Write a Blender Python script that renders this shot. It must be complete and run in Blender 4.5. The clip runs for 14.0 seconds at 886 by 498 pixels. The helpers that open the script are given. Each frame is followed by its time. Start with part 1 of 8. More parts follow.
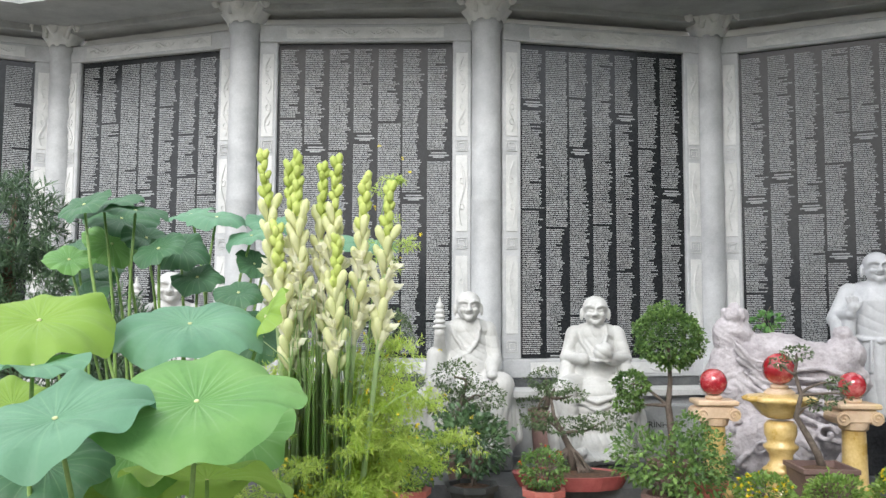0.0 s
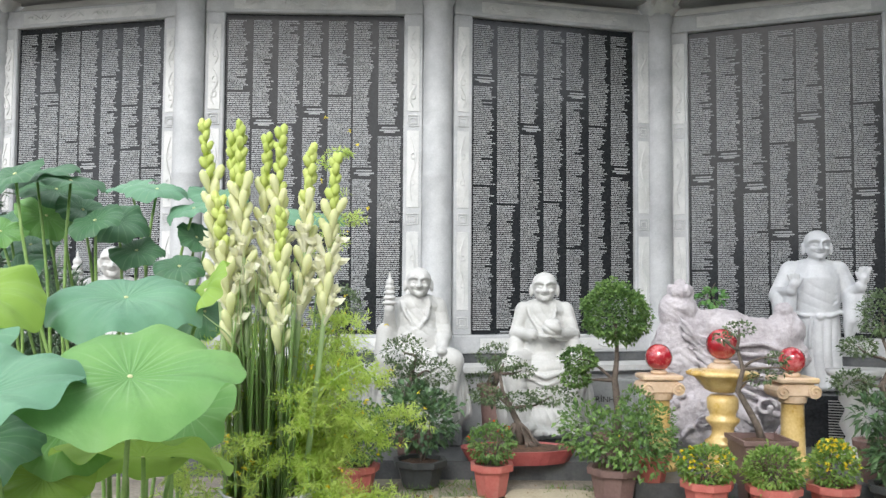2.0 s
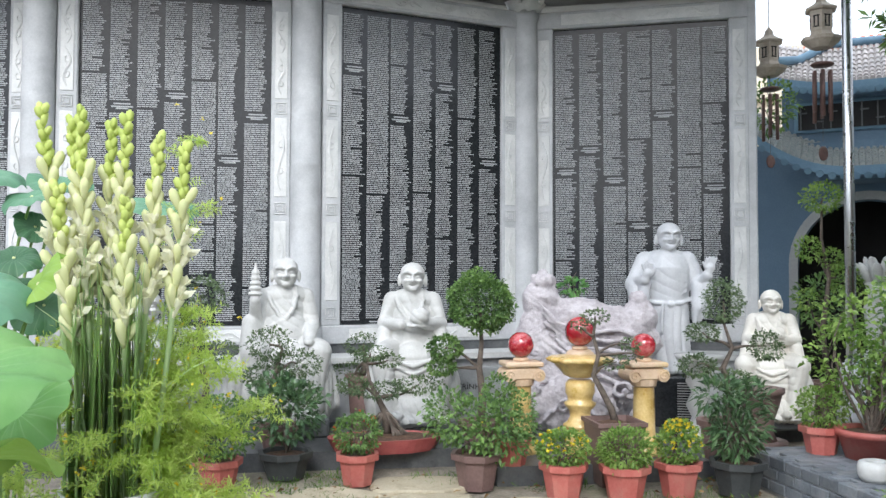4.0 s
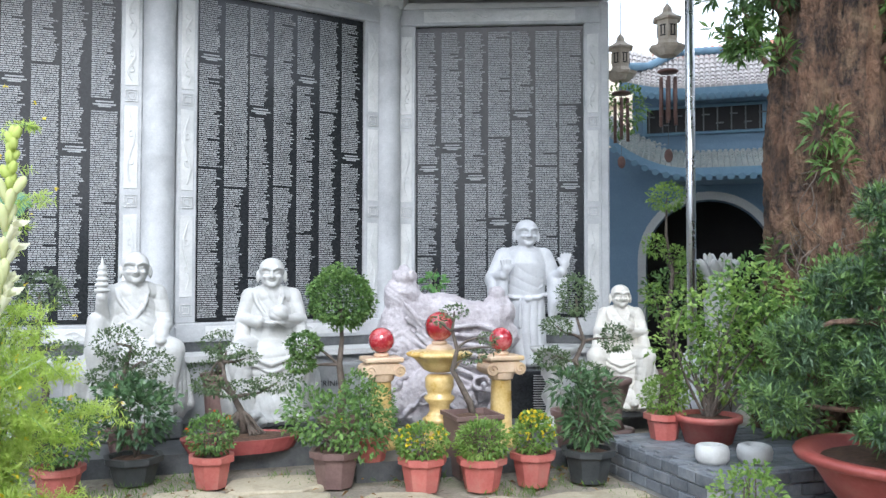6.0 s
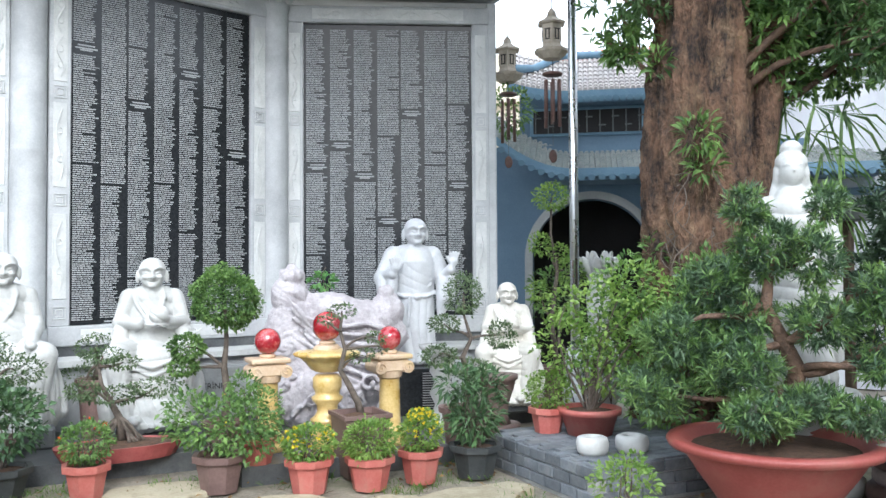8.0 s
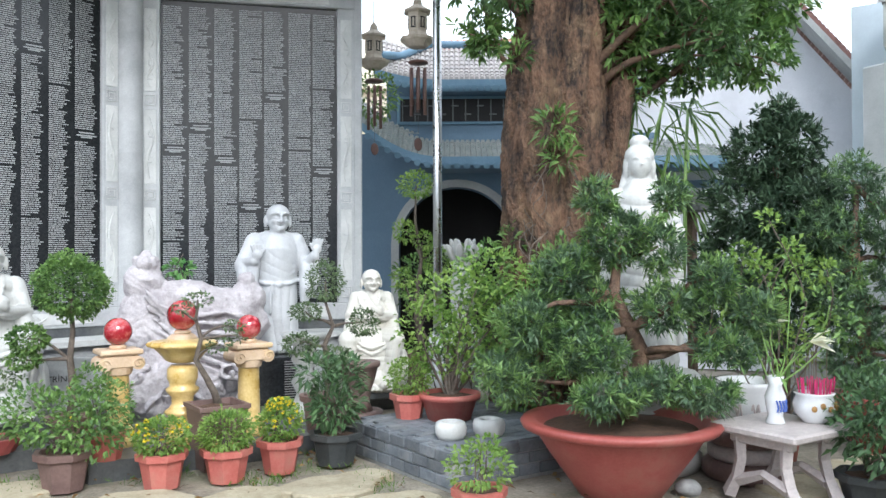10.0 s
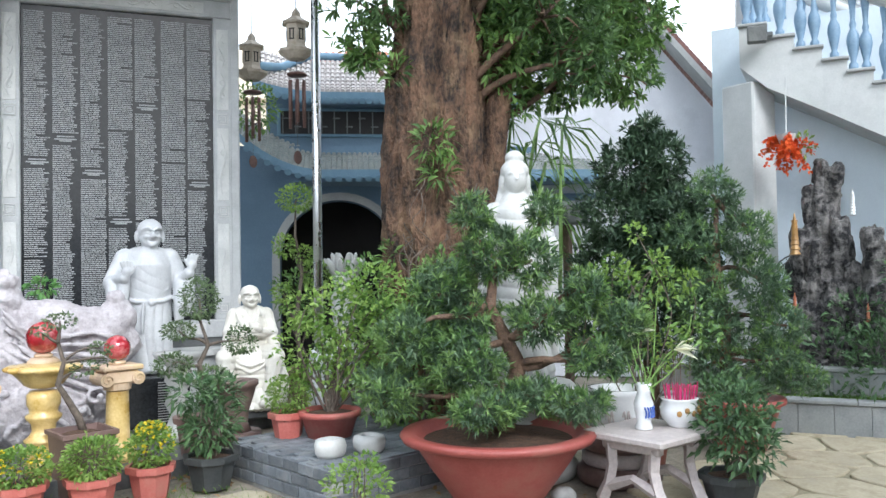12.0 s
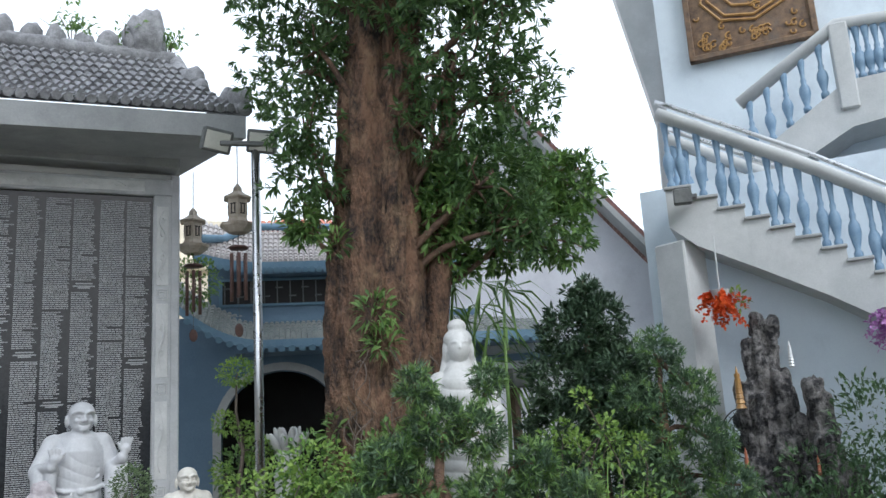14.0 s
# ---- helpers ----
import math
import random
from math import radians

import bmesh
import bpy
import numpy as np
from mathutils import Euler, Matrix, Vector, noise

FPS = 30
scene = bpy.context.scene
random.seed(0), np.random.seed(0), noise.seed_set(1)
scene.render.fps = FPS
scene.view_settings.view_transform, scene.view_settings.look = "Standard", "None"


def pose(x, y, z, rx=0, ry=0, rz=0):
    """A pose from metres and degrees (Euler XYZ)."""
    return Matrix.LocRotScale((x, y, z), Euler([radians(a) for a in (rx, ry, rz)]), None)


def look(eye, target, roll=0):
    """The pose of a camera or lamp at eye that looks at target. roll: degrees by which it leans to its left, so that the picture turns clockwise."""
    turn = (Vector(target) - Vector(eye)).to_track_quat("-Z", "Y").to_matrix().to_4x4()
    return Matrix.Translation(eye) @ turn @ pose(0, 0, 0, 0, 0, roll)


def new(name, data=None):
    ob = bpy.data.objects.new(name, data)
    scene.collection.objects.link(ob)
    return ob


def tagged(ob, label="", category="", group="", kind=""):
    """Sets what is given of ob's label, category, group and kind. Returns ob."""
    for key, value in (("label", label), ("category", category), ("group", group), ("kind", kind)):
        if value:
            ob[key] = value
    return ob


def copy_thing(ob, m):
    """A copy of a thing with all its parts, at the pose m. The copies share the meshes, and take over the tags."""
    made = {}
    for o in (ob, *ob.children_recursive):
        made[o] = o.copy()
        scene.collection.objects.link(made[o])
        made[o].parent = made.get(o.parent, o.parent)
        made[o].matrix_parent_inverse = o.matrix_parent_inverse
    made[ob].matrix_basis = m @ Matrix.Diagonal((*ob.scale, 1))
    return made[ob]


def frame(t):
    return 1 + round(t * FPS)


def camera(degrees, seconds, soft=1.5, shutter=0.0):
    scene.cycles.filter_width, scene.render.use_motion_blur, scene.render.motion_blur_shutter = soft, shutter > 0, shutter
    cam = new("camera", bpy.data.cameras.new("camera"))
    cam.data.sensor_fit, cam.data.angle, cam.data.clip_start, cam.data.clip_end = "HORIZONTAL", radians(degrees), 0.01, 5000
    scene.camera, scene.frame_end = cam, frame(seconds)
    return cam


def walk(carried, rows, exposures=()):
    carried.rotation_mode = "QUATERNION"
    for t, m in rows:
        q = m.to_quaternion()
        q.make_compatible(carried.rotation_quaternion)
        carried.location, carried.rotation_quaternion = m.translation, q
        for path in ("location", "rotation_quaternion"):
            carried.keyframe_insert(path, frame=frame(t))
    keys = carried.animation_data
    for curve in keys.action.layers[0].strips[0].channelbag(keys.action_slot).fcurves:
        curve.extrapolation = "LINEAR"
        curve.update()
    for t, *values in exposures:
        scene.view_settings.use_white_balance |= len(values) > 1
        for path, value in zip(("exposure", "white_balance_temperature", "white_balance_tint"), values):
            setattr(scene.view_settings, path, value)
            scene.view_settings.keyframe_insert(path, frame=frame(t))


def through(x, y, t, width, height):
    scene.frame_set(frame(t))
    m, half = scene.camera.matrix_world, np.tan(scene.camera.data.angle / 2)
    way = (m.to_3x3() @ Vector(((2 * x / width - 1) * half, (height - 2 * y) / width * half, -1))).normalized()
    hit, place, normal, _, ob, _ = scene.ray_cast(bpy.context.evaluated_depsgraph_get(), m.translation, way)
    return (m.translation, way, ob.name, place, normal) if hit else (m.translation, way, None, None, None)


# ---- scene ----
import functools

cam = camera(56.6, 14.0)
PATH = [
    (0, (0.095, 0.031, 1.516), (0.017, 2.024, 1.669), 0.3),
    (0.5, (0.097, 0.034, 1.516), (0.02, 2.028, 1.648), 0.1),
    (1, (0.102, 0.035, 1.514), (0.028, 2.031, 1.632), -0.2),
    (1.5, (0.104, 0.051, 1.51), (0.076, 2.048, 1.616), -0.1),
    (2, (0.113, 0.063, 1.508), (0.151, 2.061, 1.606), 0.4),
    (2.5, (0.139, 0.069, 1.503), (0.251, 2.064, 1.589), 0.5),
    (5, (0.215, 0.018, 1.524), (0.712, 1.954, 1.593), 0.0),
    (5.5, (0.231, 0.039, 1.52), (0.813, 1.951, 1.588), 0.0),
    (6, (0.234, 0.045, 1.515), (0.884, 1.935, 1.579), 0.1),
    (6.5, (0.237, 0.038, 1.52), (0.938, 1.91, 1.585), 0.1),
    (7, (0.243, 0.033, 1.523), (0.994, 1.885, 1.592), -0.0),
    (7.5, (0.247, 0.029, 1.518), (1.057, 1.856, 1.586), -0.2),
    (8, (0.27, 0.02, 1.524), (1.159, 1.811, 1.582), -0.3),
    (10.5, (0.342, -0.026, 1.537), (1.561, 1.56, 1.558), -0.3),
    (11, (0.356, -0.028, 1.543), (1.637, 1.507, 1.564), -0.5),
    (11.5, (0.373, -0.044, 1.558), (1.706, 1.447, 1.583), -0.6),
    (12, (0.387, -0.059, 1.563), (1.754, 1.4, 1.61), -0.9),
    (12.5, (0.398, -0.059, 1.573), (1.796, 1.369, 1.641), -1.5),
    (13, (0.42, -0.074, 1.604), (1.848, 1.317, 1.765), -2.1),
    (13.5, (0.435, -0.074, 1.653), (1.877, 1.28, 1.952), -2.9),
    (14, (0.425, -0.08, 1.668), (1.861, 1.249, 2.086), -3.6),
]
EXPOSURES = [(0.0, 0.75, 6350, 9), (2.5, 0.78, 6250, 9), (5.0, 0.82, 5850, 9), (5.5, 0.95, 5800, 9), (6.5, 0.98, 5780, 9), (8.0, 1.15, 5850, 7), (11.0, 1.08, 5950, 7), (12.6, 1.1, 5900, 7), (13.5, 0.76, 5850, 9), (14.0, 0.42, 5900, 8)]
walk(cam, [(t, look(eye, target, roll)) for t, eye, target, roll in PATH], EXPOSURES)

# ---- world and light ----
world = bpy.data.worlds.new("overcast")
scene.world = world
world.use_nodes = True
wn = world.node_tree
wn.nodes.clear()
w_out = wn.nodes.new("ShaderNodeOutputWorld")
w_bg = wn.nodes.new("ShaderNodeBackground")
w_sky = wn.nodes.new("ShaderNodeTexSky")
w_sky.sky_type = "NISHITA"
w_sky.sun_disc = False
w_sky.sun_elevation = radians(36)
w_sky.sun_rotation = radians(195)
w_sky.dust_density = 6.0
w_sky.air_density = 1.0
w_mix = wn.nodes.new("ShaderNodeMix")
w_mix.data_type = "RGBA"
w_mix.inputs["Factor"].default_value = 0.8
w_mix.inputs[7].default_value = (11.0, 11.3, 11.8, 1)
wn.links.new(w_sky.outputs[0], w_mix.inputs[6])
wn.links.new(w_mix.outputs[2], w_bg.inputs["Color"])
w_bg.inputs["Strength"].default_value = 0.125
wn.links.new(w_bg.outputs[0], w_out.inputs["Surface"])

sun = new("sun", bpy.data.lights.new("sun", "SUN"))
sun.data.energy = 1.2
sun.data.angle = radians(24)
sun.data.color = (1.0, 0.985, 0.96)
sun.matrix_world = look((-3.0, -14.0, 15.0), (2, 5, 0))
scene.view_settings.exposure = 0.0

# ---- geometry helpers ----


class Geo:
    """Collects vertices and faces of one mesh."""

    def __init__(self):
        self.v, self.f = [], []

    def add(self, verts, faces):
        n = len(self.v)
        self.v.extend(tuple(p) for p in verts)
        self.f.extend(tuple(i + n for i in face) for face in faces)
        return self

    def box(self, c, s, rz=0.0, ch=0.0, m=None):
        """A box with centre c, size s and chamfered edges."""
        hx, hy, hz = s[0] / 2, s[1] / 2, s[2] / 2
        ch = min(ch, hx * 0.9, hy * 0.9, hz * 0.9)
        turn = m or Matrix.Rotation(rz, 3, "Z")
        pts, idx = [], {}
        for a in (-1, 1):
            for b in (-1, 1):
                for d in (-1, 1):
                    for axis in range(3):
                        if ch <= 0 and axis:
                            idx[(a, b, d, axis)] = idx[(a, b, d, 0)]
                            continue
                        p = [a * (hx - ch), b * (hy - ch), d * (hz - ch)]
                        p[axis] += (a, b, d)[axis] * ch
                        idx[(a, b, d, axis)] = len(pts)
                        pts.append(turn @ Vector(p) + Vector(c))
        faces = []
        for axis in range(3):
            o = [k for k in range(3) if k != axis]
            for sgn in (-1, 1):
                ring = []
                for p, q in ((-1, -1), (1, -1), (1, 1), (-1, 1)):
                    key = [0, 0, 0]
                    key[axis], key[o[0]], key[o[1]] = sgn, p, q
                    ring.append(idx[(*key, axis)])
                if (sgn > 0) == (axis == 1):
                    ring.reverse()
                faces.append(ring)
        if ch > 0:
            for axis in range(3):
                o = [k for k in range(3) if k != axis]
                for p in (-1, 1):
                    for q in (-1, 1):
                        k0, k1 = [0, 0, 0], [0, 0, 0]
                        k0[axis], k1[axis] = -1, 1
                        for k in (k0, k1):
                            k[o[0]], k[o[1]] = p, q
                        faces.append([idx[(*k0, o[0])], idx[(*k1, o[0])], idx[(*k1, o[1])], idx[(*k0, o[1])]])
            for a in (-1, 1):
                for b in (-1, 1):
                    for d in (-1, 1):
                        faces.append([idx[(a, b, d, k)] for k in range(3)])
        return self.add(pts, faces)

    def tube(self, pts, radii, seg=8, flat=1.0):
        """A tapered tube along points."""
        pts = [Vector([float(u) for u in p]) for p in pts]
        if isinstance(radii, (int, float)):
            radii = [radii] * len(pts)
        radii = [float(u) for u in radii]
        side = None
        verts, faces = [], []
        for k, p in enumerate(pts):
            way = (pts[min(k + 1, len(pts) - 1)] - pts[max(k - 1, 0)]).normalized()
            if side is None:
                side = way.cross(Vector((0.13, 0.21, 1)) if abs(way.z) < 0.9 else Vector((1, 0.1, 0))).normalized()
            side = (side - way * side.dot(way)).normalized()
            up = way.cross(side)
            for j in range(seg):
                a = 2 * math.pi * j / seg
                verts.append(p + radii[k] * (math.cos(a) * side + flat * math.sin(a) * up))
        for k in range(len(pts) - 1):
            for j in range(seg):
                n = (j + 1) % seg
                faces.append((k * seg + j, k * seg + n, (k + 1) * seg + n, (k + 1) * seg + j))
        faces.append(tuple(range(seg - 1, -1, -1)))
        faces.append(tuple((len(pts) - 1) * seg + j for j in range(seg)))
        return self.add(verts, faces)

    def lathe(self, prof, seg=24, c=(0, 0, 0), wave=None):
        """A turned body: prof is a list of (radius, height)."""
        verts, faces = [], []
        for k, (r, z) in enumerate(prof):
            for j in range(seg):
                a = 2 * math.pi * j / seg
                rr = r * (wave(a, k) if wave else 1.0)
                verts.append((c[0] + rr * math.cos(a), c[1] + rr * math.sin(a), c[2] + z))
        for k in range(len(prof) - 1):
            for j in range(seg):
                n = (j + 1) % seg
                faces.append((k * seg + j, k * seg + n, (k + 1) * seg + n, (k + 1) * seg + j))
        faces.append(tuple(range(seg - 1, -1, -1)))
        faces.append(tuple((len(prof) - 1) * seg + j for j in range(seg)))
        return self.add(verts, faces)

    def ball(self, c, r, seg=16, rings=10, rough=0.0, freq=3.0, m=None):
        """An ellipsoid, roughened by noise."""
        if isinstance(r, (int, float)):
            r = (r, r, r)
        c = Vector([float(u) for u in c])
        verts, faces = [(0, 0, -1)], []
        for k in range(1, rings):
            b = -math.pi / 2 + math.pi * k / rings
            for j in range(seg):
                a = 2 * math.pi * j / seg
                verts.append((math.cos(b) * math.cos(a), math.cos(b) * math.sin(a), math.sin(b)))
        verts.append((0, 0, 1))
        out = []
        for p in verts:
            q = Vector((p[0] * r[0], p[1] * r[1], p[2] * r[2]))
            if rough:
                q *= 1 + rough * noise.fractal(Vector((q + Vector(c)) * freq), 0.9, 2.1, 4)
            if m:
                q = m @ q
            out.append(q + Vector(c))
        for j in range(seg):
            n = (j + 1) % seg
            faces.append((0, 1 + n, 1 + j))
            for k in range(rings - 2):
                a, b = 1 + k * seg, 1 + (k + 1) * seg
                faces.append((a + j, a + n, b + n, b + j))
            t = 1 + (rings - 2) * seg
            faces.append((t + j, t + n, len(verts) - 1))
        return self.add(out, faces)

    def sheet(self, outline, z0, z1):
        """An upright-sided slab over a plan outline (counter-clockwise)."""
        n = len(outline)
        verts = [(x, y, z0) for x, y in outline] + [(x, y, z1) for x, y in outline]
        faces = [tuple(range(n - 1, -1, -1)), tuple(range(n, 2 * n))]
        faces += [(k, (k + 1) % n, n + (k + 1) % n, n + k) for k in range(n)]
        return self.add(verts, faces)

    def leaves(self, at, way, length, width, fold=0.25, droop=0.2, rng=None):
        """Many small folded leaves: places, directions, lengths and widths as arrays."""
        at, way = np.asarray(at, float), np.asarray(way, float)
        n = len(at)
        if not n:
            return self
        rng = rng or np.random.default_rng(1)
        way = way / np.maximum(np.linalg.norm(way, axis=1, keepdims=True), 1e-6)
        side = np.cross(way, rng.normal(size=(n, 3)) * 0.5 + np.array([0, 0, 1.0]))
        side /= np.maximum(np.linalg.norm(side, axis=1, keepdims=True), 1e-6)
        up = np.cross(side, way)
        length = np.broadcast_to(length, n)[:, None] * rng.uniform(0.75, 1.2, (n, 1))
        width = np.broadcast_to(width, n)[:, None] * rng.uniform(0.8, 1.2, (n, 1)) / 2
        mid = at + way * length * 0.5
        tip = at + way * length - np.array([0, 0, 1.0]) * length * droop
        left, right = mid + side * width + up * width * fold, mid - side * width + up * width * fold
        verts = np.stack([at, left, mid, right, tip], 1).reshape(-1, 3)
        base = len(self.v)
        self.v.extend(map(tuple, verts))
        for k in range(n):
            o = base + 5 * k
            self.f.extend(((o, o + 1, o + 2), (o, o + 2, o + 3), (o + 1, o + 4, o + 2), (o + 2, o + 4, o + 3)))
        return self

    def mesh(self, name, smooth=False):
        me = bpy.data.meshes.new(name)
        me.from_pydata(self.v, [], self.f)
        if smooth:
            me.polygons.foreach_set("use_smooth", [True] * len(me.polygons))
        me.update()
        return me


def part(name, geo, material, parent=None, label="", smooth=False, m=None):
    """Links geo as one mesh object under a thing or a part."""
    me = geo if isinstance(geo, bpy.types.Mesh) else geo.mesh(name, smooth)
    if not me.materials:
        me.materials.append(material)
    ob = new(name, me)
    if parent:
        ob.parent = parent
    if m:
        ob.matrix_basis = m
    if label:
        ob["label"] = label
    return ob


def thing(name, m, label, category, group="", kind=""):
    """An Empty at a thing's base."""
    ob = new(name)
    ob.empty_display_size = 0.1
    ob.matrix_basis = m
    return tagged(ob, label, category, group, kind)


def solo(name, geo, material, m, label, category, group="", kind="", smooth=False):
    """A thing of one mesh."""
    return tagged(part(name, geo, material, None, "", smooth, m), label, category, group, kind)


def along(line, q):
    """The point at share q of a line of points."""
    q = min(max(q, 0), 0.99999) * (len(line) - 1)
    i = int(q)
    return Vector(line[i]).lerp(Vector(line[i + 1]), q - i)


# ---- materials ----


def material(name, c1, c2, scale=6.0, rough=0.6, bump=0.2, metal=0.0, fine=60.0, stain=None, stain_scale=1.3, vary=0.0, spec=0.5, dist=0.01, coat=0.0):
    """Two colours by noise at two scales, with stains, relief and a shift from object to object."""
    ma = bpy.data.materials.new(name)
    ma.use_nodes = True
    nt = ma.node_tree
    bsdf = nt.nodes["Principled BSDF"]
    geo = nt.nodes.new("ShaderNodeNewGeometry")
    n1 = nt.nodes.new("ShaderNodeTexNoise")
    n1.inputs["Scale"].default_value = scale
    n1.inputs["Detail"].default_value = 6
    n1.inputs["Roughness"].default_value = 0.65
    n2 = nt.nodes.new("ShaderNodeTexNoise")
    n2.inputs["Scale"].default_value = fine
    n2.inputs["Detail"].default_value = 3
    for n in (n1, n2):
        nt.links.new(geo.outputs["Position"], n.inputs["Vector"])
    ramp = nt.nodes.new("ShaderNodeValToRGB")
    ramp.color_ramp.elements[0].position, ramp.color_ramp.elements[1].position = 0.32, 0.68
    ramp.color_ramp.elements[0].color, ramp.color_ramp.elements[1].color = (*c1, 1), (*c2, 1)
    add = nt.nodes.new("ShaderNodeMath")
    add.operation = "MULTIPLY_ADD"
    add.inputs[1].default_value = 0.35
    nt.links.new(n2.outputs["Fac"], add.inputs[0])
    sub = nt.nodes.new("ShaderNodeMath")
    sub.operation = "SUBTRACT"
    sub.inputs[1].default_value = 0.175
    nt.links.new(n1.outputs["Fac"], sub.inputs[0])
    nt.links.new(sub.outputs[0], add.inputs[2])
    nt.links.new(add.outputs[0], ramp.inputs["Fac"])
    colour = ramp.outputs["Color"]
    if stain:
        n3 = nt.nodes.new("ShaderNodeTexNoise")
        n3.inputs["Scale"].default_value = stain_scale
        n3.inputs["Detail"].default_value = 8
        n3.inputs["Roughness"].default_value = 0.7
        nt.links.new(geo.outputs["Position"], n3.inputs["Vector"])
        r3 = nt.nodes.new("ShaderNodeMapRange")
        r3.inputs["From Min"].default_value, r3.inputs["From Max"].default_value = 0.5, 0.72
        r3.inputs["To Max"].default_value = 0.75
        nt.links.new(n3.outputs["Fac"], r3.inputs["Value"])
        mx = nt.nodes.new("ShaderNodeMix")
        mx.data_type = "RGBA"
        mx.inputs[7].default_value = (*stain, 1)
        nt.links.new(r3.outputs["Result"], mx.inputs["Factor"])
        nt.links.new(colour, mx.inputs[6])
        colour = mx.outputs[2]
    if vary:
        info = nt.nodes.new("ShaderNodeObjectInfo")
        hsv = nt.nodes.new("ShaderNodeHueSaturation")
        mr = nt.nodes.new("ShaderNodeMapRange")
        mr.inputs["To Min"].default_value, mr.inputs["To Max"].default_value = 1 - vary, 1 + vary
        nt.links.new(info.outputs["Random"], mr.inputs["Value"])
        nt.links.new(mr.outputs["Result"], hsv.inputs["Value"])
        nt.links.new(colour, hsv.inputs["Color"])
        colour = hsv.outputs["Color"]
    nt.links.new(colour, bsdf.inputs["Base Color"])
    rr = nt.nodes.new("ShaderNodeMapRange")
    rr.inputs["To Min"].default_value, rr.inputs["To Max"].default_value = max(rough - 0.12, 0.02), min(rough + 0.12, 1)
    nt.links.new(n1.outputs["Fac"], rr.inputs["Value"])
    nt.links.new(rr.outputs["Result"], bsdf.inputs["Roughness"])
    bsdf.inputs["Metallic"].default_value = metal
    bsdf.inputs["Specular IOR Level"].default_value = spec
    bsdf.inputs["Coat Weight"].default_value = coat
    if bump:
        b = nt.nodes.new("ShaderNodeBump")
        b.inputs["Strength"].default_value = bump
        b.inputs["Distance"].default_value = dist
        nt.links.new(add.outputs[0], b.inputs["Height"])
        nt.links.new(b.outputs["Normal"], bsdf.inputs["Normal"])
    return ma


def leaf_material(name, dark, light, gloss=0.45, through=0.3, veins=0.0, patch=3.0):
    """Foliage: colour from leaf to leaf, some light through the blade."""
    ma = bpy.data.materials.new(name)
    ma.use_nodes = True
    nt = ma.node_tree
    bsdf = nt.nodes["Principled BSDF"]
    out = nt.nodes["Material Output"]
    geo = nt.nodes.new("ShaderNodeNewGeometry")
    n1 = nt.nodes.new("ShaderNodeTexNoise")
    n1.inputs["Scale"].default_value = patch
    n1.inputs["Detail"].default_value = 4
    nt.links.new(geo.outputs["Position"], n1.inputs["Vector"])
    mixf = nt.nodes.new("ShaderNodeMath")
    mixf.operation = "MULTIPLY_ADD"
    mixf.inputs[1].default_value = 0.6
    nt.links.new(geo.outputs["Random Per Island"], mixf.inputs[0])
    half = nt.nodes.new("ShaderNodeMath")
    half.operation = "MULTIPLY_ADD"
    half.inputs[1].default_value, half.inputs[2].default_value = 1.2, -0.4
    nt.links.new(n1.outputs["Fac"], half.inputs[0])
    nt.links.new(half.outputs[0], mixf.inputs[2])
    ramp = nt.nodes.new("ShaderNodeValToRGB")
    ramp.color_ramp.elements[0].position, ramp.color_ramp.elements[1].position = 0.1, 0.95
    ramp.color_ramp.elements[0].color, ramp.color_ramp.elements[1].color = (*dark, 1), (*light, 1)
    nt.links.new(mixf.outputs[0], ramp.inputs["Fac"])
    colour = ramp.outputs["Color"]
    if veins:
        # pale ribs that run from the leaf's middle and fade towards the rim
        tc = nt.nodes.new("ShaderNodeTexCoord")
        ang = nt.nodes.new("ShaderNodeTexGradient")
        ang.gradient_type = "RADIAL"
        nt.links.new(tc.outputs["Object"], ang.inputs["Vector"])
        val = ang.outputs["Fac"]
        for op, num in (("MULTIPLY", 2 * math.pi * 21), ("COSINE", 0), ("MAXIMUM", 0), ("POWER", 14)):
            node = nt.nodes.new("ShaderNodeMath")
            node.operation = op
            node.inputs[1].default_value = num
            nt.links.new(val, node.inputs[0])
            val = node.outputs[0]
        far = nt.nodes.new("ShaderNodeVectorMath")
        far.operation = "LENGTH"
        nt.links.new(tc.outputs["Object"], far.inputs[0])
        fade = nt.nodes.new("ShaderNodeMapRange")
        fade.inputs["From Min"].default_value, fade.inputs["From Max"].default_value = 0.0, 0.17
        fade.inputs["To Min"].default_value, fade.inputs["To Max"].default_value = veins, 0.0
        nt.links.new(far.outputs["Value"], fade.inputs["Value"])
        mul = nt.nodes.new("ShaderNodeMath")
        mul.operation = "MULTIPLY"
        nt.links.new(val, mul.inputs[0])
        nt.links.new(fade.outputs["Result"], mul.inputs[1])
        rib = nt.nodes.new("ShaderNodeMix")
        rib.data_type = "RGBA"
        nt.links.new(mul.outputs[0], rib.inputs["Factor"])
        nt.links.new(colour, rib.inputs["A"])
        rib.inputs["B"].default_value = (0.5, 0.68, 0.38, 1)
        colour = rib.outputs["Result"]
        grain = nt.nodes.new("ShaderNodeTexNoise")
        grain.inputs["Scale"].default_value, grain.inputs["Detail"].default_value = 45, 6
        nt.links.new(tc.outputs["Object"], grain.inputs["Vector"])
        bump = nt.nodes.new("ShaderNodeBump")
        bump.inputs["Strength"].default_value, bump.inputs["Distance"].default_value = 0.5, 0.006
        nt.links.new(grain.outputs["Fac"], bump.inputs["Height"])
        nt.links.new(bump.outputs["Normal"], bsdf.inputs["Normal"])
    nt.links.new(colour, bsdf.inputs["Base Color"])
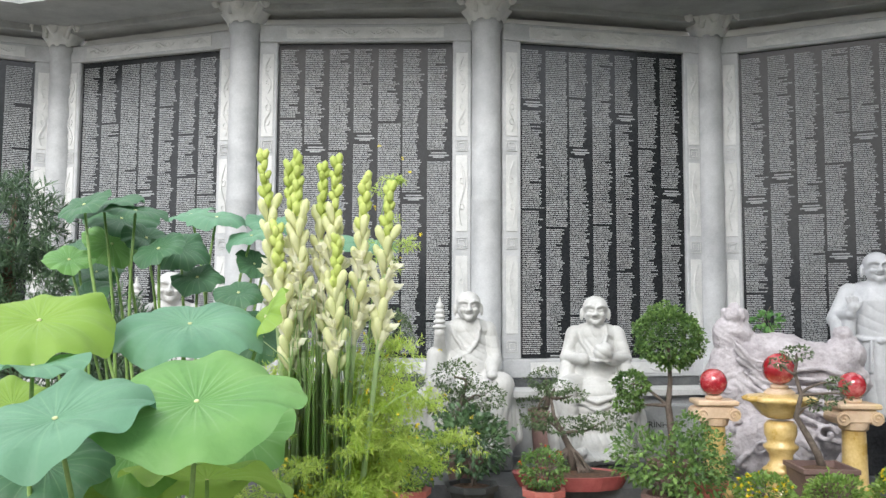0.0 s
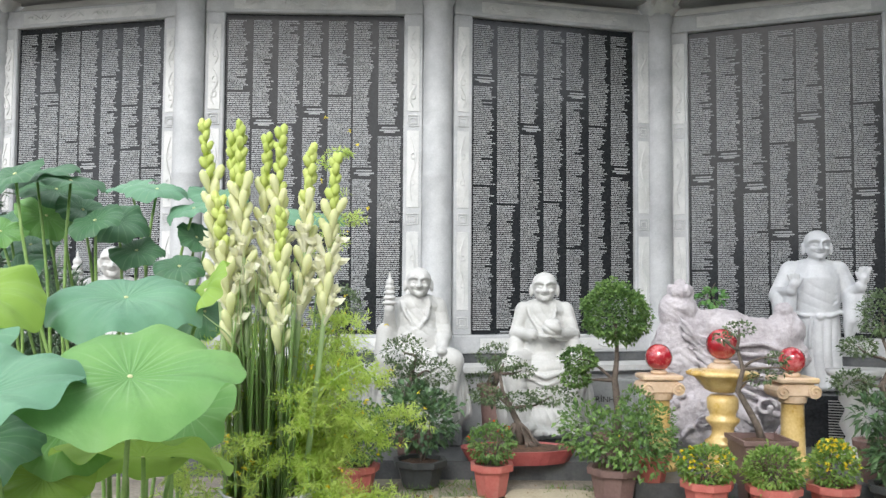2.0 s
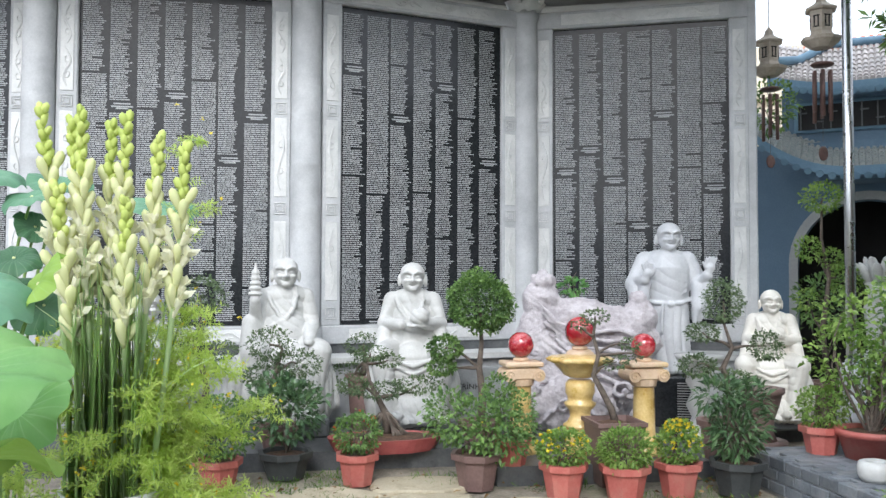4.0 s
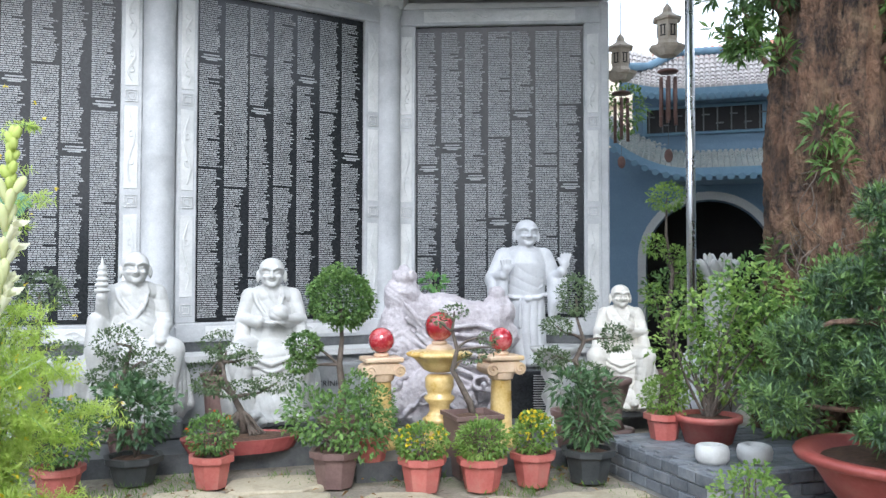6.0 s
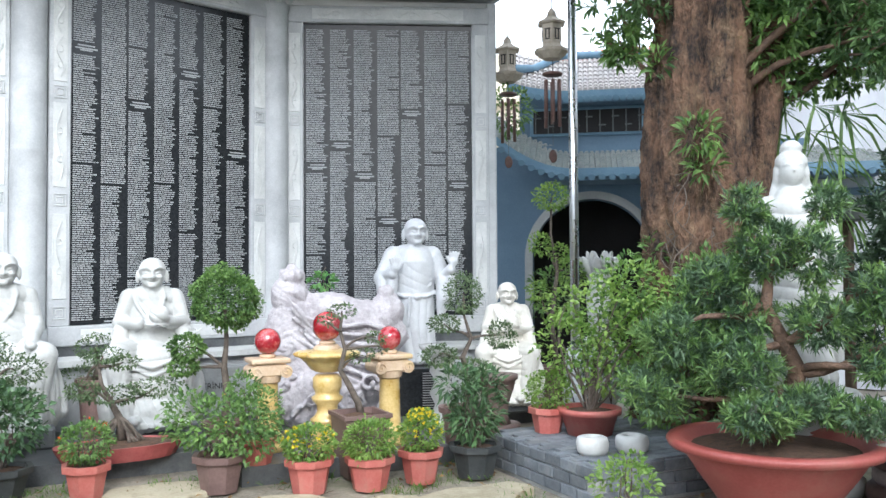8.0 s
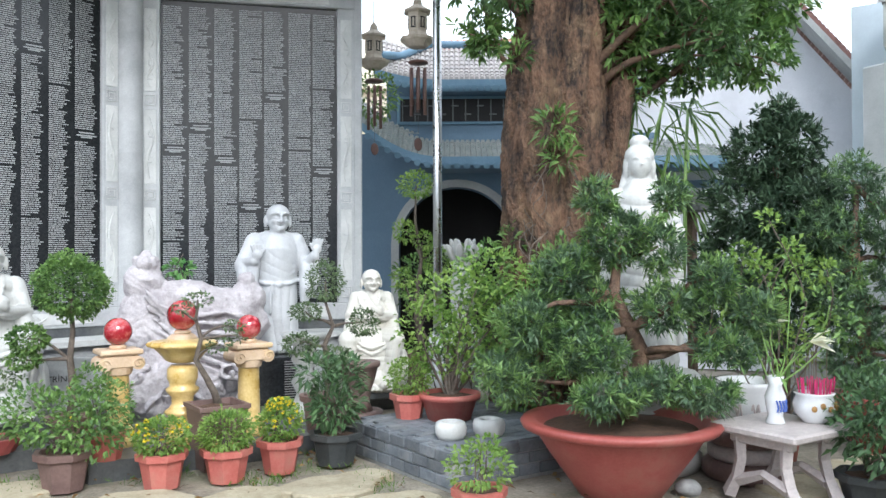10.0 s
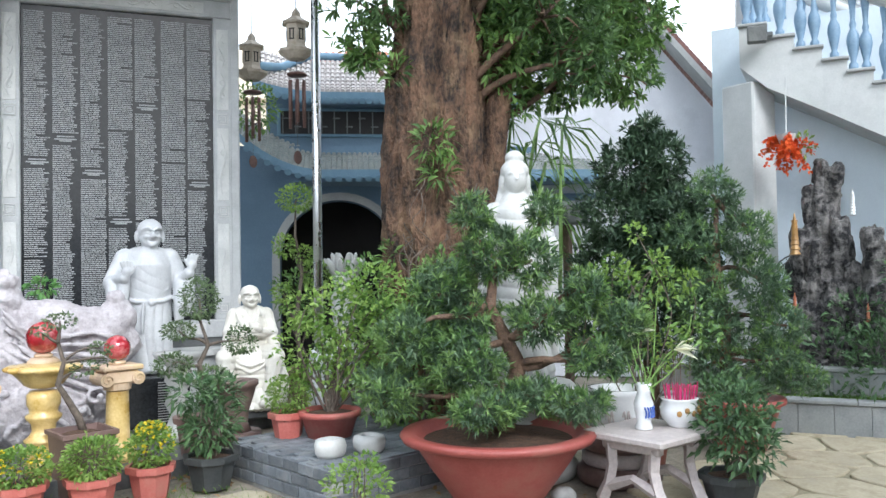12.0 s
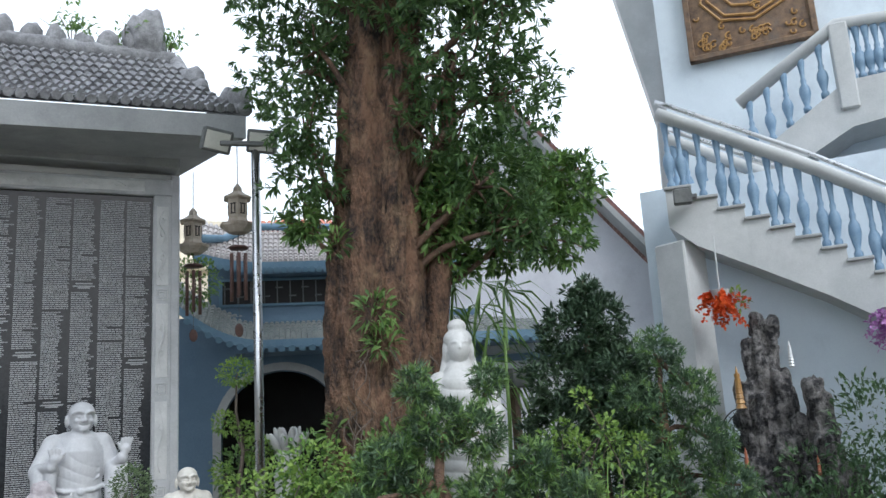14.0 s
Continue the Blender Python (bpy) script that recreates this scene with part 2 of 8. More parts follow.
    bsdf.inputs["Roughness"].default_value = gloss
    bsdf.inputs["Specular IOR Level"].default_value = 0.4
    tr = nt.nodes.new("ShaderNodeBsdfTranslucent")
    nt.links.new(colour, tr.inputs["Color"])
    mx = nt.nodes.new("ShaderNodeMixShader")
    mx.inputs[0].default_value = through
    nt.links.new(bsdf.outputs[0], mx.inputs[1])
    nt.links.new(tr.outputs[0], mx.inputs[2])
    nt.links.new(mx.outputs[0], out.inputs["Surface"])
    return ma


STONE = material("carved_grey_stone", (0.41, 0.42, 0.43), (0.56, 0.57, 0.58), 3.0, 0.6, 0.15, stain=(0.32, 0.33, 0.34), stain_scale=1.7)
STONE_LIGHT = material("pale_relief_stone", (0.55, 0.56, 0.55), (0.7, 0.7, 0.69), 5.0, 0.6, 0.2, stain=(0.45, 0.46, 0.46))
SOFFIT = material("eave_concrete", (0.3, 0.31, 0.31), (0.42, 0.43, 0.43), 2.0, 0.85, 0.2, stain=(0.22, 0.23, 0.23), stain_scale=0.9)
GRANITE = material("polished_black_granite", (0.012, 0.013, 0.015), (0.03, 0.032, 0.035), 40.0, 0.14, 0.0, fine=300.0, spec=0.35)
LETTER = material("engraved_white_letters", (0.28, 0.295, 0.305), (0.42, 0.435, 0.44), 9.0, 0.6, 0.0, stain=(0.34, 0.35, 0.36), stain_scale=1.2)
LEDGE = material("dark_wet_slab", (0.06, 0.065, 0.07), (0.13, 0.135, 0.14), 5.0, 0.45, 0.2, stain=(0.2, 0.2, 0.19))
MARBLE = material("white_marble", (0.47, 0.47, 0.455), (0.59, 0.59, 0.575), 4.0, 0.55, 0.08, stain=(0.39, 0.39, 0.37), stain_scale=2.2)
MARBLE_GREY = material("grey_marble", (0.5, 0.51, 0.53), (0.64, 0.65, 0.67), 4.0, 0.5, 0.12, stain=(0.43, 0.44, 0.46), stain_scale=2.5)
CARVED = material("lilac_grey_carved_rock", (0.4, 0.365, 0.385), (0.6, 0.565, 0.585), 7.0, 0.7, 0.8, fine=45.0, stain=(0.27, 0.24, 0.25), stain_scale=4.0, dist=0.025)
ONYX = material("yellow_onyx", (0.55, 0.36, 0.1), (0.78, 0.6, 0.28), 6.0, 0.3, 0.1, stain=(0.45, 0.27, 0.09), stain_scale=3.5, coat=0.3)
PEACH = material("peach_stone", (0.56, 0.39, 0.25), (0.7, 0.54, 0.39), 7.0, 0.45, 0.1, stain=(0.6, 0.45, 0.2), stain_scale=4.0)
RED_BALL = material("red_marbled_glass", (0.22, 0.004, 0.012), (0.48, 0.02, 0.035), 7.0, 0.08, 0.0, fine=20.0, stain=(0.72, 0.36, 0.34), stain_scale=7.0, coat=1.0)
TERRA = material("red_plastic_pot", (0.41, 0.105, 0.085), (0.53, 0.17, 0.145), 5.0, 0.5, 0.08, stain=(0.4, 0.2, 0.15), stain_scale=5.0, vary=0.12)
BIG_POT = material("red_clay_bowl", (0.27, 0.058, 0.048), (0.39, 0.1, 0.085), 3.0, 0.45, 0.1, stain=(0.3, 0.13, 0.1), stain_scale=3.0)
TRAY = material("brick_red_tray", (0.3, 0.06, 0.06), (0.42, 0.11, 0.1), 8.0, 0.55, 0.25, stain=(0.25, 0.14, 0.12))
BROWN_POT = material("brown_glazed_pot", (0.13, 0.08, 0.072), (0.22, 0.14, 0.125), 6.0, 0.5, 0.15, stain=(0.2, 0.15, 0.13), vary=0.15)
BLACK_POT = material("black_plastic_pot", (0.03, 0.034, 0.036), (0.06, 0.065, 0.066), 6.0, 0.5, 0.1, stain=(0.1, 0.1, 0.09))
SOIL = material("potting_soil", (0.05, 0.03, 0.02), (0.14, 0.08, 0.05), 18.0, 0.95, 1.0, fine=120.0, dist=0.02)
BARK = material("wet_bark", (0.06, 0.038, 0.028), (0.21, 0.13, 0.09), 9.0, 0.85, 1.0, fine=50.0, stain=(0.3, 0.18, 0.11), stain_scale=4.0, dist=0.03)
TREE_BARK = material("furrowed_tree_bark", (0.018, 0.013, 0.011), (0.2, 0.115, 0.072), 4.5, 0.9, 1.0, fine=38.0, stain=(0.3, 0.2, 0.12), stain_scale=5.5, dist=0.1)
for node in [n for n in TREE_BARK.node_tree.nodes if n.type == "VALTORGB"]:
    node.color_ramp.elements[0].position, node.color_ramp.elements[1].position = 0.36, 0.64
# stretch the furrows upright
for node in [n for n in TREE_BARK.node_tree.nodes if n.type == "TEX_NOISE"]:
    link = node.inputs["Vector"].links[0]
    mp = TREE_BARK.node_tree.nodes.new("ShaderNodeMapping")
    mp.inputs["Scale"].default_value = (1.1, 1.1, 0.62)
    TREE_BARK.node_tree.links.new(link.from_socket, mp.inputs["Vector"])
    TREE_BARK.node_tree.links.new(mp.outputs["Vector"], node.inputs["Vector"])
TWIG = material("grey_brown_twig", (0.07, 0.056, 0.045), (0.17, 0.135, 0.11), 20.0, 0.8, 0.5)
STEM = material("green_stem", (0.17, 0.3, 0.07), (0.28, 0.42, 0.14), 14.0, 0.5, 0.1)
BRICK = material("slate_grey_brick", (0.11, 0.125, 0.145), (0.2, 0.215, 0.235), 9.0, 0.65, 0.3, stain=(0.28, 0.28, 0.27), stain_scale=4.0, vary=0.25)
MORTAR = material("grey_mortar", (0.3, 0.3, 0.3), (0.42, 0.42, 0.41), 12.0, 0.9, 0.4)
STEEL = material("stainless_steel", (0.5, 0.51, 0.52), (0.62, 0.63, 0.64), 3.0, 0.28, 0.02, metal=1.0)
BLUE_WALL = material("blue_painted_plaster", (0.1, 0.165, 0.24), (0.15, 0.225, 0.31), 1.2, 0.7, 0.1, stain=(0.09, 0.15, 0.22), stain_scale=1.0)
BLUE_TRIM = material("blue_trim_paint", (0.12, 0.215, 0.31), (0.18, 0.3, 0.4), 3.0, 0.6, 0.1)
ROOF_TILE = material("pale_grey_roof_tile", (0.25, 0.28, 0.28), (0.41, 0.42, 0.4), 7.0, 0.6, 0.2, stain=(0.25, 0.3, 0.3), stain_scale=3.0, vary=0.1)
# pinkish upper-roof tile, its colour also lightened for the sun on it
SUNLIT_UPPER_TILE = material("pinkish_sunlit_roof_tile", (0.42, 0.39, 0.38), (0.6, 0.56, 0.54), 7.0, 0.6, 0.2, stain=(0.36, 0.36, 0.36), stain_scale=3.0)
OLD_TILE = material("weathered_grey_tile", (0.17, 0.17, 0.18), (0.38, 0.38, 0.39), 9.0, 0.8, 0.4, stain=(0.1, 0.1, 0.1), stain_scale=2.5)
RED_TILE = material("red_roof_tile", (0.4, 0.13, 0.07), (0.6, 0.25, 0.15), 6.0, 0.7, 0.3)
PALE_WALL = material("pale_blue_white_plaster", (0.62, 0.7, 0.77), (0.7, 0.78, 0.84), 0.9, 0.75, 0.08, stain=(0.48, 0.54, 0.6), stain_scale=0.7)
HOUSE_WALL = material("whitewashed_wall", (0.64, 0.65, 0.7), (0.74, 0.75, 0.8), 0.8, 0.8, 0.1, stain=(0.45, 0.46, 0.5), stain_scale=0.6)
DARK_TILE = material("dark_red_verge_tile", (0.11, 0.055, 0.048), (0.25, 0.125, 0.105), 6.0, 0.75, 0.3)
CREAM_WALL = material("cream_wall", (0.62, 0.55, 0.42), (0.74, 0.68, 0.55), 0.6, 0.8, 0.1)
STAIR = material("stair_concrete_paint", (0.44, 0.46, 0.46), (0.57, 0.58, 0.58), 2.0, 0.7, 0.1, stain=(0.42, 0.43, 0.43), stain_scale=1.5)
BALUSTER = material("blue_baluster_paint", (0.15, 0.25, 0.37), (0.24, 0.35, 0.47), 8.0, 0.5, 0.1)
# near-black that stands in for shade in hollows; also colours the sign's lettering
DARK = material("shade_black_and_lettering", (0.012, 0.011, 0.012), (0.03, 0.028, 0.03), 2.0, 0.8, 0.0)
BRONZE = material("bronze_relief", (0.1, 0.065, 0.045), (0.24, 0.15, 0.085), 9.0, 0.55, 0.6, stain=(0.12, 0.11, 0.1), stain_scale=4.0)
ROCKERY = material("dark_rockery_stone", (0.01, 0.01, 0.012), (0.19, 0.18, 0.175), 9.0, 0.8, 1.0, fine=30.0, stain=(0.3, 0.28, 0.26), stain_scale=4.0, dist=0.04)
KERB = material("kerb_concrete", (0.2, 0.215, 0.22), (0.33, 0.34, 0.34), 4.0, 0.8, 0.3, stain=(0.2, 0.22, 0.2), stain_scale=2.0)
GROUND = material("damp_earth_and_cement", (0.16, 0.14, 0.11), (0.36, 0.32, 0.26), 2.5, 0.85, 0.6, fine=40.0, stain=(0.13, 0.15, 0.07), stain_scale=1.1, dist=0.03)
FLAG = material("sandy_flagstone", (0.31, 0.265, 0.18), (0.5, 0.44, 0.32), 6.0, 0.8, 0.5, fine=45.0, stain=(0.27, 0.24, 0.18), stain_scale=3.0, vary=0.12, dist=0.02)
TABLE = material("pinkish_terrazzo", (0.42, 0.37, 0.36), (0.56, 0.5, 0.48), 30.0, 0.5, 0.05, fine=200.0)
PORCELAIN = material("white_porcelain", (0.72, 0.73, 0.74), (0.82, 0.82, 0.82), 3.0, 0.15, 0.0, coat=0.5)
COBALT = material("cobalt_glaze", (0.05, 0.1, 0.4), (0.12, 0.2, 0.55), 12.0, 0.2, 0.0)
LANTERN = material("sandy_ceramic_lantern", (0.38, 0.32, 0.25), (0.56, 0.5, 0.42), 9.0, 0.8, 0.4)
CHIME = material("red_brown_chime_metal", (0.09, 0.05, 0.043), (0.17, 0.095, 0.08), 6.0, 0.5, 0.1)
LAMP_BODY = material("grey_lamp_housing", (0.08, 0.085, 0.085), (0.15, 0.155, 0.15), 6.0, 0.5, 0.1)
LAMP_GLASS = material("lamp_front_glass", (0.5, 0.51, 0.46), (0.62, 0.62, 0.56), 4.0, 0.2, 0.0)
GOLD = material("gilt_paint", (0.3, 0.16, 0.05), (0.5, 0.29, 0.1), 9.0, 0.45, 0.3)
INCENSE = material("magenta_paper", (0.5, 0.02, 0.12), (0.65, 0.05, 0.2), 9.0, 0.7, 0.0)
WOOD = material("old_brown_wood", (0.1, 0.07, 0.05), (0.2, 0.14, 0.1), 12.0, 0.8, 0.4)

L_LOTUS = leaf_material("lotus_leaf_green", (0.1, 0.27, 0.075), (0.25, 0.47, 0.14), 0.5, 0.32, veins=0.42, patch=5.0)
L_LOTUS_BLUE = leaf_material("lotus_leaf_bluish", (0.085, 0.22, 0.13), (0.2, 0.39, 0.24), 0.5, 0.25, veins=0.22, patch=5.0)
L_LOTUS_YELLOW = leaf_material("lotus_leaf_young", (0.24, 0.42, 0.06), (0.4, 0.58, 0.13), 0.5, 0.45, veins=0.25, patch=5.0)
L_LOTUS_DARK = leaf_material("lotus_leaf_dark", (0.042, 0.12, 0.062), (0.105, 0.23, 0.11), 0.5, 0.25, veins=0.22, patch=5.0)
L_BLADE = leaf_material("grassy_blade", (0.48, 0.62, 0.32), (0.65, 0.77, 0.47), 0.45, 0.6)
L_BUD = leaf_material("cream_green_bud", (0.68, 0.73, 0.34), (0.88, 0.87, 0.58), 0.5, 0.35, patch=6.0)
L_TIP = leaf_material("yellow_green_tip_bud", (0.5, 0.62, 0.13), (0.72, 0.78, 0.28), 0.5, 0.3, patch=6.0)
L_PETAL = leaf_material("cream_petal", (0.84, 0.83, 0.62), (0.9, 0.89, 0.74), 0.5, 0.4)
L_FERN = leaf_material("asparagus_fern", (0.42, 0.58, 0.09), (0.68, 0.78, 0.25), 0.6, 0.55)
L_PINE = leaf_material("podocarpus_dark", (0.055, 0.1, 0.06), (0.16, 0.25, 0.13), 0.4, 0.15)
L_CONE = leaf_material("dark_conifer_leaf", (0.03, 0.06, 0.036), (0.095, 0.15, 0.08), 0.45, 0.12)
L_PINE_NEW = leaf_material("podocarpus_fresh", (0.1, 0.2, 0.06), (0.27, 0.4, 0.14), 0.45, 0.25)
L_BONSAI = leaf_material("bonsai_leaf", (0.065, 0.105, 0.05), (0.17, 0.24, 0.105), 0.45, 0.2)
L_SHRUB = leaf_material("shrub_leaf", (0.06, 0.13, 0.04), (0.23, 0.37, 0.1), 0.4, 0.25)
L_LIME = leaf_material("light_green_leaf", (0.13, 0.25, 0.05), (0.36, 0.5, 0.13), 0.4, 0.4)
L_OLEANDER = leaf_material("dark_glossy_leaf", (0.045, 0.09, 0.045), (0.12, 0.21, 0.085), 0.3, 0.15)
L_TREE = leaf_material("mango_leaf", (0.04, 0.085, 0.035), (0.16, 0.27, 0.09), 0.4, 0.35)
L_GRASS = leaf_material("grass_blade", (0.05, 0.12, 0.02), (0.18, 0.3, 0.06), 0.6, 0.3)
F_YELLOW = leaf_material("yellow_flower", (0.65, 0.5, 0.01), (0.85, 0.72, 0.08), 0.6, 0.3)
F_RED = leaf_material("orange_red_flower", (0.6, 0.06, 0.01), (0.78, 0.16, 0.03), 0.6, 0.3)
F_PURPLE = leaf_material("lilac_flower", (0.38, 0.16, 0.42), (0.6, 0.35, 0.62), 0.6, 0.3)
F_WHITE = leaf_material("white_flower", (0.75, 0.75, 0.7), (0.85, 0.85, 0.82), 0.6, 0.3)
F_PINK = leaf_material("pink_flower", (0.6, 0.1, 0.25), (0.75, 0.25, 0.4), 0.6, 0.3)
DRY_LEAF = leaf_material("dry_brown_leaf", (0.1, 0.055, 0.025), (0.34, 0.22, 0.09), 0.7, 0.1)
for node in [n for n in ROCKERY.node_tree.nodes if n.type == "VALTORGB"]:
    node.color_ramp.elements[0].position, node.color_ramp.elements[1].position = 0.42, 0.64
SAND = material("sandy_joint_fill", (0.17, 0.155, 0.1), (0.33, 0.29, 0.2), 8.0, 0.9, 0.5, fine=60.0, stain=(0.14, 0.17, 0.07), stain_scale=2.5)
CREAM_MARBLE = material("cream_marble", (0.64, 0.61, 0.55), (0.76, 0.74, 0.68), 4.0, 0.5, 0.08, stain=(0.5, 0.47, 0.41), stain_scale=2.2)

# ---- ground ----
g = Geo()
N = 44
xs = [(-1 if k < N // 2 else 1) * abs((k - N / 2) / (N / 2)) ** 3 * 900 + 4 for k in range(N + 1)]
ys = [(-1 if k < N // 2 else 1) * abs((k - N / 2) / (N / 2)) ** 3 * 900 + 4 for k in range(N + 1)]
for y in ys:
    for x in xs:
        near = math.exp(-((x - 4) ** 2 + (y - 4) ** 2) / 200)
        g.v.append((x, y, -0.02 + 0.015 * near * noise.noise(Vector((x * 1.3, y * 1.3, 0)))))
for j in range(N):
    for k in range(N):
        a = j * (N + 1) + k
        g.f.append((a, a + 1, a + N + 2, a + N + 1))
solo("ground", g, GROUND, pose(0, 0, 0), "damp earth and cement ground of the temple garden", "ground", kind="structure", smooth=True)

# ---- memorial wall of granite panels ----
Z0, Z1 = 1.046, 4.36
PANELS = [((-6.89, 8.28), (-4.98, 9.15)), ((-4.44, 9.2), (-2.684, 8.756)), ((-2.0, 8.555), (-0.145, 8.555)), ((0.56, 8.582), (2.364, 9.003)), ((2.987, 9.015), (4.745, 8.283))]
CORNERS = [(-7.16, 8.12), (-4.7, 9.23), (-2.36, 8.52), (0.21, 8.5), (2.67, 9.06), (5.0, 8.175)]


def offset(line, d):
    """A plan line moved d towards the viewer, mitred."""
    out = []
    for k, p in enumerate(line):
        p = Vector(p)
        dirs = []
        if k:
            dirs.append((p - Vector(line[k - 1])).normalized())
        if k < len(line) - 1:
            dirs.append((Vector(line[k + 1]) - p).normalized())
        normals = [Vector((w.y, -w.x)) for w in dirs]
        n = sum(normals, Vector((0, 0))).normalized()
        out.append(p + n * d / max(n.dot(normals[0]), 0.5))
    return out


def band(line, near, far, z0, z1):
    """A slab along a plan line from offset near to offset far."""
    a, b = offset(line, near), offset(line, far)
    geo = Geo()
    geo.sheet([tuple(p) for p in a] + [tuple(p) for p in reversed(b)], z0, z1)
    return geo


def scroll(geo, frame_at, w, h, seed):
    """A raised vine motif in a local strip, mapped by frame_at(u, v, d)."""
    rng = random.Random(seed)
    n = max(int(max(w, h) / 0.42), 1)
    for k in range(n):
        v0, v1 = -h / 2 + h * (k + 0.05) / n, -h / 2 + h * (k + 0.95) / n
        s = 1 if (k + seed) % 2 else -1
        pts = []
        for j in range(13):
            q = j / 12
            pts.append(frame_at(s * w * 0.28 * math.sin(q * math.pi * 2.2), v0 + (v1 - v0) * q, 0.004))
        geo.tube(pts, [0.006 + 0.008 * math.sin(math.pi * j / 12) for j in range(13)], 5)
        for q in (0.3, 0.7):
            vc = v0 + (v1 - v0) * q
            ring = [frame_at(w * 0.2 * math.cos(a), vc + w * 0.28 * math.sin(a), 0.004) for a in np.linspace(0, 5.2 + rng.random(), 11)]
            geo.tube(ring, 0.008, 5)
    return geo


def wall_panel(index, a, b):
    a, b = Vector((*a, 0)), Vector((*b, 0))
    along = (b - a).normalized()
    front = Vector((along.y, -along.x, 0))
    w = (b - a).length
    mid = (a + b) / 2
    rz = math.atan2(along.y, along.x)
    m = Matrix.Translation(mid) @ Matrix.Rotation(rz, 4, "Z")
    unit = thing("memorial_panel", m, "black granite memorial panel covered in rows of engraved names", "memorial panel", "memorial panels")
    geo = Geo().box((0, 0.03, (Z0 + Z1) / 2), (w, 0.06, Z1 - Z0), ch=0.004)
    part("granite_slab", geo, GRANITE, unit)
    for x in (-w / 2 + 0.0, w / 2 - 0.0):
        s = 1 if x > 0 else -1
        cx = x + s * 0.1
        strip = part("pilaster_strip", Geo().box((cx, 0.02, (Z0 + Z1) / 2), (0.2, 0.14, Z1 - Z0 + 0.02), ch=0.012), STONE, unit)
        geo = Geo()
        for lo, hi in ((Z0 + 0.25, Z0 + 1.05), (Z0 + 1.3, Z0 + 2.1), (Z0 + 2.3, Z1 - 0.12)):
            geo.box((cx, -0.052, (lo + hi) / 2), (0.125, 0.012, hi - lo), ch=0.004)
            scroll(geo, lambda u, v, d, c=cx, z=(lo + hi) / 2: (c + u, -0.058 - d, z + v), 0.11, hi - lo - 0.05, index)
        for z in (Z0 + 0.12, Z0 + 1.18, Z0 + 2.2):
            for r in (0.055, 0.03):
                geo.tube([(cx - r, -0.056, z - r), (cx + r, -0.056, z - r), (cx + r, -0.056, z + r), (cx - r, -0.056, z + r), (cx - r, -0.056, z - r * 0.3)], 0.006, 4)
        part("vine_relief", geo, STONE_LIGHT, strip, "pale carved vine relief")
    for name, z, h in (("lintel", Z1 + 0.1, 0.19), ("sill", Z0 - 0.1, 0.19)):
        beam = part(name, Geo().box((0, 0.02, z), (w + 0.4, 0.16, h), ch=0.012), STONE, unit)
        geo = Geo().box((0, -0.063, z), (w * 0.9, 0.012, 0.12), ch=0.004)
        for k in range(4):
            c = (k - 1.5) * w * 0.225
            scroll(geo, lambda u, v, d, cc=c, zz=z: (cc + v, -0.07 - d, zz + u), 0.11, w * 0.18, index + k)
        part("scroll_relief", geo, STONE_LIGHT, beam, "pale carved scroll relief")
    # rows of names: seven columns of short bars, flush or ragged on their right side
    rng = random.Random(40 + index)
    geo = Geo()
    cols, top, pitch = 7, Z1 - 0.035, 0.0205
    cw = (w - 0.03) / cols

    def bar(xa, xb, z, h):
        geo.add([(xa, -0.0025, z), (xb, -0.0025, z), (xb, -0.0025, z + h), (xa, -0.0025, z + h)], [(0, 1, 2, 3)])

    for c in range(cols):
        x0 = -w / 2 + 0.026 + c * cw
        z, left, ragged, wander = top, 0, False, 0.0
        while z > Z0 + 0.05:
            z -= pitch
            if left <= 0:
                if z < top - 0.2 and rng.random() < 0.4:
                    for dz, share in ((0.022, 0.62), (0.05, 0.8), (0.068, 0.45)):
                        bar(x0 + cw * (0.46 - share / 2), x0 + cw * (0.46 + share / 2), z - dz, 0.014)
                    z -= 0.1
                left, ragged, wander = rng.randint(22, 95), rng.random() < 0.72, rng.uniform(0.64, 0.76)
                continue
            left -= 1
            wander = min(max(wander + rng.uniform(-0.02, 0.02), 0.6), 0.79)
            if rng.random() < 0.035:
                end = cw * rng.uniform(0.3, 0.6)
            elif ragged:
                end = cw * min(wander + rng.gauss(0, 0.045) + (0.1 if rng.random() < 0.1 else 0), 0.92)
            else:
                end = cw * (0.92 - 0.03 * rng.random() ** 2)
            x = 0.0
            while x < end - 0.012:
                n = min(rng.uniform(0.014, 0.05), end - x)
                bar(x0 + x, x0 + x + n, z + rng.uniform(0, 0.0015), rng.choice((0.0095, 0.011, 0.0125)))
                x += n + 0.005
    tagged(part("engraved_lettering", geo, LETTER, unit, "rows of small white engraved lettering"), kind="stuff")
    return unit


for index, (a, b) in enumerate(PANELS):
    wall_panel(index, a, b)

solo("wall_back", band(CORNERS, -0.22, -0.5, 0.0, 4.62), STONE, pose(0, 0, 0), "grey stone core of the memorial wall", "wall", kind="structure")
solo("wall_plinth", band(CORNERS, 0.42, -0.06, 0.0, 0.7), STONE, pose(0, 0, 0), "grey stone plinth under the memorial wall", "plinth", kind="structure")
solo("wall_plinth_cap", band(CORNERS, 0.5, -0.06, 0.7, 0.755), STONE_LIGHT, pose(0, 0, 0), "pale stone coping of the plinth", "plinth", kind="structure")
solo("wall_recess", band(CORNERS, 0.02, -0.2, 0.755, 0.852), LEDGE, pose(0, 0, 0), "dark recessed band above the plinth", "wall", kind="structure")


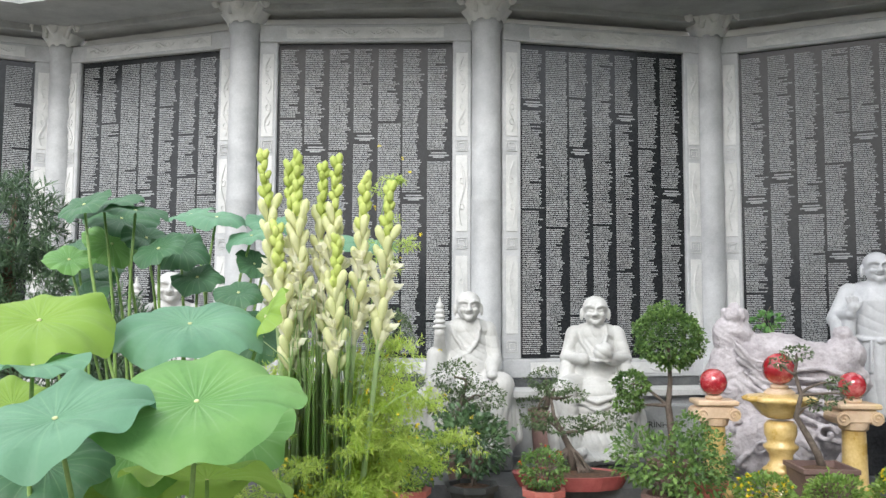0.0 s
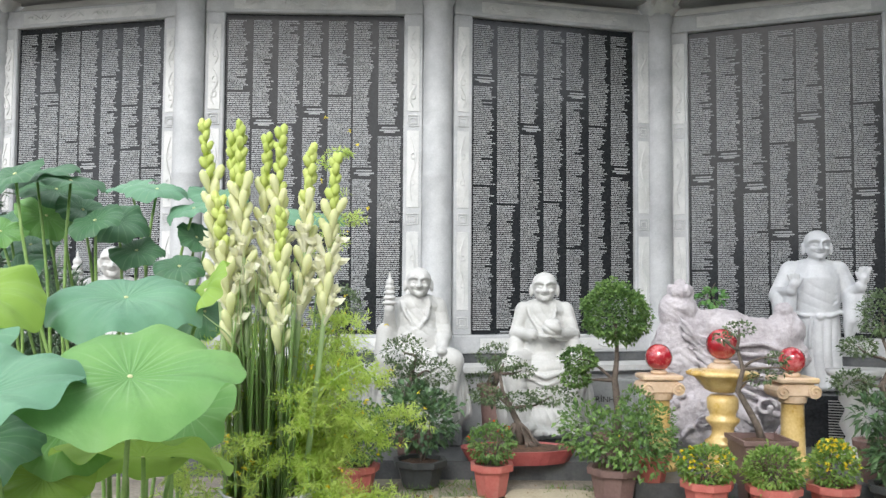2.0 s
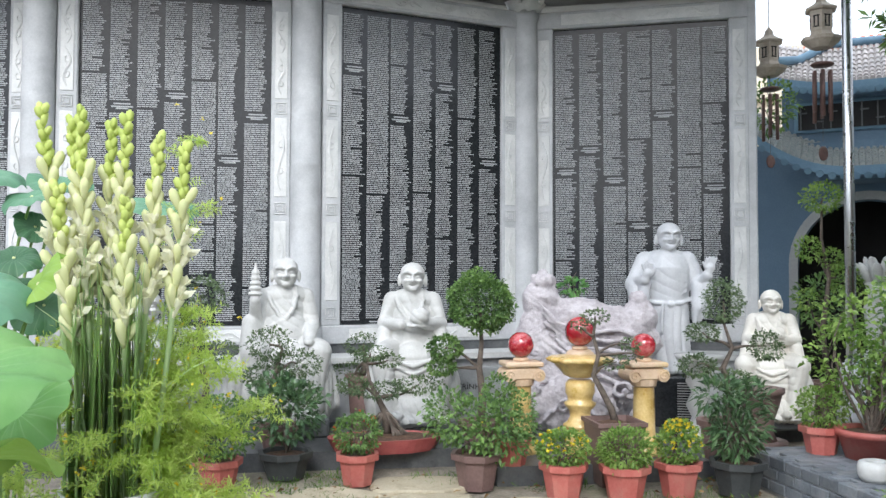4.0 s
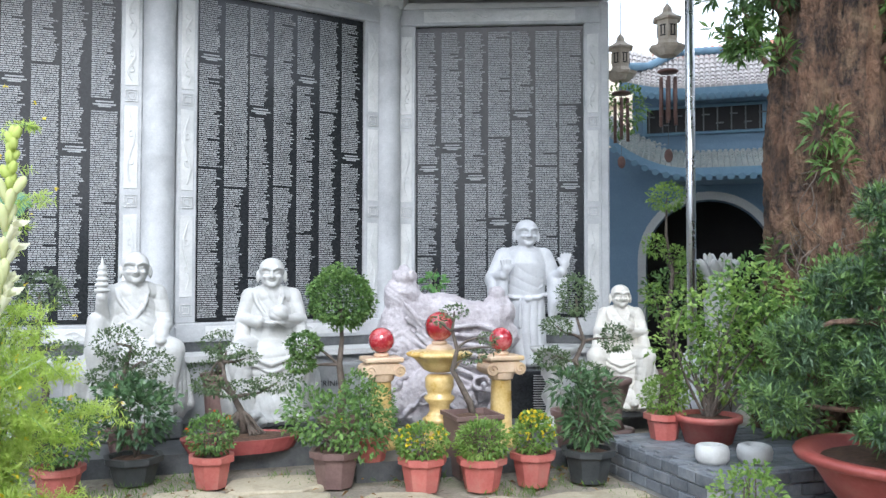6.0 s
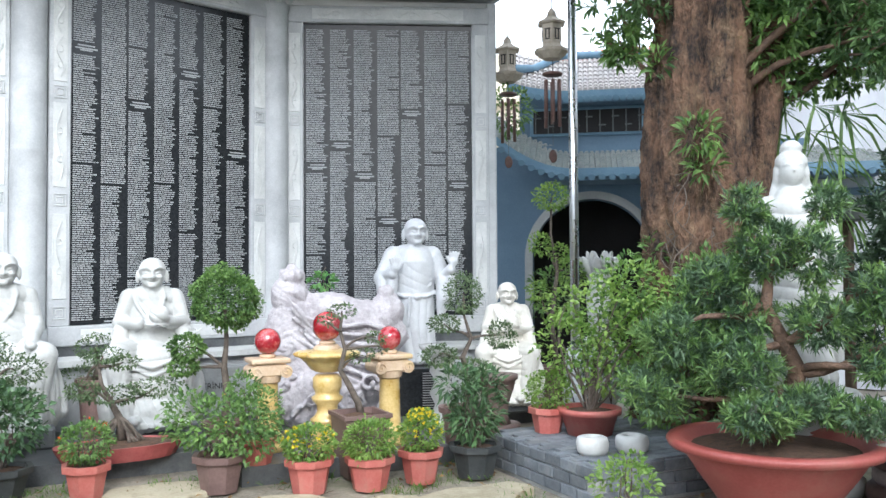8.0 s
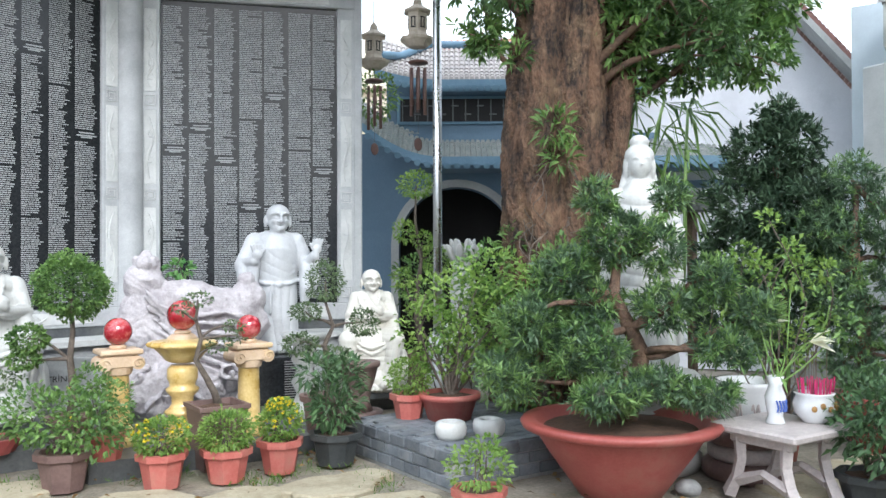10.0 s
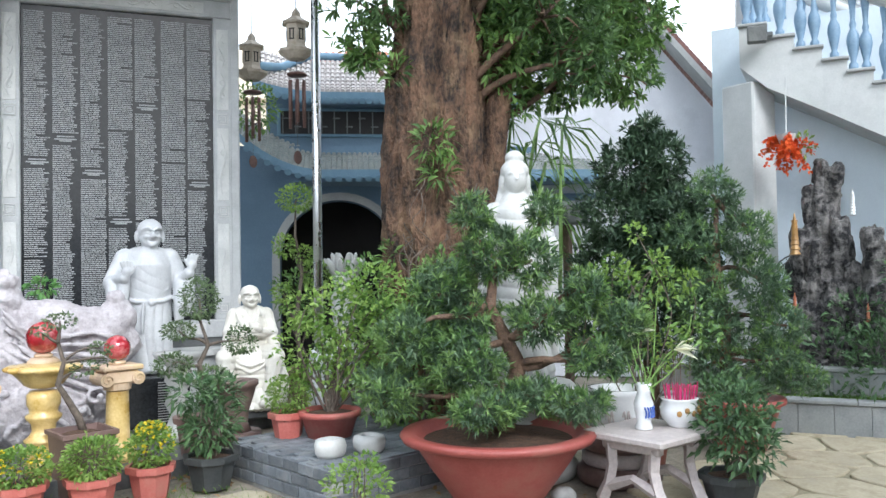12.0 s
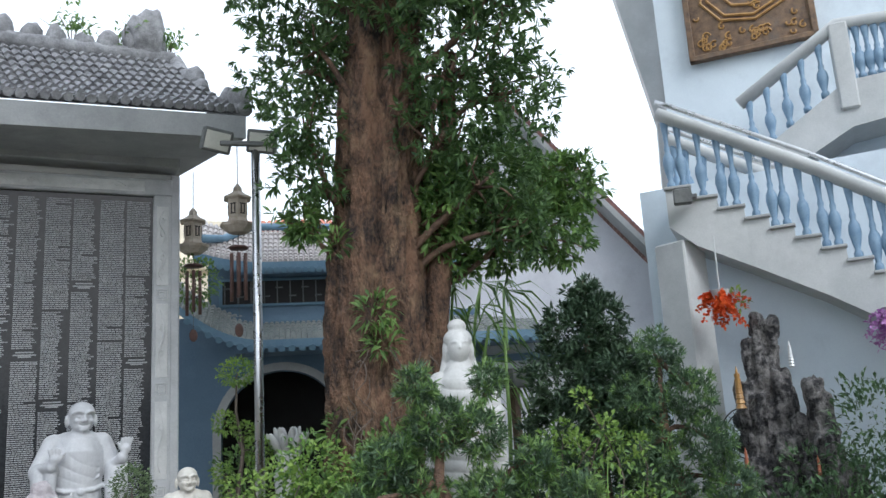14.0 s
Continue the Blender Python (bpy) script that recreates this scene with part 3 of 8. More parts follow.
def column(x, y, full):
    unit = thing("carved_column", pose(x, y, 0.755), "round grey stone column with a carved capital", "column", "wall columns")
    r = 0.155 if full else 0.14
    prof = [(r * 1.35, 0.0), (r * 1.35, 0.12), (r * 1.15, 0.16), (r * 1.15, 0.24), (r, 0.28), (r, 1.9), (r * 1.02, 1.91), (r * 0.99, 1.93), (r * 0.98, 3.7), (r * 1.12, 3.74), (r * 1.12, 3.8)]
    part("shaft", Geo().lathe(prof, 28), STONE, unit, smooth=True)
    geo = Geo().lathe([(r * 1.1, 3.78), (r * 1.25, 3.84), (r * 1.9, 3.98), (r * 1.95, 4.06), (r * 1.7, 4.08)], 24, wave=lambda a, k: 1 + 0.08 * math.cos(8 * a))
    geo.box((0, 0, 4.1), (0.58, 0.5, 0.08), ch=0.015)
    for s in (-1, 1):
        for q in (0.0, 0.7):
            pts = [(s * (0.12 + 0.13 * t) + 0.03 * math.sin(6 * t + q), -0.2 - 0.06 * t, 3.86 + 0.2 * math.sin(2.6 * t + q * 0.4)) for t in np.linspace(0, 1, 9)]
            geo.tube(pts, [0.03 - 0.018 * t for t in np.linspace(0, 1, 9)], 6)
        geo.ball((s * 0.26, -0.2, 3.97), 0.05, 8, 6)
    geo.ball((0, -0.26, 3.96), (0.06, 0.04, 0.07), 10, 8)
    part("capital", geo, STONE_LIGHT, unit, "carved scroll capital", smooth=True)


for k, (x, y) in enumerate(CORNERS):
    if 0 < k < 5:
        column(x, y, k in (2, 3))
# end pilaster of the wall
end = thing("end_pilaster", pose(4.98, 8.19, 0.755, 0, 0, -22.7), "flat grey stone pilaster ending the wall", "pilaster")
part("shaft", Geo().box((-0.02, 0.16, 1.93), (0.1, 0.42, 3.86), ch=0.015), STONE, end)

# ---- eave and tiled roof over the wall ----
EAVE, FRONT = 4.8, 1.0
inner = offset(CORNERS, -0.9)
outer = offset(CORNERS, FRONT)
outer[-1] = outer[-1] + Vector((0.5, -0.2))
outer[0] = outer[0] + Vector((-0.28, -0.1))
geo = Geo()
n = len(outer)
rise = [0.1, 0.0, -0.02, -0.02, 0.0, 0.1]
for k in range(n):
    o, i = outer[k], inner[k]
    geo.v += [(o.x, o.y, EAVE - 0.12 + rise[k]), (i.x, i.y, EAVE + 0.02), (o.x, o.y, EAVE + 0.13 + rise[k]), (i.x, i.y, EAVE + 0.3)]
for k in range(n - 1):
    a, b = 4 * k, 4 * (k + 1)
    geo.f += [(a, a + 1, b + 1, b), (a + 2, b + 2, b + 3, a + 3), (a, b, b + 2, a + 2), (a + 1, a + 3, b + 3, b + 1)]
geo.f += [(0, 2, 3, 1), (4 * n - 4, 4 * n - 3, 4 * n - 1, 4 * n - 2)]
roof = thing("wall_roof", pose(0, 0, 0), "weathered grey tiled roof with deep eaves over the wall", "roof")
part("eave_slab", geo, SOFFIT, roof, "stained grey concrete eave")
beam = Geo()
for k in range(n - 1):
    a, b = Vector(CORNERS[k]), Vector(CORNERS[k + 1])
    w = b - a
    c = (a + b) / 2
    beam.box((c.x, c.y + 0.02, EAVE - 0.06), (w.length, 0.3, 0.13), math.atan2(w.y, w.x), 0.01)
part("eave_beam", beam, SOFFIT, roof)
ridge_line = offset(CORNERS, -0.45)
tiles = Geo()
for k in range(n - 1):
    steps = 26
    for s in range(steps):
        q = (s + 0.5) / steps
        o = outer[k].lerp(outer[k + 1], q)
        i = ridge_line[k].lerp(ridge_line[k + 1], q)
        zr = rise[k] + (rise[k + 1] - rise[k]) * q
        rows = 11
        for r in range(rows):
            p0, p1 = o.lerp(i, r / rows), o.lerp(i, (r + 1.15) / rows)
            za = EAVE + 0.17 + zr + 1.15 * (r / rows) ** 1.25
            zb = EAVE + 0.17 + zr + 1.15 * ((r + 1.15) / rows) ** 1.25
            jz = random.uniform(0, 0.015)
            tiles.tube([(p0.x, p0.y, za + 0.03 + jz), (p1.x, p1.y, zb + 0.005)], [0.052, 0.042], 6)
tagged(part("tiling", tiles, OLD_TILE, roof, "rows of weathered round tiles"), kind="stuff")
deck = Geo()
for k in range(n):
    o, i = outer[k], ridge_line[k]
    for r in range(6):
        p = o.lerp(i, r / 5)
        deck.v.append((p.x, p.y, EAVE + 0.14 + rise[k] + 1.15 * (r / 5) ** 1.25))
for k in range(n - 1):
    for r in range(5):
        a = 6 * k + r
        deck.f.append((a, a + 6, a + 7, a + 1))
part("roof_deck", deck, OLD_TILE, roof)
top = Geo()
for k in range(n - 1):
    a, b = ridge_line[k], ridge_line[k + 1]
    pts = [(a.lerp(b, q).x, a.lerp(b, q).y, EAVE + 1.42) for q in (0, 0.33, 0.66, 1)]
    top.tube(pts, 0.12, 8)
    for q in np.linspace(0.08, 0.92, 9):
        p = a.lerp(b, q)
        top.ball((p.x, p.y, EAVE + 1.55 + 0.06 * math.sin(9 * q)), (0.13, 0.09, 0.14 + 0.1 * random.random()), 8, 6, 0.5, 6.0)
hip0, hip1 = Vector((*ridge_line[-1], EAVE + 1.4)), Vector((*outer[-1], EAVE + 0.32))
pts = [hip0.lerp(hip1, q) - Vector((0, 0, 0.25 * math.sin(q * math.pi))) for q in np.linspace(0, 1, 8)]
top.tube(pts, [0.12, 0.11, 0.1, 0.09, 0.09, 0.08, 0.08, 0.09], 8)
for q, r in ((0.3, 0.14), (0.42, 0.1), (0.78, 0.1), (0.87, 0.1), (0.96, 0.1)):
    p = hip0.lerp(hip1, q) - Vector((0, 0, 0.25 * math.sin(q * math.pi) - 0.14))
    top.ball(p, (r, r, r * 1.2), 9, 7, 0.3, 7.0)
a = ridge_line[-1].lerp(ridge_line[-2], 0.12)
top.ball((a.x, a.y, EAVE + 1.75), (0.2, 0.14, 0.36), 12, 9, 0.5, 5.0)
part("ridge_ornament", top, OLD_TILE, roof, "lumpy weathered ridge ornaments", smooth=True)

weed = np.random.default_rng(41)
for q_, s_ in ((0.02, 0.22), (0.2, 0.26), (0.42, 0.3)):
    p = ridge_line[-1].lerp(ridge_line[-2], q_)
    w = thing("roof_weed", pose(p.x, p.y + 0.1, EAVE + 1.45), "green weed rooted on the roof ridge", "plant", "roof weeds")
    g = Geo()
    for k in range(7):
        d = weed.normal(size=3) * s_ * 0.7
        g.tube([(0, 0, 0), (d[0] * 0.4, d[1] * 0.4, s_ * 0.8), (d[0], d[1], s_ * 1.5 + d[2] * 0.3)], [0.008, 0.006, 0.003], 5)
    tagged(part("stem_bundle", g, TWIG, w), kind="stuff")
    g = Geo()
    for k in range(9):
        d = weed.normal(size=3) * s_ * 0.55
        c = np.array((d[0], d[1], s_ * 1.2 + d[2] * 0.6))
        g.leaves(c + weed.normal(size=(14, 3)) * 0.06, weed.normal(size=(14, 3)) + np.array([0, 0, 0.2]), 0.09, 0.035, 0.3, 0.2, weed)
    tagged(part("foliage", g, L_SHRUB, w), kind="stuff")

# ---- dark ledge before the wall, with flagstones before it ----
solo("ledge", Geo().sheet([(-3.4, 6.85), (1.5, 6.72), (1.62, 6.02), (3.35, 5.95), (3.9, 7.2), (5.6, 7.3), (5.6, 8.0), (2.7, 8.5), (-3.4, 8.3)], -0.05, 0.13), LEDGE, pose(0, 0, 0), "dark wet stone ledge carrying statues and pots", "ledge", kind="structure")

# ---- statues: one plain mesh each ----


def sculpt(name, geo, mat_, m, label, voxel=0.0078, smooth=2, group="", fold=None, category="statue"):
    """Blends the pieces into one skin, then cuts folds into it: fold(points) gives the depth at each point."""
    ob = new(name, geo.mesh(name))
    mod = ob.modifiers.new("blend", "REMESH")
    mod.mode, mod.voxel_size = "VOXEL", voxel
    sm = ob.modifiers.new("soften", "SMOOTH")
    sm.factor, sm.iterations = 0.5, smooth
    me = bpy.data.meshes.new_from_object(ob.evaluated_get(bpy.context.evaluated_depsgraph_get()))
    bpy.data.objects.remove(ob)
    if fold:
        n = len(me.vertices)
        co, no = np.empty(3 * n, np.float32), np.empty(3 * n, np.float32)
        me.vertices.foreach_get("co", co)
        me.vertices.foreach_get("normal", no)
        co = co.reshape(-1, 3)
        co = co + no.reshape(-1, 3) * fold(co)[:, None]
        me.vertices.foreach_set("co", co.ravel())
    me.polygons.foreach_set("use_smooth", [True] * len(me.polygons))
    me.update()
    return solo(name, me, mat_, m, label, category, group)


def ramp(v, lo, hi):
    return np.clip((v - lo) / (hi - lo), 0, 1)


def ridges(v):
    """Rounded ridges with narrow grooves."""
    return np.sqrt(np.abs(np.sin(v))) - 0.6


def face_cut(p, c, s, turn):
    """Depth of the eye slits, mouth and cheek lines of a head at c."""
    q = (p - np.array(c)) / s
    x = q[:, 0] * math.cos(turn) + q[:, 1] * math.sin(turn)
    y = -q[:, 0] * math.sin(turn) + q[:, 1] * math.cos(turn)
    z, ax = q[:, 2], np.abs(x)
    face = ramp(-y, 0.03, 0.06) * ramp(0.16 - np.abs(z), 0, 0.02)
    eye = np.exp(-(((ax - 0.042) / 0.024) ** 2) - ((z - 0.012 + 2 * (ax - 0.042) ** 2) / 0.008) ** 2)
    mouth = np.exp(-(((z + 0.076 - 5 * x * x) / 0.007) ** 2)) * ramp(0.05 - ax, 0, 0.012)
    line = np.exp(-(((ax - 0.036 + 0.5 * (z + 0.04)) / 0.007) ** 2)) * ramp(-z, 0.025, 0.04) * ramp(z, -0.09, -0.075)
    return -face * (0.012 * eye + 0.013 * mouth + 0.006 * line)


def seated_folds(p, turn=0.0):
    x, y, z = p.T
    wob = 0.03 * np.sin(7 * x + 3 * z) + 0.02 * np.sin(11 * z + 5 * x)
    chest = ridges(32 * (np.sqrt((x - 0.22) ** 2 + (z - 1.25) ** 2) + 1.5 * wob)) * ramp(z, 0.72, 0.8) * ramp(1.12 - z, 0, 0.06) * ramp(-y, 0.02, 0.1) * ramp(x + 0.25, 0, 0.2)
    u = ridges(42 * (np.sqrt((x * 0.8) ** 2 + (z - 0.95) ** 2) + wob)) * ramp(0.66 - z, 0, 0.08) * ramp(0.26 - np.abs(x), 0, 0.08) * ramp(-y, 0.1, 0.2) * ramp(z, 0.25, 0.35)
    fall = ridges(46 * x + 14 * y + 2 * np.sin(6 * z)) * ramp(0.5 - z, 0, 0.15) * np.maximum(ramp(np.abs(x), 0.14, 0.24), ramp(0.32 - z, 0, 0.1))
    return 0.012 * chest + 0.015 * (u + fall) + face_cut(p, (0, -0.05, 1.272), 1.06, turn)


def standing_folds(p):
    x, y, z = p.T
    wob = 0.03 * np.sin(7 * x + 3 * z) + 0.02 * np.sin(12 * z + 5 * x)
    chest = ridges(26 * (np.sqrt((x - 0.12) ** 2 + (z - 1.3) ** 2) + 1.5 * wob)) * ramp(z, 0.72, 0.78) * ramp(1.17 - z, 0, 0.06) * ramp(0.22 - np.abs(x), 0, 0.05) * ramp(-y, 0.03, 0.1)
    fall = ridges(34 * x + 14 * y + 1.5 * np.sin(4 * z)) * ramp(0.66 - z, 0, 0.05)
    return 0.006 * chest + 0.017 * fall + face_cut(p, (0.02, -0.09, 1.345), 1.08, 0.15)


def goddess_folds(p):
    x, y, z = p.T
    wob = 0.03 * np.sin(6 * x + 4 * z)
    u = ridges(34 * (np.sqrt((x * 0.7) ** 2 + (z - 1.5) ** 2) + wob)) * ramp(z, 0.45, 0.6) * ramp(1.3 - z, 0, 0.05) * ramp(-y, 0.0, 0.1)
    fall = ridges(30 * x + 18 * y + 2 * np.sin(5 * z)) * ramp(0.9 - z, 0, 0.3)
    hair = ridges(70 * np.sqrt(x * x + (z - 1.5) ** 2)) * ramp(z, 1.6, 1.64)
    return 0.011 * (u + fall) + 0.0025 * hair


def capsule(g, pts, radii):
    """A limb: a tube with round ends and joints."""
    g.tube(pts, radii, 14)
    for p, r in zip(pts, radii):
        g.ball(p, r * 1.0, 14, 10)


def head(geo, c, s=1.0, turn=0.0):
    x, y, z = c
    r = Matrix.Rotation(turn, 3, "Z")

    def at(dx, dy, dz):
        p = r @ Vector((dx * s, dy * s, dz * s))
        return (x + p.x, y + p.y, z + p.z)

    geo.ball(at(0, 0.005, 0.032), (0.108 * s, 0.115 * s, 0.1 * s), 24, 16)
    geo.ball(at(0, -0.014, -0.045), (0.094 * s, 0.092 * s, 0.083 * s), 22, 14)
    geo.ball(at(0, -0.07, -0.1), (0.04 * s, 0.034 * s, 0.026 * s), 12, 8)
    geo.ball(at(0, -0.124, -0.03), (0.018 * s, 0.02 * s, 0.018 * s), 12, 8)
    capsule(geo, [at(0, -0.108, 0.022), at(0, -0.12, -0.022)], [0.011 * s, 0.014 * s])
    for k in (-1, 1):
        geo.ball(at(0.116 * k, 0.016, -0.03), (0.018 * s, 0.028 * s, 0.056 * s), 12, 10)
        geo.ball(at(0.02 * k, -0.112, -0.034), (0.013 * s, 0.014 * s, 0.012 * s), 10, 8)
        geo.tube([at(0.012 * k, -0.112, 0.03), at(0.04 * k, -0.112, 0.046), at(0.07 * k, -0.092, 0.042), at(0.09 * k, -0.064, 0.028)], [0.012 * s, 0.015 * s, 0.014 * s, 0.01 * s], 8)
        geo.ball(at(0.042 * k, -0.084, 0.008), (0.024 * s, 0.02 * s, 0.012 * s), 12, 8)
        geo.ball(at(0.056 * k, -0.078, -0.032), (0.028 * s, 0.026 * s, 0.02 * s), 12, 8)
    capsule(geo, [at(0, 0.02, -0.08), at(0, 0.035, -0.17)], [0.066 * s, 0.085 * s])


def seated(arm, turn=0.0):
    """A seated robed monk, about 1.45 high, facing -y."""
    g = Geo()
    head(g, (0, -0.05, 1.272), 1.06, turn)
    g.ball((0, 0.03, 1.05), (0.23, 0.135, 0.125), 22, 14)
    # collar of the robe, crossing on the chest
    g.tube([(-0.16, -0.04, 1.1), (-0.13, -0.1, 1.0), (-0.07, -0.145, 0.9), (0.03, -0.17, 0.82)], 0.018, 8)
    g.tube([(0.09, -0.03, 1.15), (0.1, -0.1, 1.06), (0.07, -0.145, 0.95), (0.0, -0.17, 0.85), (-0.14, -0.16, 0.78)], 0.02, 8)
    g.ball((0, 0.02, 0.9), (0.2, 0.15, 0.24), 22, 14)
    g.ball((0, -0.03, 0.72), (0.21, 0.18, 0.22), 22, 14)
    g.ball((0, 0.04, 0.5), (0.33, 0.28, 0.2), 22, 14)
    for k in (-1, 1):
        capsule(g, [(0.14 * k, 0.0, 0.57), (0.285 * k, -0.33, 0.57)], [0.15, 0.115])
        capsule(g, [(0.285 * k, -0.33, 0.55), (0.25 * k, -0.34, 0.3), (0.22 * k, -0.35, 0.08)], [0.11, 0.085, 0.1])
        g.ball((0.14 * k, -0.5, 0.05), (0.055, 0.1, 0.04), 12, 8)
        g.ball((0.32 * k, -0.08, 0.2), (0.13, 0.26, 0.32), 16, 12)
    g.ball((0, -0.2, 0.34), (0.27, 0.15, 0.34), 20, 14)
    for q in range(2):
        g.tube([(-0.24, -0.3, 0.62 - 0.05 * q), (-0.14, -0.34, 0.52 - 0.06 * q), (0, -0.36, 0.47 - 0.07 * q), (0.14, -0.34, 0.52 - 0.06 * q), (0.24, -0.3, 0.62 - 0.05 * q)], 0.019, 8)
    g.ball((0, -0.22, 0.08), (0.34, 0.22, 0.14), 20, 12)
    g.ball((0.02, 0.04, 0.16), (0.4, 0.36, 0.26), 20, 14, 0.25, 4.0)
    g.ball((0, -0.2, 0.0), (0.4, 0.36, 0.08), 20, 10, 0.25, 5.0)
    if arm == "bowl":
        for k in (-1, 1):
            capsule(g, [(0.185 * k, 0.03, 1.05), (0.25 * k, -0.03, 0.84), (0.11 * k, -0.25, 0.84)], [0.09, 0.08, 0.046])
            capsule(g, [(0.25 * k, -0.06, 0.76), (0.3 * k, -0.14, 0.56)], [0.08, 0.07])
        g.ball((0.06, -0.29, 0.91), (0.088, 0.085, 0.08), 18, 12)
        g.ball((0.03, -0.29, 0.832), (0.1, 0.06, 0.02), 12, 8)
    else:
        capsule(g, [(-0.185, 0.03, 1.05), (-0.26, -0.05, 0.8), (-0.27, -0.17, 0.99)], [0.085, 0.08, 0.05])
        capsule(g, [(-0.3, -0.08, 0.82), (-0.33, -0.1, 0.55)], [0.085, 0.08])
        capsule(g, [(0.185, 0.03, 1.05), (0.24, -0.03, 0.78), (0.2, -0.3, 0.68)], [0.085, 0.08, 0.055])
        g.ball((0.19, -0.38, 0.66), (0.05, 0.065, 0.04), 12, 8)
        g.ball((-0.27, -0.19, 1.03), (0.05, 0.05, 0.05), 12, 8)
        for k in range(5):
            g.lathe([(0.03, -0.012), (0.066 - 0.007 * k, 0), (0.066 - 0.007 * k, 0.014), (0.028, 0.034)], 14, (-0.27, -0.19, 1.075 + 0.046 * k))
        g.lathe([(0.02, 0), (0.008, 0.07)], 8, (-0.27, -0.19, 1.29))
        capsule(g, [(0.3, -0.05, 0.55), (0.37, -0.12, 0.3), (0.42, -0.14, 0.1)], [0.09, 0.09, 0.08])
        capsule(g, [(-0.3, -0.15, 0.5), (-0.45, -0.22, 0.36), (-0.45, -0.24, 0.2)], [0.11, 0.12, 0.1])
    return g


def standing():
    """A standing robed monk with raised palms, about 1.5 high, facing -y."""
    g = Geo()
    head(g, (0.02, -0.09, 1.345), 1.08, 0.15)
    g.lathe([(0.21, 0), (0.235, 0.03), (0.225, 0.3), (0.215, 0.55), (0.215, 0.72), (0.235, 0.9), (0.235, 1.04), (0.18, 1.16), (0.09, 1.22)], 30)
    g.ball((0, 0, 1.09), (0.265, 0.15, 0.14), 22, 14)
    for k, elbow, wrist, palm in ((-1, (-0.31, -0.05, 0.87), (-0.23, -0.24, 0.92), (-0.205, -0.28, 0.98)), (1, (0.31, -0.03, 0.88), (0.37, -0.17, 0.96), (0.395, -0.2, 1.04))):
        capsule(g, [(0.2 * k, 0, 1.1), elbow, wrist], [0.105, 0.1, 0.055])
        capsule(g, [wrist, palm], [0.042, 0.034])
        g.ball(palm, (0.05, 0.028, 0.056), 12, 8)
        for j in range(4):
            capsule(g, [(palm[0] + 0.024 * (j - 1.5), palm[1] - 0.002, palm[2] + 0.035), (palm[0] + 0.03 * (j - 1.5) + 0.01 * k, palm[1] - 0.014, palm[2] + 0.1 - 0.008 * abs(j - 1.5))], [0.0145, 0.0125])
        capsule(g, [(palm[0] - 0.045 * k, palm[1], palm[2]), (palm[0] - 0.07 * k, palm[1] - 0.015, palm[2] + 0.05)], [0.016, 0.012])
        # wide hanging sleeve
        capsule(g, [(elbow[0], elbow[1] - 0.05, 0.86), (elbow[0] * 0.98, elbow[1] - 0.08, 0.66), (elbow[0] * 0.9, elbow[1] - 0.06, 0.5)], [0.085, 0.075, 0.035])
        capsule(g, [(wrist[0], wrist[1] + 0.05, 0.88), (wrist[0] * 1.02, wrist[1] + 0.04, 0.7), (wrist[0] * 0.96, wrist[1] + 0.06, 0.56)], [0.06, 0.05, 0.022])
    for q in range(5):
        g.tube([(-0.16 + 0.02 * q, -0.08, 1.16 - 0.04 * q), (-0.1 + 0.02 * q, -0.17, 1.03 - 0.05 * q), (0.03, -0.205, 0.93 - 0.05 * q), (0.17, -0.16, 1.0 - 0.05 * q), (0.2, -0.06, 1.14 - 0.05 * q)], 0.011, 7)
    g.tube([(-0.24, -0.06, 0.72), (-0.12, -0.2, 0.69), (0.12, -0.2, 0.69), (0.24, -0.06, 0.73)], 0.02, 8)
    g.ball((0.02, -0.22, 0.68), (0.035, 0.022, 0.03), 10, 8)
    capsule(g, [(-0.06, -0.23, 0.66), (-0.07, -0.23, 0.4)], [0.014, 0.012])
    return g


MONKS = "seated monk statues"
sculpt("monk_statue", seated("pagoda"), MARBLE, pose(0.03, 7.75, 0.3, 0, 0, 4), "white marble seated monk holding a small pagoda", group=MONKS, fold=seated_folds)
sculpt("monk_statue", seated("bowl"), MARBLE, pose(1.21, 7.75, 0.262, 0, 0, -6), "white marble seated monk holding a round bowl", group=MONKS, fold=seated_folds)
sculpt("monk_statue", seated("bowl", turn=0.25), CREAM_MARBLE, pose(4.67, 7.39, 0.24, 0, 0, -30) @ Matrix.Scale(0.84, 4), "cream-white marble seated monk beside the pillar", group=MONKS, fold=functools.partial(seated_folds, turn=0.25))
sculpt("monk_statue", seated("pagoda"), MARBLE, pose(-2.62, 7.3, 0.45, 0, 0, 15), "white marble seated monk half hidden by lotus leaves", group=MONKS, fold=seated_folds)
sculpt("monk_statue", seated("bowl"), MARBLE, pose(-1.15, 7.6, 0.0, 0, 0, 6), "white marble seated monk behind fern fronds", group=MONKS, fold=seated_folds)
sculpt("standing_monk_statue", standing(), MARBLE_GREY, pose(3.78, 7.8, 0.6, 0, 0, -18), "grey marble standing monk with raised open palms", fold=standing_folds)

for x, y, z, w in ((0.03, 7.7, 0.3, 0.8), (1.21, 7.7, 0.265, 0.75), (4.67, 7.39, 0.24, 0.66), (-2.62, 7.3, 0.45, 0.8)):
    if z > 0.14:
        solo("statue_base", Geo().box((0, 0, (z - 0.13) / 2 + 0.002), (w, 0.75, z - 0.13), ch=0.02), LEDGE, pose(x, y, 0.13), "dark stone slab under a seated statue", "plinth", "statue bases")


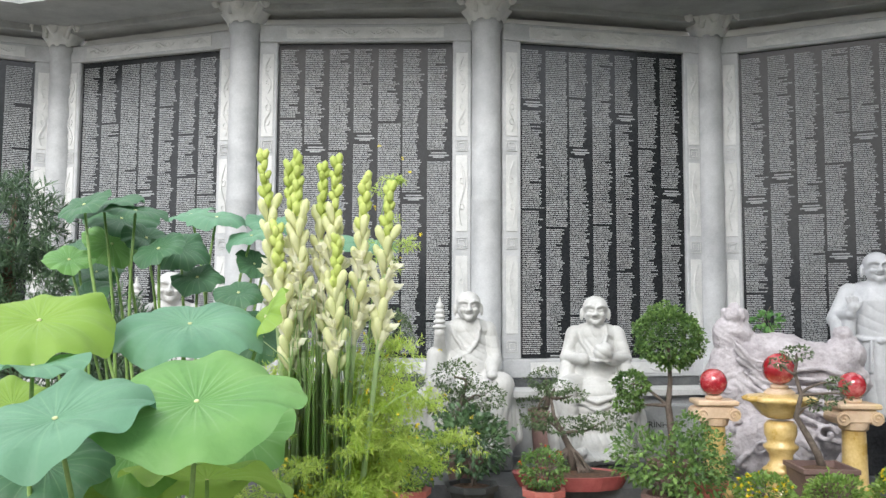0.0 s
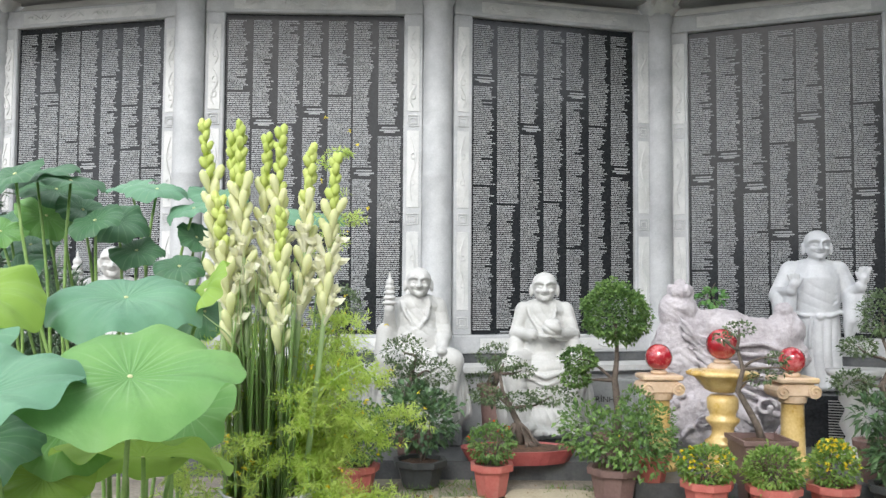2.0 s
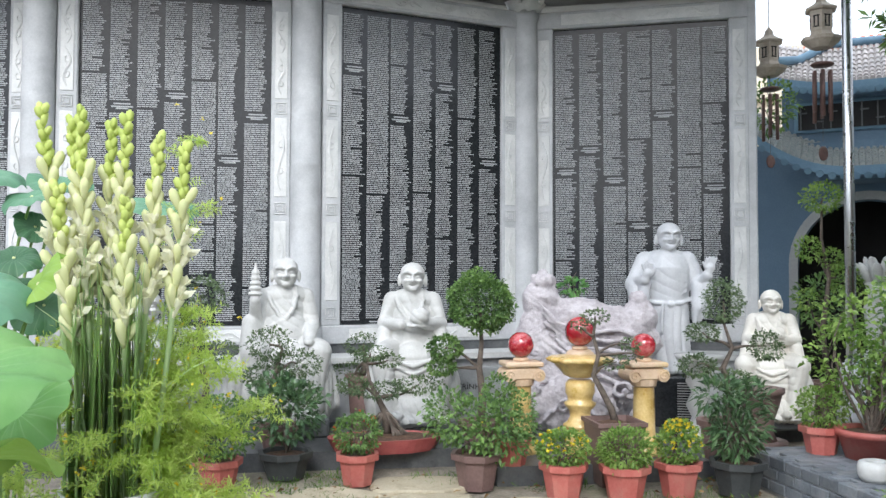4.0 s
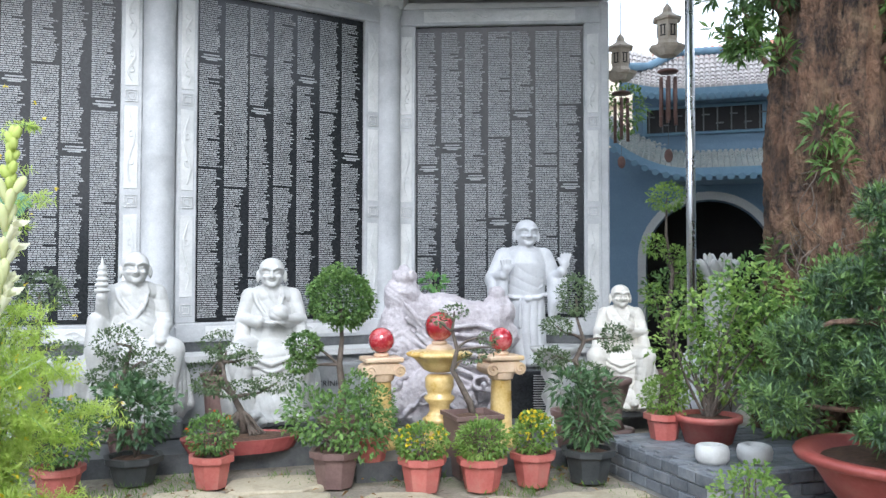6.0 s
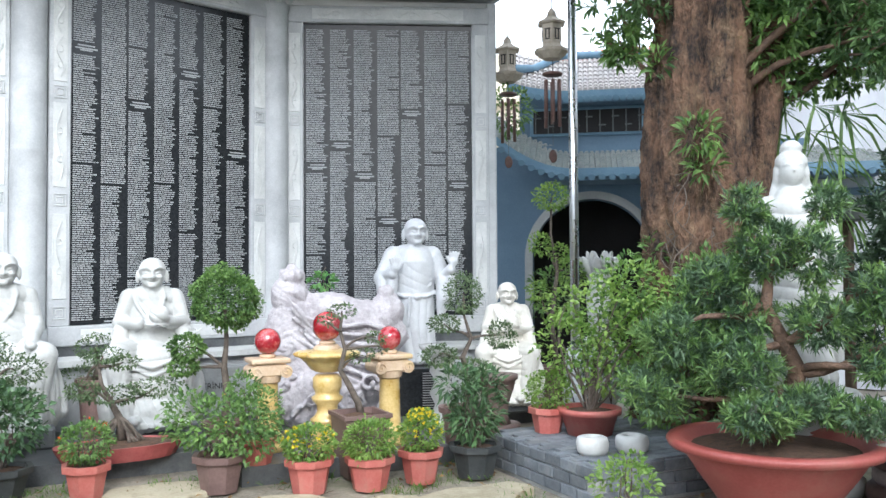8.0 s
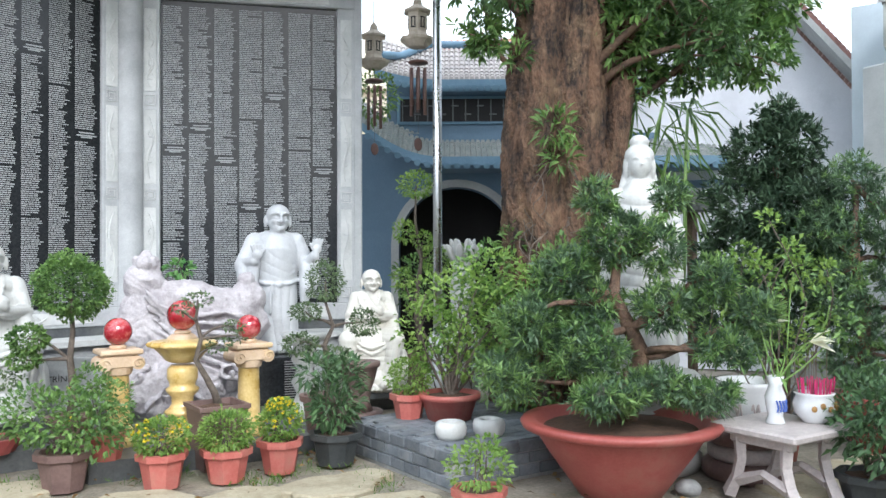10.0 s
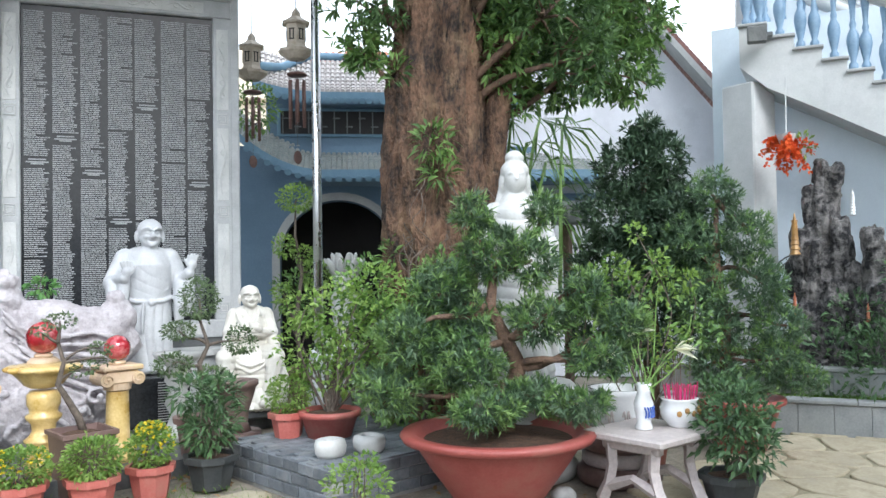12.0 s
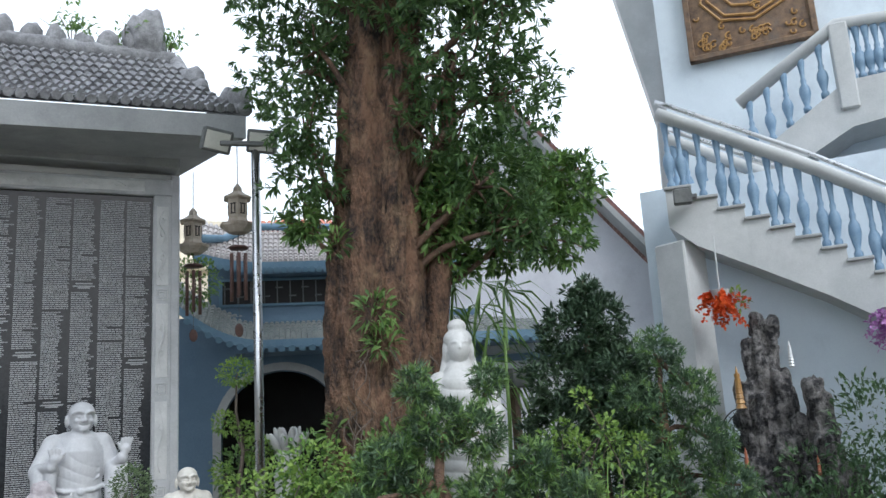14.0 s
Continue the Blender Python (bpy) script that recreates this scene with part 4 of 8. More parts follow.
def goddess():
    """A standing veiled goddess, about 1.76 high, facing -y."""
    g = Geo()
    g.lathe([(0.27, 0), (0.28, 0.06), (0.23, 0.35), (0.19, 0.75), (0.185, 1.0), (0.19, 1.15), (0.17, 1.28), (0.1, 1.38), (0.06, 1.42)], 30)
    g.ball((0, -0.03, 1.52), (0.085, 0.1, 0.12), 20, 14)
    g.ball((0, -0.045, 1.46), (0.058, 0.062, 0.062), 14, 10)
    capsule(g, [(0, -0.122, 1.54), (0, -0.132, 1.51)], [0.008, 0.011])
    for k in (-1, 1):
        g.tube([(0.018 * k, -0.122, 1.552), (0.04 * k, -0.115, 1.558), (0.062 * k, -0.095, 1.55)], 0.009, 6)
    capsule(g, [(0, 0.0, 1.43), (0, 0.01, 1.33)], [0.058, 0.09])
    g.ball((0, 0.02, 1.585), (0.112, 0.112, 0.085), 18, 12)
    g.ball((0, 0.02, 1.685), (0.075, 0.07, 0.06), 14, 10)
    g.ball((-0.095, 0.03, 1.49), (0.03, 0.05, 0.09), 12, 8)
    g.ball((0.095, 0.03, 1.49), (0.03, 0.05, 0.09), 12, 8)
    g.ball((0, 0.06, 1.4), (0.13, 0.08, 0.22), 18, 12)
    for k in (-1, 1):
        capsule(g, [(0.095 * k, 0.05, 1.48), (0.13 * k, 0.03, 1.3), (0.16 * k, 0.0, 1.1)], [0.025, 0.035, 0.05])
        capsule(g, [(0.16 * k, 0, 1.26), (0.24 * k, -0.04, 1.0), (0.06 * k, -0.2, 1.02)], [0.085, 0.085, 0.05])
        capsule(g, [(0.2 * k, -0.08, 0.98), (0.24 * k, -0.08, 0.6), (0.27 * k, -0.06, 0.2)], [0.08, 0.07, 0.04])
    return g


sculpt("goddess_statue", goddess(), MARBLE, pose(5.12, 4.17, 0.72, 0, 0, -42), "tall white marble goddess behind the big potted tree", fold=goddess_folds)
geo = Geo().lathe([(0.42, 0), (0.44, 0.1), (0.36, 0.16), (0.38, 0.24), (0.46, 0.32), (0.4, 0.42), (0.33, 0.45), (0.42, 0.55), (0.48, 0.62), (0.4, 0.7), (0.3, 0.72)], 32, wave=lambda a, k: 1 + (0.04 * math.cos(12 * a) if k > 6 else 0))
solo("lotus_pedestal", geo, MARBLE, pose(5.12, 4.17, -0.01), "white marble lotus pedestal under the goddess", "pedestal", smooth=True)

# ---- black inscribed plinth, sign, carved rock ----
p = thing("inscribed_plinth", pose(3.72, 7.55, 0.13, 0, 0, -18), "polished black granite plinth with engraved lines", "plinth")
part("block", Geo().box((0, 0.1, 0.23), (0.62, 0.62, 0.46), ch=0.008), GRANITE, p)
geo = Geo()
for k in range(16):
    w = 0.12 + 0.05 * random.random()
    geo.add([(0.02, -0.214, 0.05 + 0.024 * k), (0.02 + w, -0.214, 0.05 + 0.024 * k), (0.02 + w, -0.214, 0.06 + 0.024 * k), (0.02, -0.214, 0.06 + 0.024 * k)], [(0, 1, 2, 3)])
tagged(part("engraved_lines", geo, MORTAR, p, "rows of grey engraved lettering"), kind="stuff")

s = thing("stone_sign", pose(1.72, 7.9, 0.13, 0, 0, -8), "grey stone name board beside the seated statue", "sign")
part("board", Geo().box((0, 0, 0.27), (0.72, 0.1, 0.54), ch=0.01), SOFFIT, s)
for text, x, z, size in (("CÔNG TRÌNH", -0.3, 0.33, 0.075), ("ĐẠI", -0.1, 0.2, 0.1)):
    cu = bpy.data.curves.new("sign_text", "FONT")
    cu.body, cu.size, cu.extrude = text, size, 0.002
    cu.materials.append(DARK)
    ob = new("lettering", cu)
    ob.parent = s
    ob.matrix_basis = pose(x, -0.053, z, 90, 0, 0)

g = Geo()
g.ball((0.1, 0.1, 0.5), (0.62, 0.25, 0.6), 24, 16, 0.14, 2.4)
g.ball((-0.25, 0.05, 0.75), (0.3, 0.22, 0.58), 22, 14, 0.18, 3.0)
g.ball((-0.3, 0.02, 1.2), (0.18, 0.16, 0.22), 18, 12, 0.18, 4.0)
g.ball((0.25, 0.0, 0.95), (0.62, 0.15, 0.27), 24, 14, 0.12, 3.0, Matrix.Rotation(0.25, 3, "Y"))
g.ball((0.62, 0.0, 1.0), (0.18, 0.14, 0.26), 16, 12, 0.18, 4.0)
g.ball((0.0, -0.05, 0.2), (0.5, 0.26, 0.35), 22, 14, 0.35, 3.0)
for k in range(8):  # lotus bud on top and petals
    a = k * math.pi / 4
    g.ball((-0.28 + 0.08 * math.cos(a), 0.0 + 0.08 * math.sin(a), 1.4), (0.045, 0.045, 0.07), 8, 6)
g.ball((-0.28, 0, 1.44), (0.06, 0.06, 0.09), 10, 8)
g.ball((0.62, 0, 1.22), (0.09, 0.08, 0.1), 10, 8, 0.3, 9)
for k in range(7):
    q = k / 6
    g.tube([(-0.34 + 0.03 * k, -0.17, 1.22 - 0.1 * k), (-0.18 + 0.05 * k, -0.23 - 0.02 * q, 1.02 - 0.09 * k), (0.12, -0.22 - 0.03 * q, 0.93 - 0.07 * k), (0.42, -0.17 - 0.03 * q, 0.95 - 0.1 * k), (0.66, -0.13, 0.86 - 0.09 * k)], [0.016, 0.024, 0.02, 0.026, 0.014], 7)
for k in range(9):  # rolled curls along the lower edge
    a0 = 0.9 * k
    c = Vector((-0.5 + 0.13 * k, -0.26 + 0.05 * math.cos(k), 0.3 + 0.12 * math.sin(2.1 * k)))
    g.tube([c + Vector((0.09 * math.cos(a) * (1 - a / 9), -0.01 * a, 0.09 * math.sin(a + a0) * (1 - a / 9))) for a in np.linspace(0, 7, 14)], 0.02, 7)


def rock_carving(p):
    n = np.array([noise.fractal(Vector(q) * 5.0, 0.8, 2.1, 4) for q in p])
    x, y, z = p.T
    broad = np.array([noise.noise(Vector(q) * 2.2) for q in p])
    course = z + 0.38 * x + 0.07 * np.sin(5 * x + 2 * z) + 0.14 * broad
    flow = ridges(34 * course) * ramp(z, 0.4, 0.7)
    fine_ = ridges(78 * course) * ramp(z, 0.4, 0.7) * ramp(broad, -0.05, 0.2)
    swirl = np.zeros_like(x)
    for cx, cz in ((-0.4, 0.2), (-0.1, 0.4), (0.3, 0.25), (0.55, 0.55), (-0.35, 0.75), (0.1, 0.1)):
        d = np.sqrt((x - cx) ** 2 + (z - cz) ** 2)
        swirl += ridges(48 * d + 1.5 * np.arctan2(z - cz, x - cx)) * ramp(0.2 - d, 0, 0.08)
    return 0.02 * n + 0.004 * flow + 0.005 * fine_ + 0.012 * swirl


sculpt("carved_rock", g, CARVED, pose(2.72, 7.55, 0.1, 0, 0, -12), "lilac-grey carved boulder with lotus buds and waves", 0.011, 1, fold=rock_carving, category="rock")

# ---- pedestals with red glass balls ----


def ball_pedestal(x, y, z, top, kind_, r):
    group = "red ball pedestals"
    h = top - z
    if kind_ == "ionic":
        p = thing("ionic_pedestal", pose(x, y, z), "yellow onyx ionic column with a peach capital", "pedestal", group)
        part("shaft", Geo().lathe([(0.14, 0), (0.14, 0.05), (0.12, 0.07), (0.13, 0.11), (0.1, 0.13), (0.09, 0.16), (0.082, h - 0.2), (0.09, h - 0.18)], 24, wave=lambda a, k: 1 + (0.02 * math.cos(14 * a) if 4 < k < 7 else 0)), ONYX, p, smooth=True)
        g = Geo().box((0, 0, h - 0.02), (0.31, 0.27, 0.04), ch=0.01)
        g.box((0, 0, h - 0.09), (0.25, 0.22, 0.1), ch=0.01)
        g.lathe([(0.085, h - 0.2), (0.1, h - 0.19), (0.11, h - 0.14)], 20)
        for k in (-1, 1):
            g.tube([(0.12 * k, -0.12, h - 0.105), (0.12 * k, 0.12, h - 0.105)], 0.05, 14)
            g.tube([(0.12 * k + 0.042 * math.cos(a) * (1 - a / 9), -0.125, h - 0.105 + 0.042 * math.sin(a) * (1 - a / 9)) for a in np.linspace(0, 8, 18)], 0.008, 5)
        part("capital", g, PEACH, p, "peach stone scroll capital")
    else:
        p = thing("urn_pedestal", pose(x, y, z), "yellow onyx fluted urn on a turned stem", "pedestal", group)
        part("stem", Geo().lathe([(0.12, 0), (0.135, 0.03), (0.13, 0.09), (0.105, 0.11), (0.12, 0.15), (0.125, 0.19), (0.105, 0.215), (0.13, 0.23), (0.135, 0.25), (0.1, 0.275), (0.08, 0.31), (0.085, 0.36), (0.12, 0.4), (0.125, 0.42), (0.095, 0.44), (0.1, 0.47), (0.115, 0.5), (0.115, 0.57), (0.09, h - 0.19)], 26), ONYX, p, smooth=True)
        part("bowl", Geo().lathe([(0.09, h - 0.17), (0.13, h - 0.15), (0.17, h - 0.1), (0.2, h - 0.06), (0.245, h - 0.045), (0.255, h - 0.025), (0.235, h - 0.01), (0.15, h), (0.1, h + 0.01)], 72, wave=lambda a, k: 1 + (0.055 * math.cos(13 * a) if 2 < k < 7 else 0)), ONYX, p, "fluted onyx bowl", smooth=True)
        part("collar", Geo().lathe([(0.1, h - 0.03), (0.11, h + 0.02), (0.08, h + 0.045)], 20), PEACH, p, smooth=True)
    b = thing("red_glass_ball", pose(x, y, top + (0.045 if kind_ == "urn" else 0.0)), "polished red marbled glass ball on a small ring", "glass ball", "red glass balls")
    part("ring", Geo().lathe([(0.06, 0), (0.065, 0.02), (0.05, 0.03), (0.03, 0.03)], 18), PEACH, b, smooth=True)
    part("ball", Geo().ball((0, 0, 0.025 + r), r, 28, 18), RED_BALL, b, smooth=True)


ball_pedestal(1.93, 6.5, 0.13, 0.86, "ionic", 0.105)
ball_pedestal(2.35, 6.28, 0.13, 0.92, "urn", 0.118)
ball_pedestal(2.89, 6.3, 0.13, 0.865, "ionic", 0.1)

# ---- plants ----


def sphere_points(rng, n):
    p = rng.normal(size=(n, 3))
    return p / np.linalg.norm(p, axis=1, keepdims=True)


def clump_leaves(geo, clumps, density, length, width, rng, up=0.3, inner=0.55, droop=0.2, fold=0.3):
    """Leaves near the skins of uneven ellipsoid clumps (centre, radii)."""
    for c, r in clumps:
        r = np.array([r] * 3 if isinstance(r, (int, float)) else r, float)
        n = int(density * (r[0] * r[1] + r[1] * r[2] + r[0] * r[2]) / 3)
        d = sphere_points(rng, n)
        bumps = np.array([noise.noise(Vector((q * 2.3 + np.array(c) * 3))) for q in d])
        s = rng.uniform(inner, 1.0, (n, 1)) ** 0.6 * (1 + 0.28 * bumps[:, None])
        way = d + rng.normal(size=(n, 3)) * 0.55 + np.array([0, 0, up])
        geo.leaves(np.array(c) + d * r * s, way, length, width, fold, droop, rng)
    return geo


def rosettes(geo, clumps, density, per, length, width, rng, up=0.5, inner=0.5):
    """Shoot tips with a whorl of narrow leaves each."""
    for c, r in clumps:
        r = np.array([r] * 3 if isinstance(r, (int, float)) else r, float)
        n = int(density * (r[0] * r[1] + r[1] * r[2] + r[0] * r[2]) / 3)
        d = sphere_points(rng, n)
        bumps = np.array([noise.noise(Vector((q * 2.0 + np.array(c) * 3))) for q in d])
        tips = np.array(c) + d * r * (rng.uniform(inner, 1.0, (n, 1)) ** 0.6 * (1 + 0.3 * bumps[:, None]))
        axis = d + rng.normal(size=(n, 3)) * 0.3 + np.array([0, 0, up])
        axis /= np.linalg.norm(axis, axis=1, keepdims=True)
        at = np.repeat(tips, per, 0)
        ax = np.repeat(axis, per, 0)
        way = ax * rng.uniform(0.1, 1.0, (n * per, 1)) + sphere_points(rng, n * per) * 0.75
        geo.leaves(at - ax * length * rng.uniform(0, 0.6, (n * per, 1)), way, length, width, 0.2, 0.05, rng)
    return geo


def limb(geo, a, b, r0, r1, rng, bend=0.12, n=7, seg=8):
    a, b = Vector(a), Vector(b)
    l = (b - a).length
    k1, k2 = Vector(rng.normal(size=3)) * bend * l, Vector(rng.normal(size=3)) * bend * l
    pts = []
    for j in range(n):
        q = j / (n - 1)
        pts.append(a.lerp(b, q) + k1 * math.sin(math.pi * q) + k2 * 0.5 * math.sin(2 * math.pi * q))
    geo.tube(pts, [r0 + (r1 - r0) * j / (n - 1) for j in range(n)], seg)
    return pts


def pot_geo(r, h, sides=8, rim=0.025):
    return Geo().lathe([(r * 0.72, 0), (r * 0.94, h - 0.045), (r * 0.94 + rim, h - 0.045), (r * 0.96 + rim, h), (r * 0.9, h), (r * 0.86, h - 0.035), (0.01, h - 0.035)], sides)


def soil(r, h, parent):
    part("soil", Geo().lathe([(r * 0.86, h - 0.06), (r * 0.85, h - 0.03), (r * 0.4, h - 0.015), (0.01, h - 0.01)], 14), SOIL, parent)


def shrub_pot(x, y, z, r, h, mat_pot, leaf, clumps, label, density=9000, length=0.04, width=0.02, flowers=None, nflower=0, sides=8, stems=7, seed=0, trunk=0.008, plume=False, category="potted plant"):
    """A pot with soil, stems, foliage and flowers."""
    rng = np.random.default_rng(seed + 11)
    t = thing("potted_shrub", pose(x, y, z, 0, 0, 20 * seed), label, category, "potted shrubs")
    part("pot", pot_geo(r, h, sides), mat_pot, t, smooth=sides > 12)
    soil(r, h, t)
    g = Geo()
    for c, cr in clumps:
        for k in range(max(2, stems // len(clumps))):
            e = np.array(c) + rng.normal(size=3) * 0.25 * np.array([cr] * 3 if isinstance(cr, (int, float)) else cr)
            limb(g, (rng.uniform(-0.03, 0.03), rng.uniform(-0.03, 0.03), h - 0.03), e, trunk, trunk * 0.35, rng, 0.08, 6, 6)
    tagged(part("stem_bundle", g, TWIG, t), kind="stuff")
    g = Geo()
    if plume:
        rosettes(g, clumps, density, 9, length, width, rng)
    else:
        clump_leaves(g, clumps, density * 2.2, length * 0.85, width * 1.1, rng)
    tagged(part("foliage", g, leaf, t), kind="stuff")
    if flowers:
        g = Geo()
        for k in range(nflower):
            c, cr = clumps[k % len(clumps)]
            cr = np.array([cr] * 3 if isinstance(cr, (int, float)) else cr)
            d = sphere_points(rng, 1)[0]
            d[2] = abs(d[2])
            at = np.array(c) + d * cr
            g.leaves(np.repeat([at], 6, 0), sphere_points(rng, 6) + d * 0.8, 0.022, 0.018, 0.2, 0.1, rng)
        tagged(part("flowers", g, flowers, t), kind="stuff")
    return t

# row of small red pots before the pedestals
shrub_pot(0.6, 6.2, 0, 0.15, 0.23, TERRA, L_SHRUB, [((0, 0, 0.38), (0.17, 0.17, 0.15))], "red octagonal pot with a green shrub and orange tips", 16000, flowers=F_RED, nflower=10, seed=1)
shrub_pot(2.0, 5.62, 0, 0.16, 0.24, TERRA, L_LIME, [((0, 0, 0.34), (0.19, 0.19, 0.13))], "red pot with a yellow-flowering dense shrub", 18000, flowers=F_YELLOW, nflower=30, seed=2)
shrub_pot(2.41, 5.52, 0, 0.165, 0.23, TERRA, L_LIME, [((0, 0, 0.34), (0.185, 0.185, 0.14))], "red pot with a fresh green dense shrub", 18000, length=0.055, width=0.016, seed=3)
shrub_pot(2.81, 5.52, 0, 0.155, 0.24, TERRA, L_LIME, [((0, 0, 0.36), (0.16, 0.16, 0.14)), ((0, 0, 0.46), (0.1, 0.1, 0.07))], "red pot with a shrub topped by yellow blooms", 17000, flowers=F_YELLOW, nflower=60, seed=4)
shrub_pot(-0.4, 6.2, 0, 0.16, 0.22, TERRA, L_SHRUB, [((0, 0, 0.42), (0.3, 0.25, 0.2)), ((-0.15, 0, 0.55), (0.2, 0.2, 0.15))], "red pot with a loose yellow-flowering shrub", 9000, flowers=F_YELLOW, nflower=12, seed=5)
shrub_pot(0.07, 6.5, 0, 0.2, 0.2, BLACK_POT, L_OLEANDER, [((0, 0, 0.5), (0.32, 0.25, 0.22)), ((0.12, 0, 0.62), (0.2, 0.2, 0.15))], "black tub with a dark broad-leaved shrub", 3600, 0.085, 0.032, seed=6)
shrub_pot(1.45, 5.95, 0.0, 0.18, 0.26, BROWN_POT, L_SHRUB, [((0, 0, 0.48), (0.34, 0.26, 0.2)), ((-0.2, 0, 0.42), (0.25, 0.2, 0.2)), ((0.22, 0, 0.5), (0.22, 0.2, 0.2))], "brown pot with a wide sprawling shrub and a yellow flower", 3800, 0.06, 0.024, flowers=F_YELLOW, nflower=2, seed=7)
shrub_pot(1.75, 6.1, 0.13, 0.14, 0.2, TERRA, L_SHRUB, [((0, 0, 0.36), (0.2, 0.2, 0.22)), ((0.1, 0, 0.55), (0.12, 0.12, 0.12))], "red pot with a straggling shrub beside a pedestal", 7000, 0.05, 0.02, seed=8)
shrub_pot(3.25, 5.5, 0, 0.19, 0.24, BLACK_POT, L_OLEANDER, [((0, 0, 0.5), (0.18, 0.17, 0.18)), ((-0.08, 0, 0.68), (0.14, 0.13, 0.12)), ((0.14, 0, 0.7), (0.14, 0.13, 0.1)), ((0, -0.05, 0.38), (0.17, 0.16, 0.12))], "black pot with a dark narrow-leaved shrub", 4200, 0.12, 0.022, seed=9, plume=False)
# on the brick platform
shrub_pot(3.92, 5.52, 0.26, 0.14, 0.2, TERRA, L_LIME, [((-0.02, 0, 0.33), (0.19, 0.18, 0.15))], "red pot with a low dense shrub on the platform", 14000, seed=10)
shrub_pot(4.16, 5.3, 0.26, 0.235, 0.21, TERRA, L_LIME, [((-0.15, 0.1, 0.72), 0.24), ((0.1, 0.0, 0.95), 0.28), ((0.35, -0.15, 1.12), 0.25), ((0.45, -0.2, 0.82), 0.24), ((-0.05, 0.1, 0.5), 0.18), ((0.22, 0, 0.7), 0.25), ((-0.12, 0.1, 1.0), 0.17), ((0.55, -0.35, 1.05), 0.2), ((0.15, -0.1, 0.5), 0.2)], "wide red pot with an airy light green bush", 2300, 0.062, 0.03, sides=24, stems=21, seed=0, trunk=0.012)
shrub_pot(3.28, 3.78, 0.0, 0.15, 0.2, TERRA, L_LIME, [((0, 0, 0.32), (0.22, 0.2, 0.12)), ((-0.1, 0.05, 0.38), 0.11)], "small red pot with a low leafy plant", 4500, 0.055, 0.022, seed=12)
shrub_pot(5.45, 2.62, 0.0, 0.2, 0.2, BLACK_POT, L_OLEANDER, [((0, 0, 0.5), (0.28, 0.28, 0.2)), ((-0.15, 0.1, 0.62), 0.2), ((0.16, -0.1, 0.62), 0.18), ((0.2, -0.1, 0.42), 0.18)], "black pot with a glossy-leaved shrub beside the table", 3600, 0.095, 0.026, seed=13)


def bonsai(x, y, z, pot, trunk, pads, label, leaf=L_BONSAI, density=14000, size=(0.03, 0.016), rz=0, seed=0, r0=0.035, roots=0):
    """A trained little tree: pot is a list of (mesh name, Geo, material), trunk a line, pads its foliage clumps."""
    rng = np.random.default_rng(seed + 70)
    t = thing("bonsai_tree", pose(x, y, z, 0, 0, rz), label, "bonsai", "bonsai trees")
    for name, g, ma in pot:
        part(name, g, ma, t)
    g = Geo()
    n = len(trunk)
    g.tube(trunk, [r0 * (1 - 0.7 * k / (n - 1)) for k in range(n)], 9)
    for c, r in pads:
        near = min(trunk[1:], key=lambda p: (Vector(p) - Vector(c)).length + (0.4 if p[2] > c[2] else 0))
        limb(g, near, c, r0 * 0.45, r0 * 0.15, rng, 0.1, 7, 6)
    for k in range(roots):
        a = rng.uniform(0, 6.28)
        limb(g, Vector(trunk[1]) + Vector((0.02 * math.cos(a), 0.02 * math.sin(a), 0)), (trunk[0][0] + 0.17 * math.cos(a), trunk[0][1] + 0.1 * math.sin(a), trunk[0][2]), 0.014, 0.012, rng, 0.06, 6, 6)
    part("trunk", g, TWIG, t, smooth=True)
    g = clump_leaves(Geo(), pads, density * 2.4, size[0], size[1] * 1.1, rng)
    tagged(part("foliage", g, leaf, t), kind="stuff")
    return t


def oval_tray(w, d, h):
    g = Geo().lathe([(0.88, 0), (0.97, h * 0.6), (1.02, h), (0.95, h), (0.9, h * 0.75), (0.01, h * 0.75)], 36, wave=lambda a, k: 1 + 0.02 * math.cos(11 * a))
    g.v = [(p[0] * w, p[1] * d, p[2]) for p in g.v]
    s = Geo().lathe([(0.9, h * 0.7), (0.85, h * 0.95), (0.4, h * 1.15), (0.01, h * 1.2)], 24)
    s.v = [(p[0] * w, p[1] * d, p[2]) for p in s.v]
    return [("tray", g, TRAY), ("soil", s, SOIL)]


def square_pot(w, h, ma):
    g = Geo()
    k = 0.8
    ring = lambda s, z: [(-s, -s, z), (s, -s, z), (s, s, z), (-s, s, z)]
    g.add(ring(w * k, 0) + ring(w * 0.97, h - 0.04) + ring(w * 1.06, h - 0.03) + ring(w * 1.06, h) + ring(w * 0.93, h) + ring(w * 0.9, h - 0.05), [(3, 2, 1, 0), (20, 21, 22, 23)] + [(a * 4 + j, a * 4 + (j + 1) % 4, (a + 1) * 4 + (j + 1) % 4, (a + 1) * 4 + j) for a in range(5) for j in range(4)])
    s = Geo().lathe([(w * 0.9, h - 0.06), (w * 0.8, h - 0.03), (0.01, h)], 10)
    return [("pot", g, ma), ("soil", s, SOIL)]


def round_pot(r, h, ma):
    s = Geo().lathe([(r * 0.86, h - 0.06), (r * 0.4, h - 0.015), (0.01, h - 0.01)], 14)
    return [("pot", pot_geo(r, h, 22), ma), ("soil", s, SOIL)]


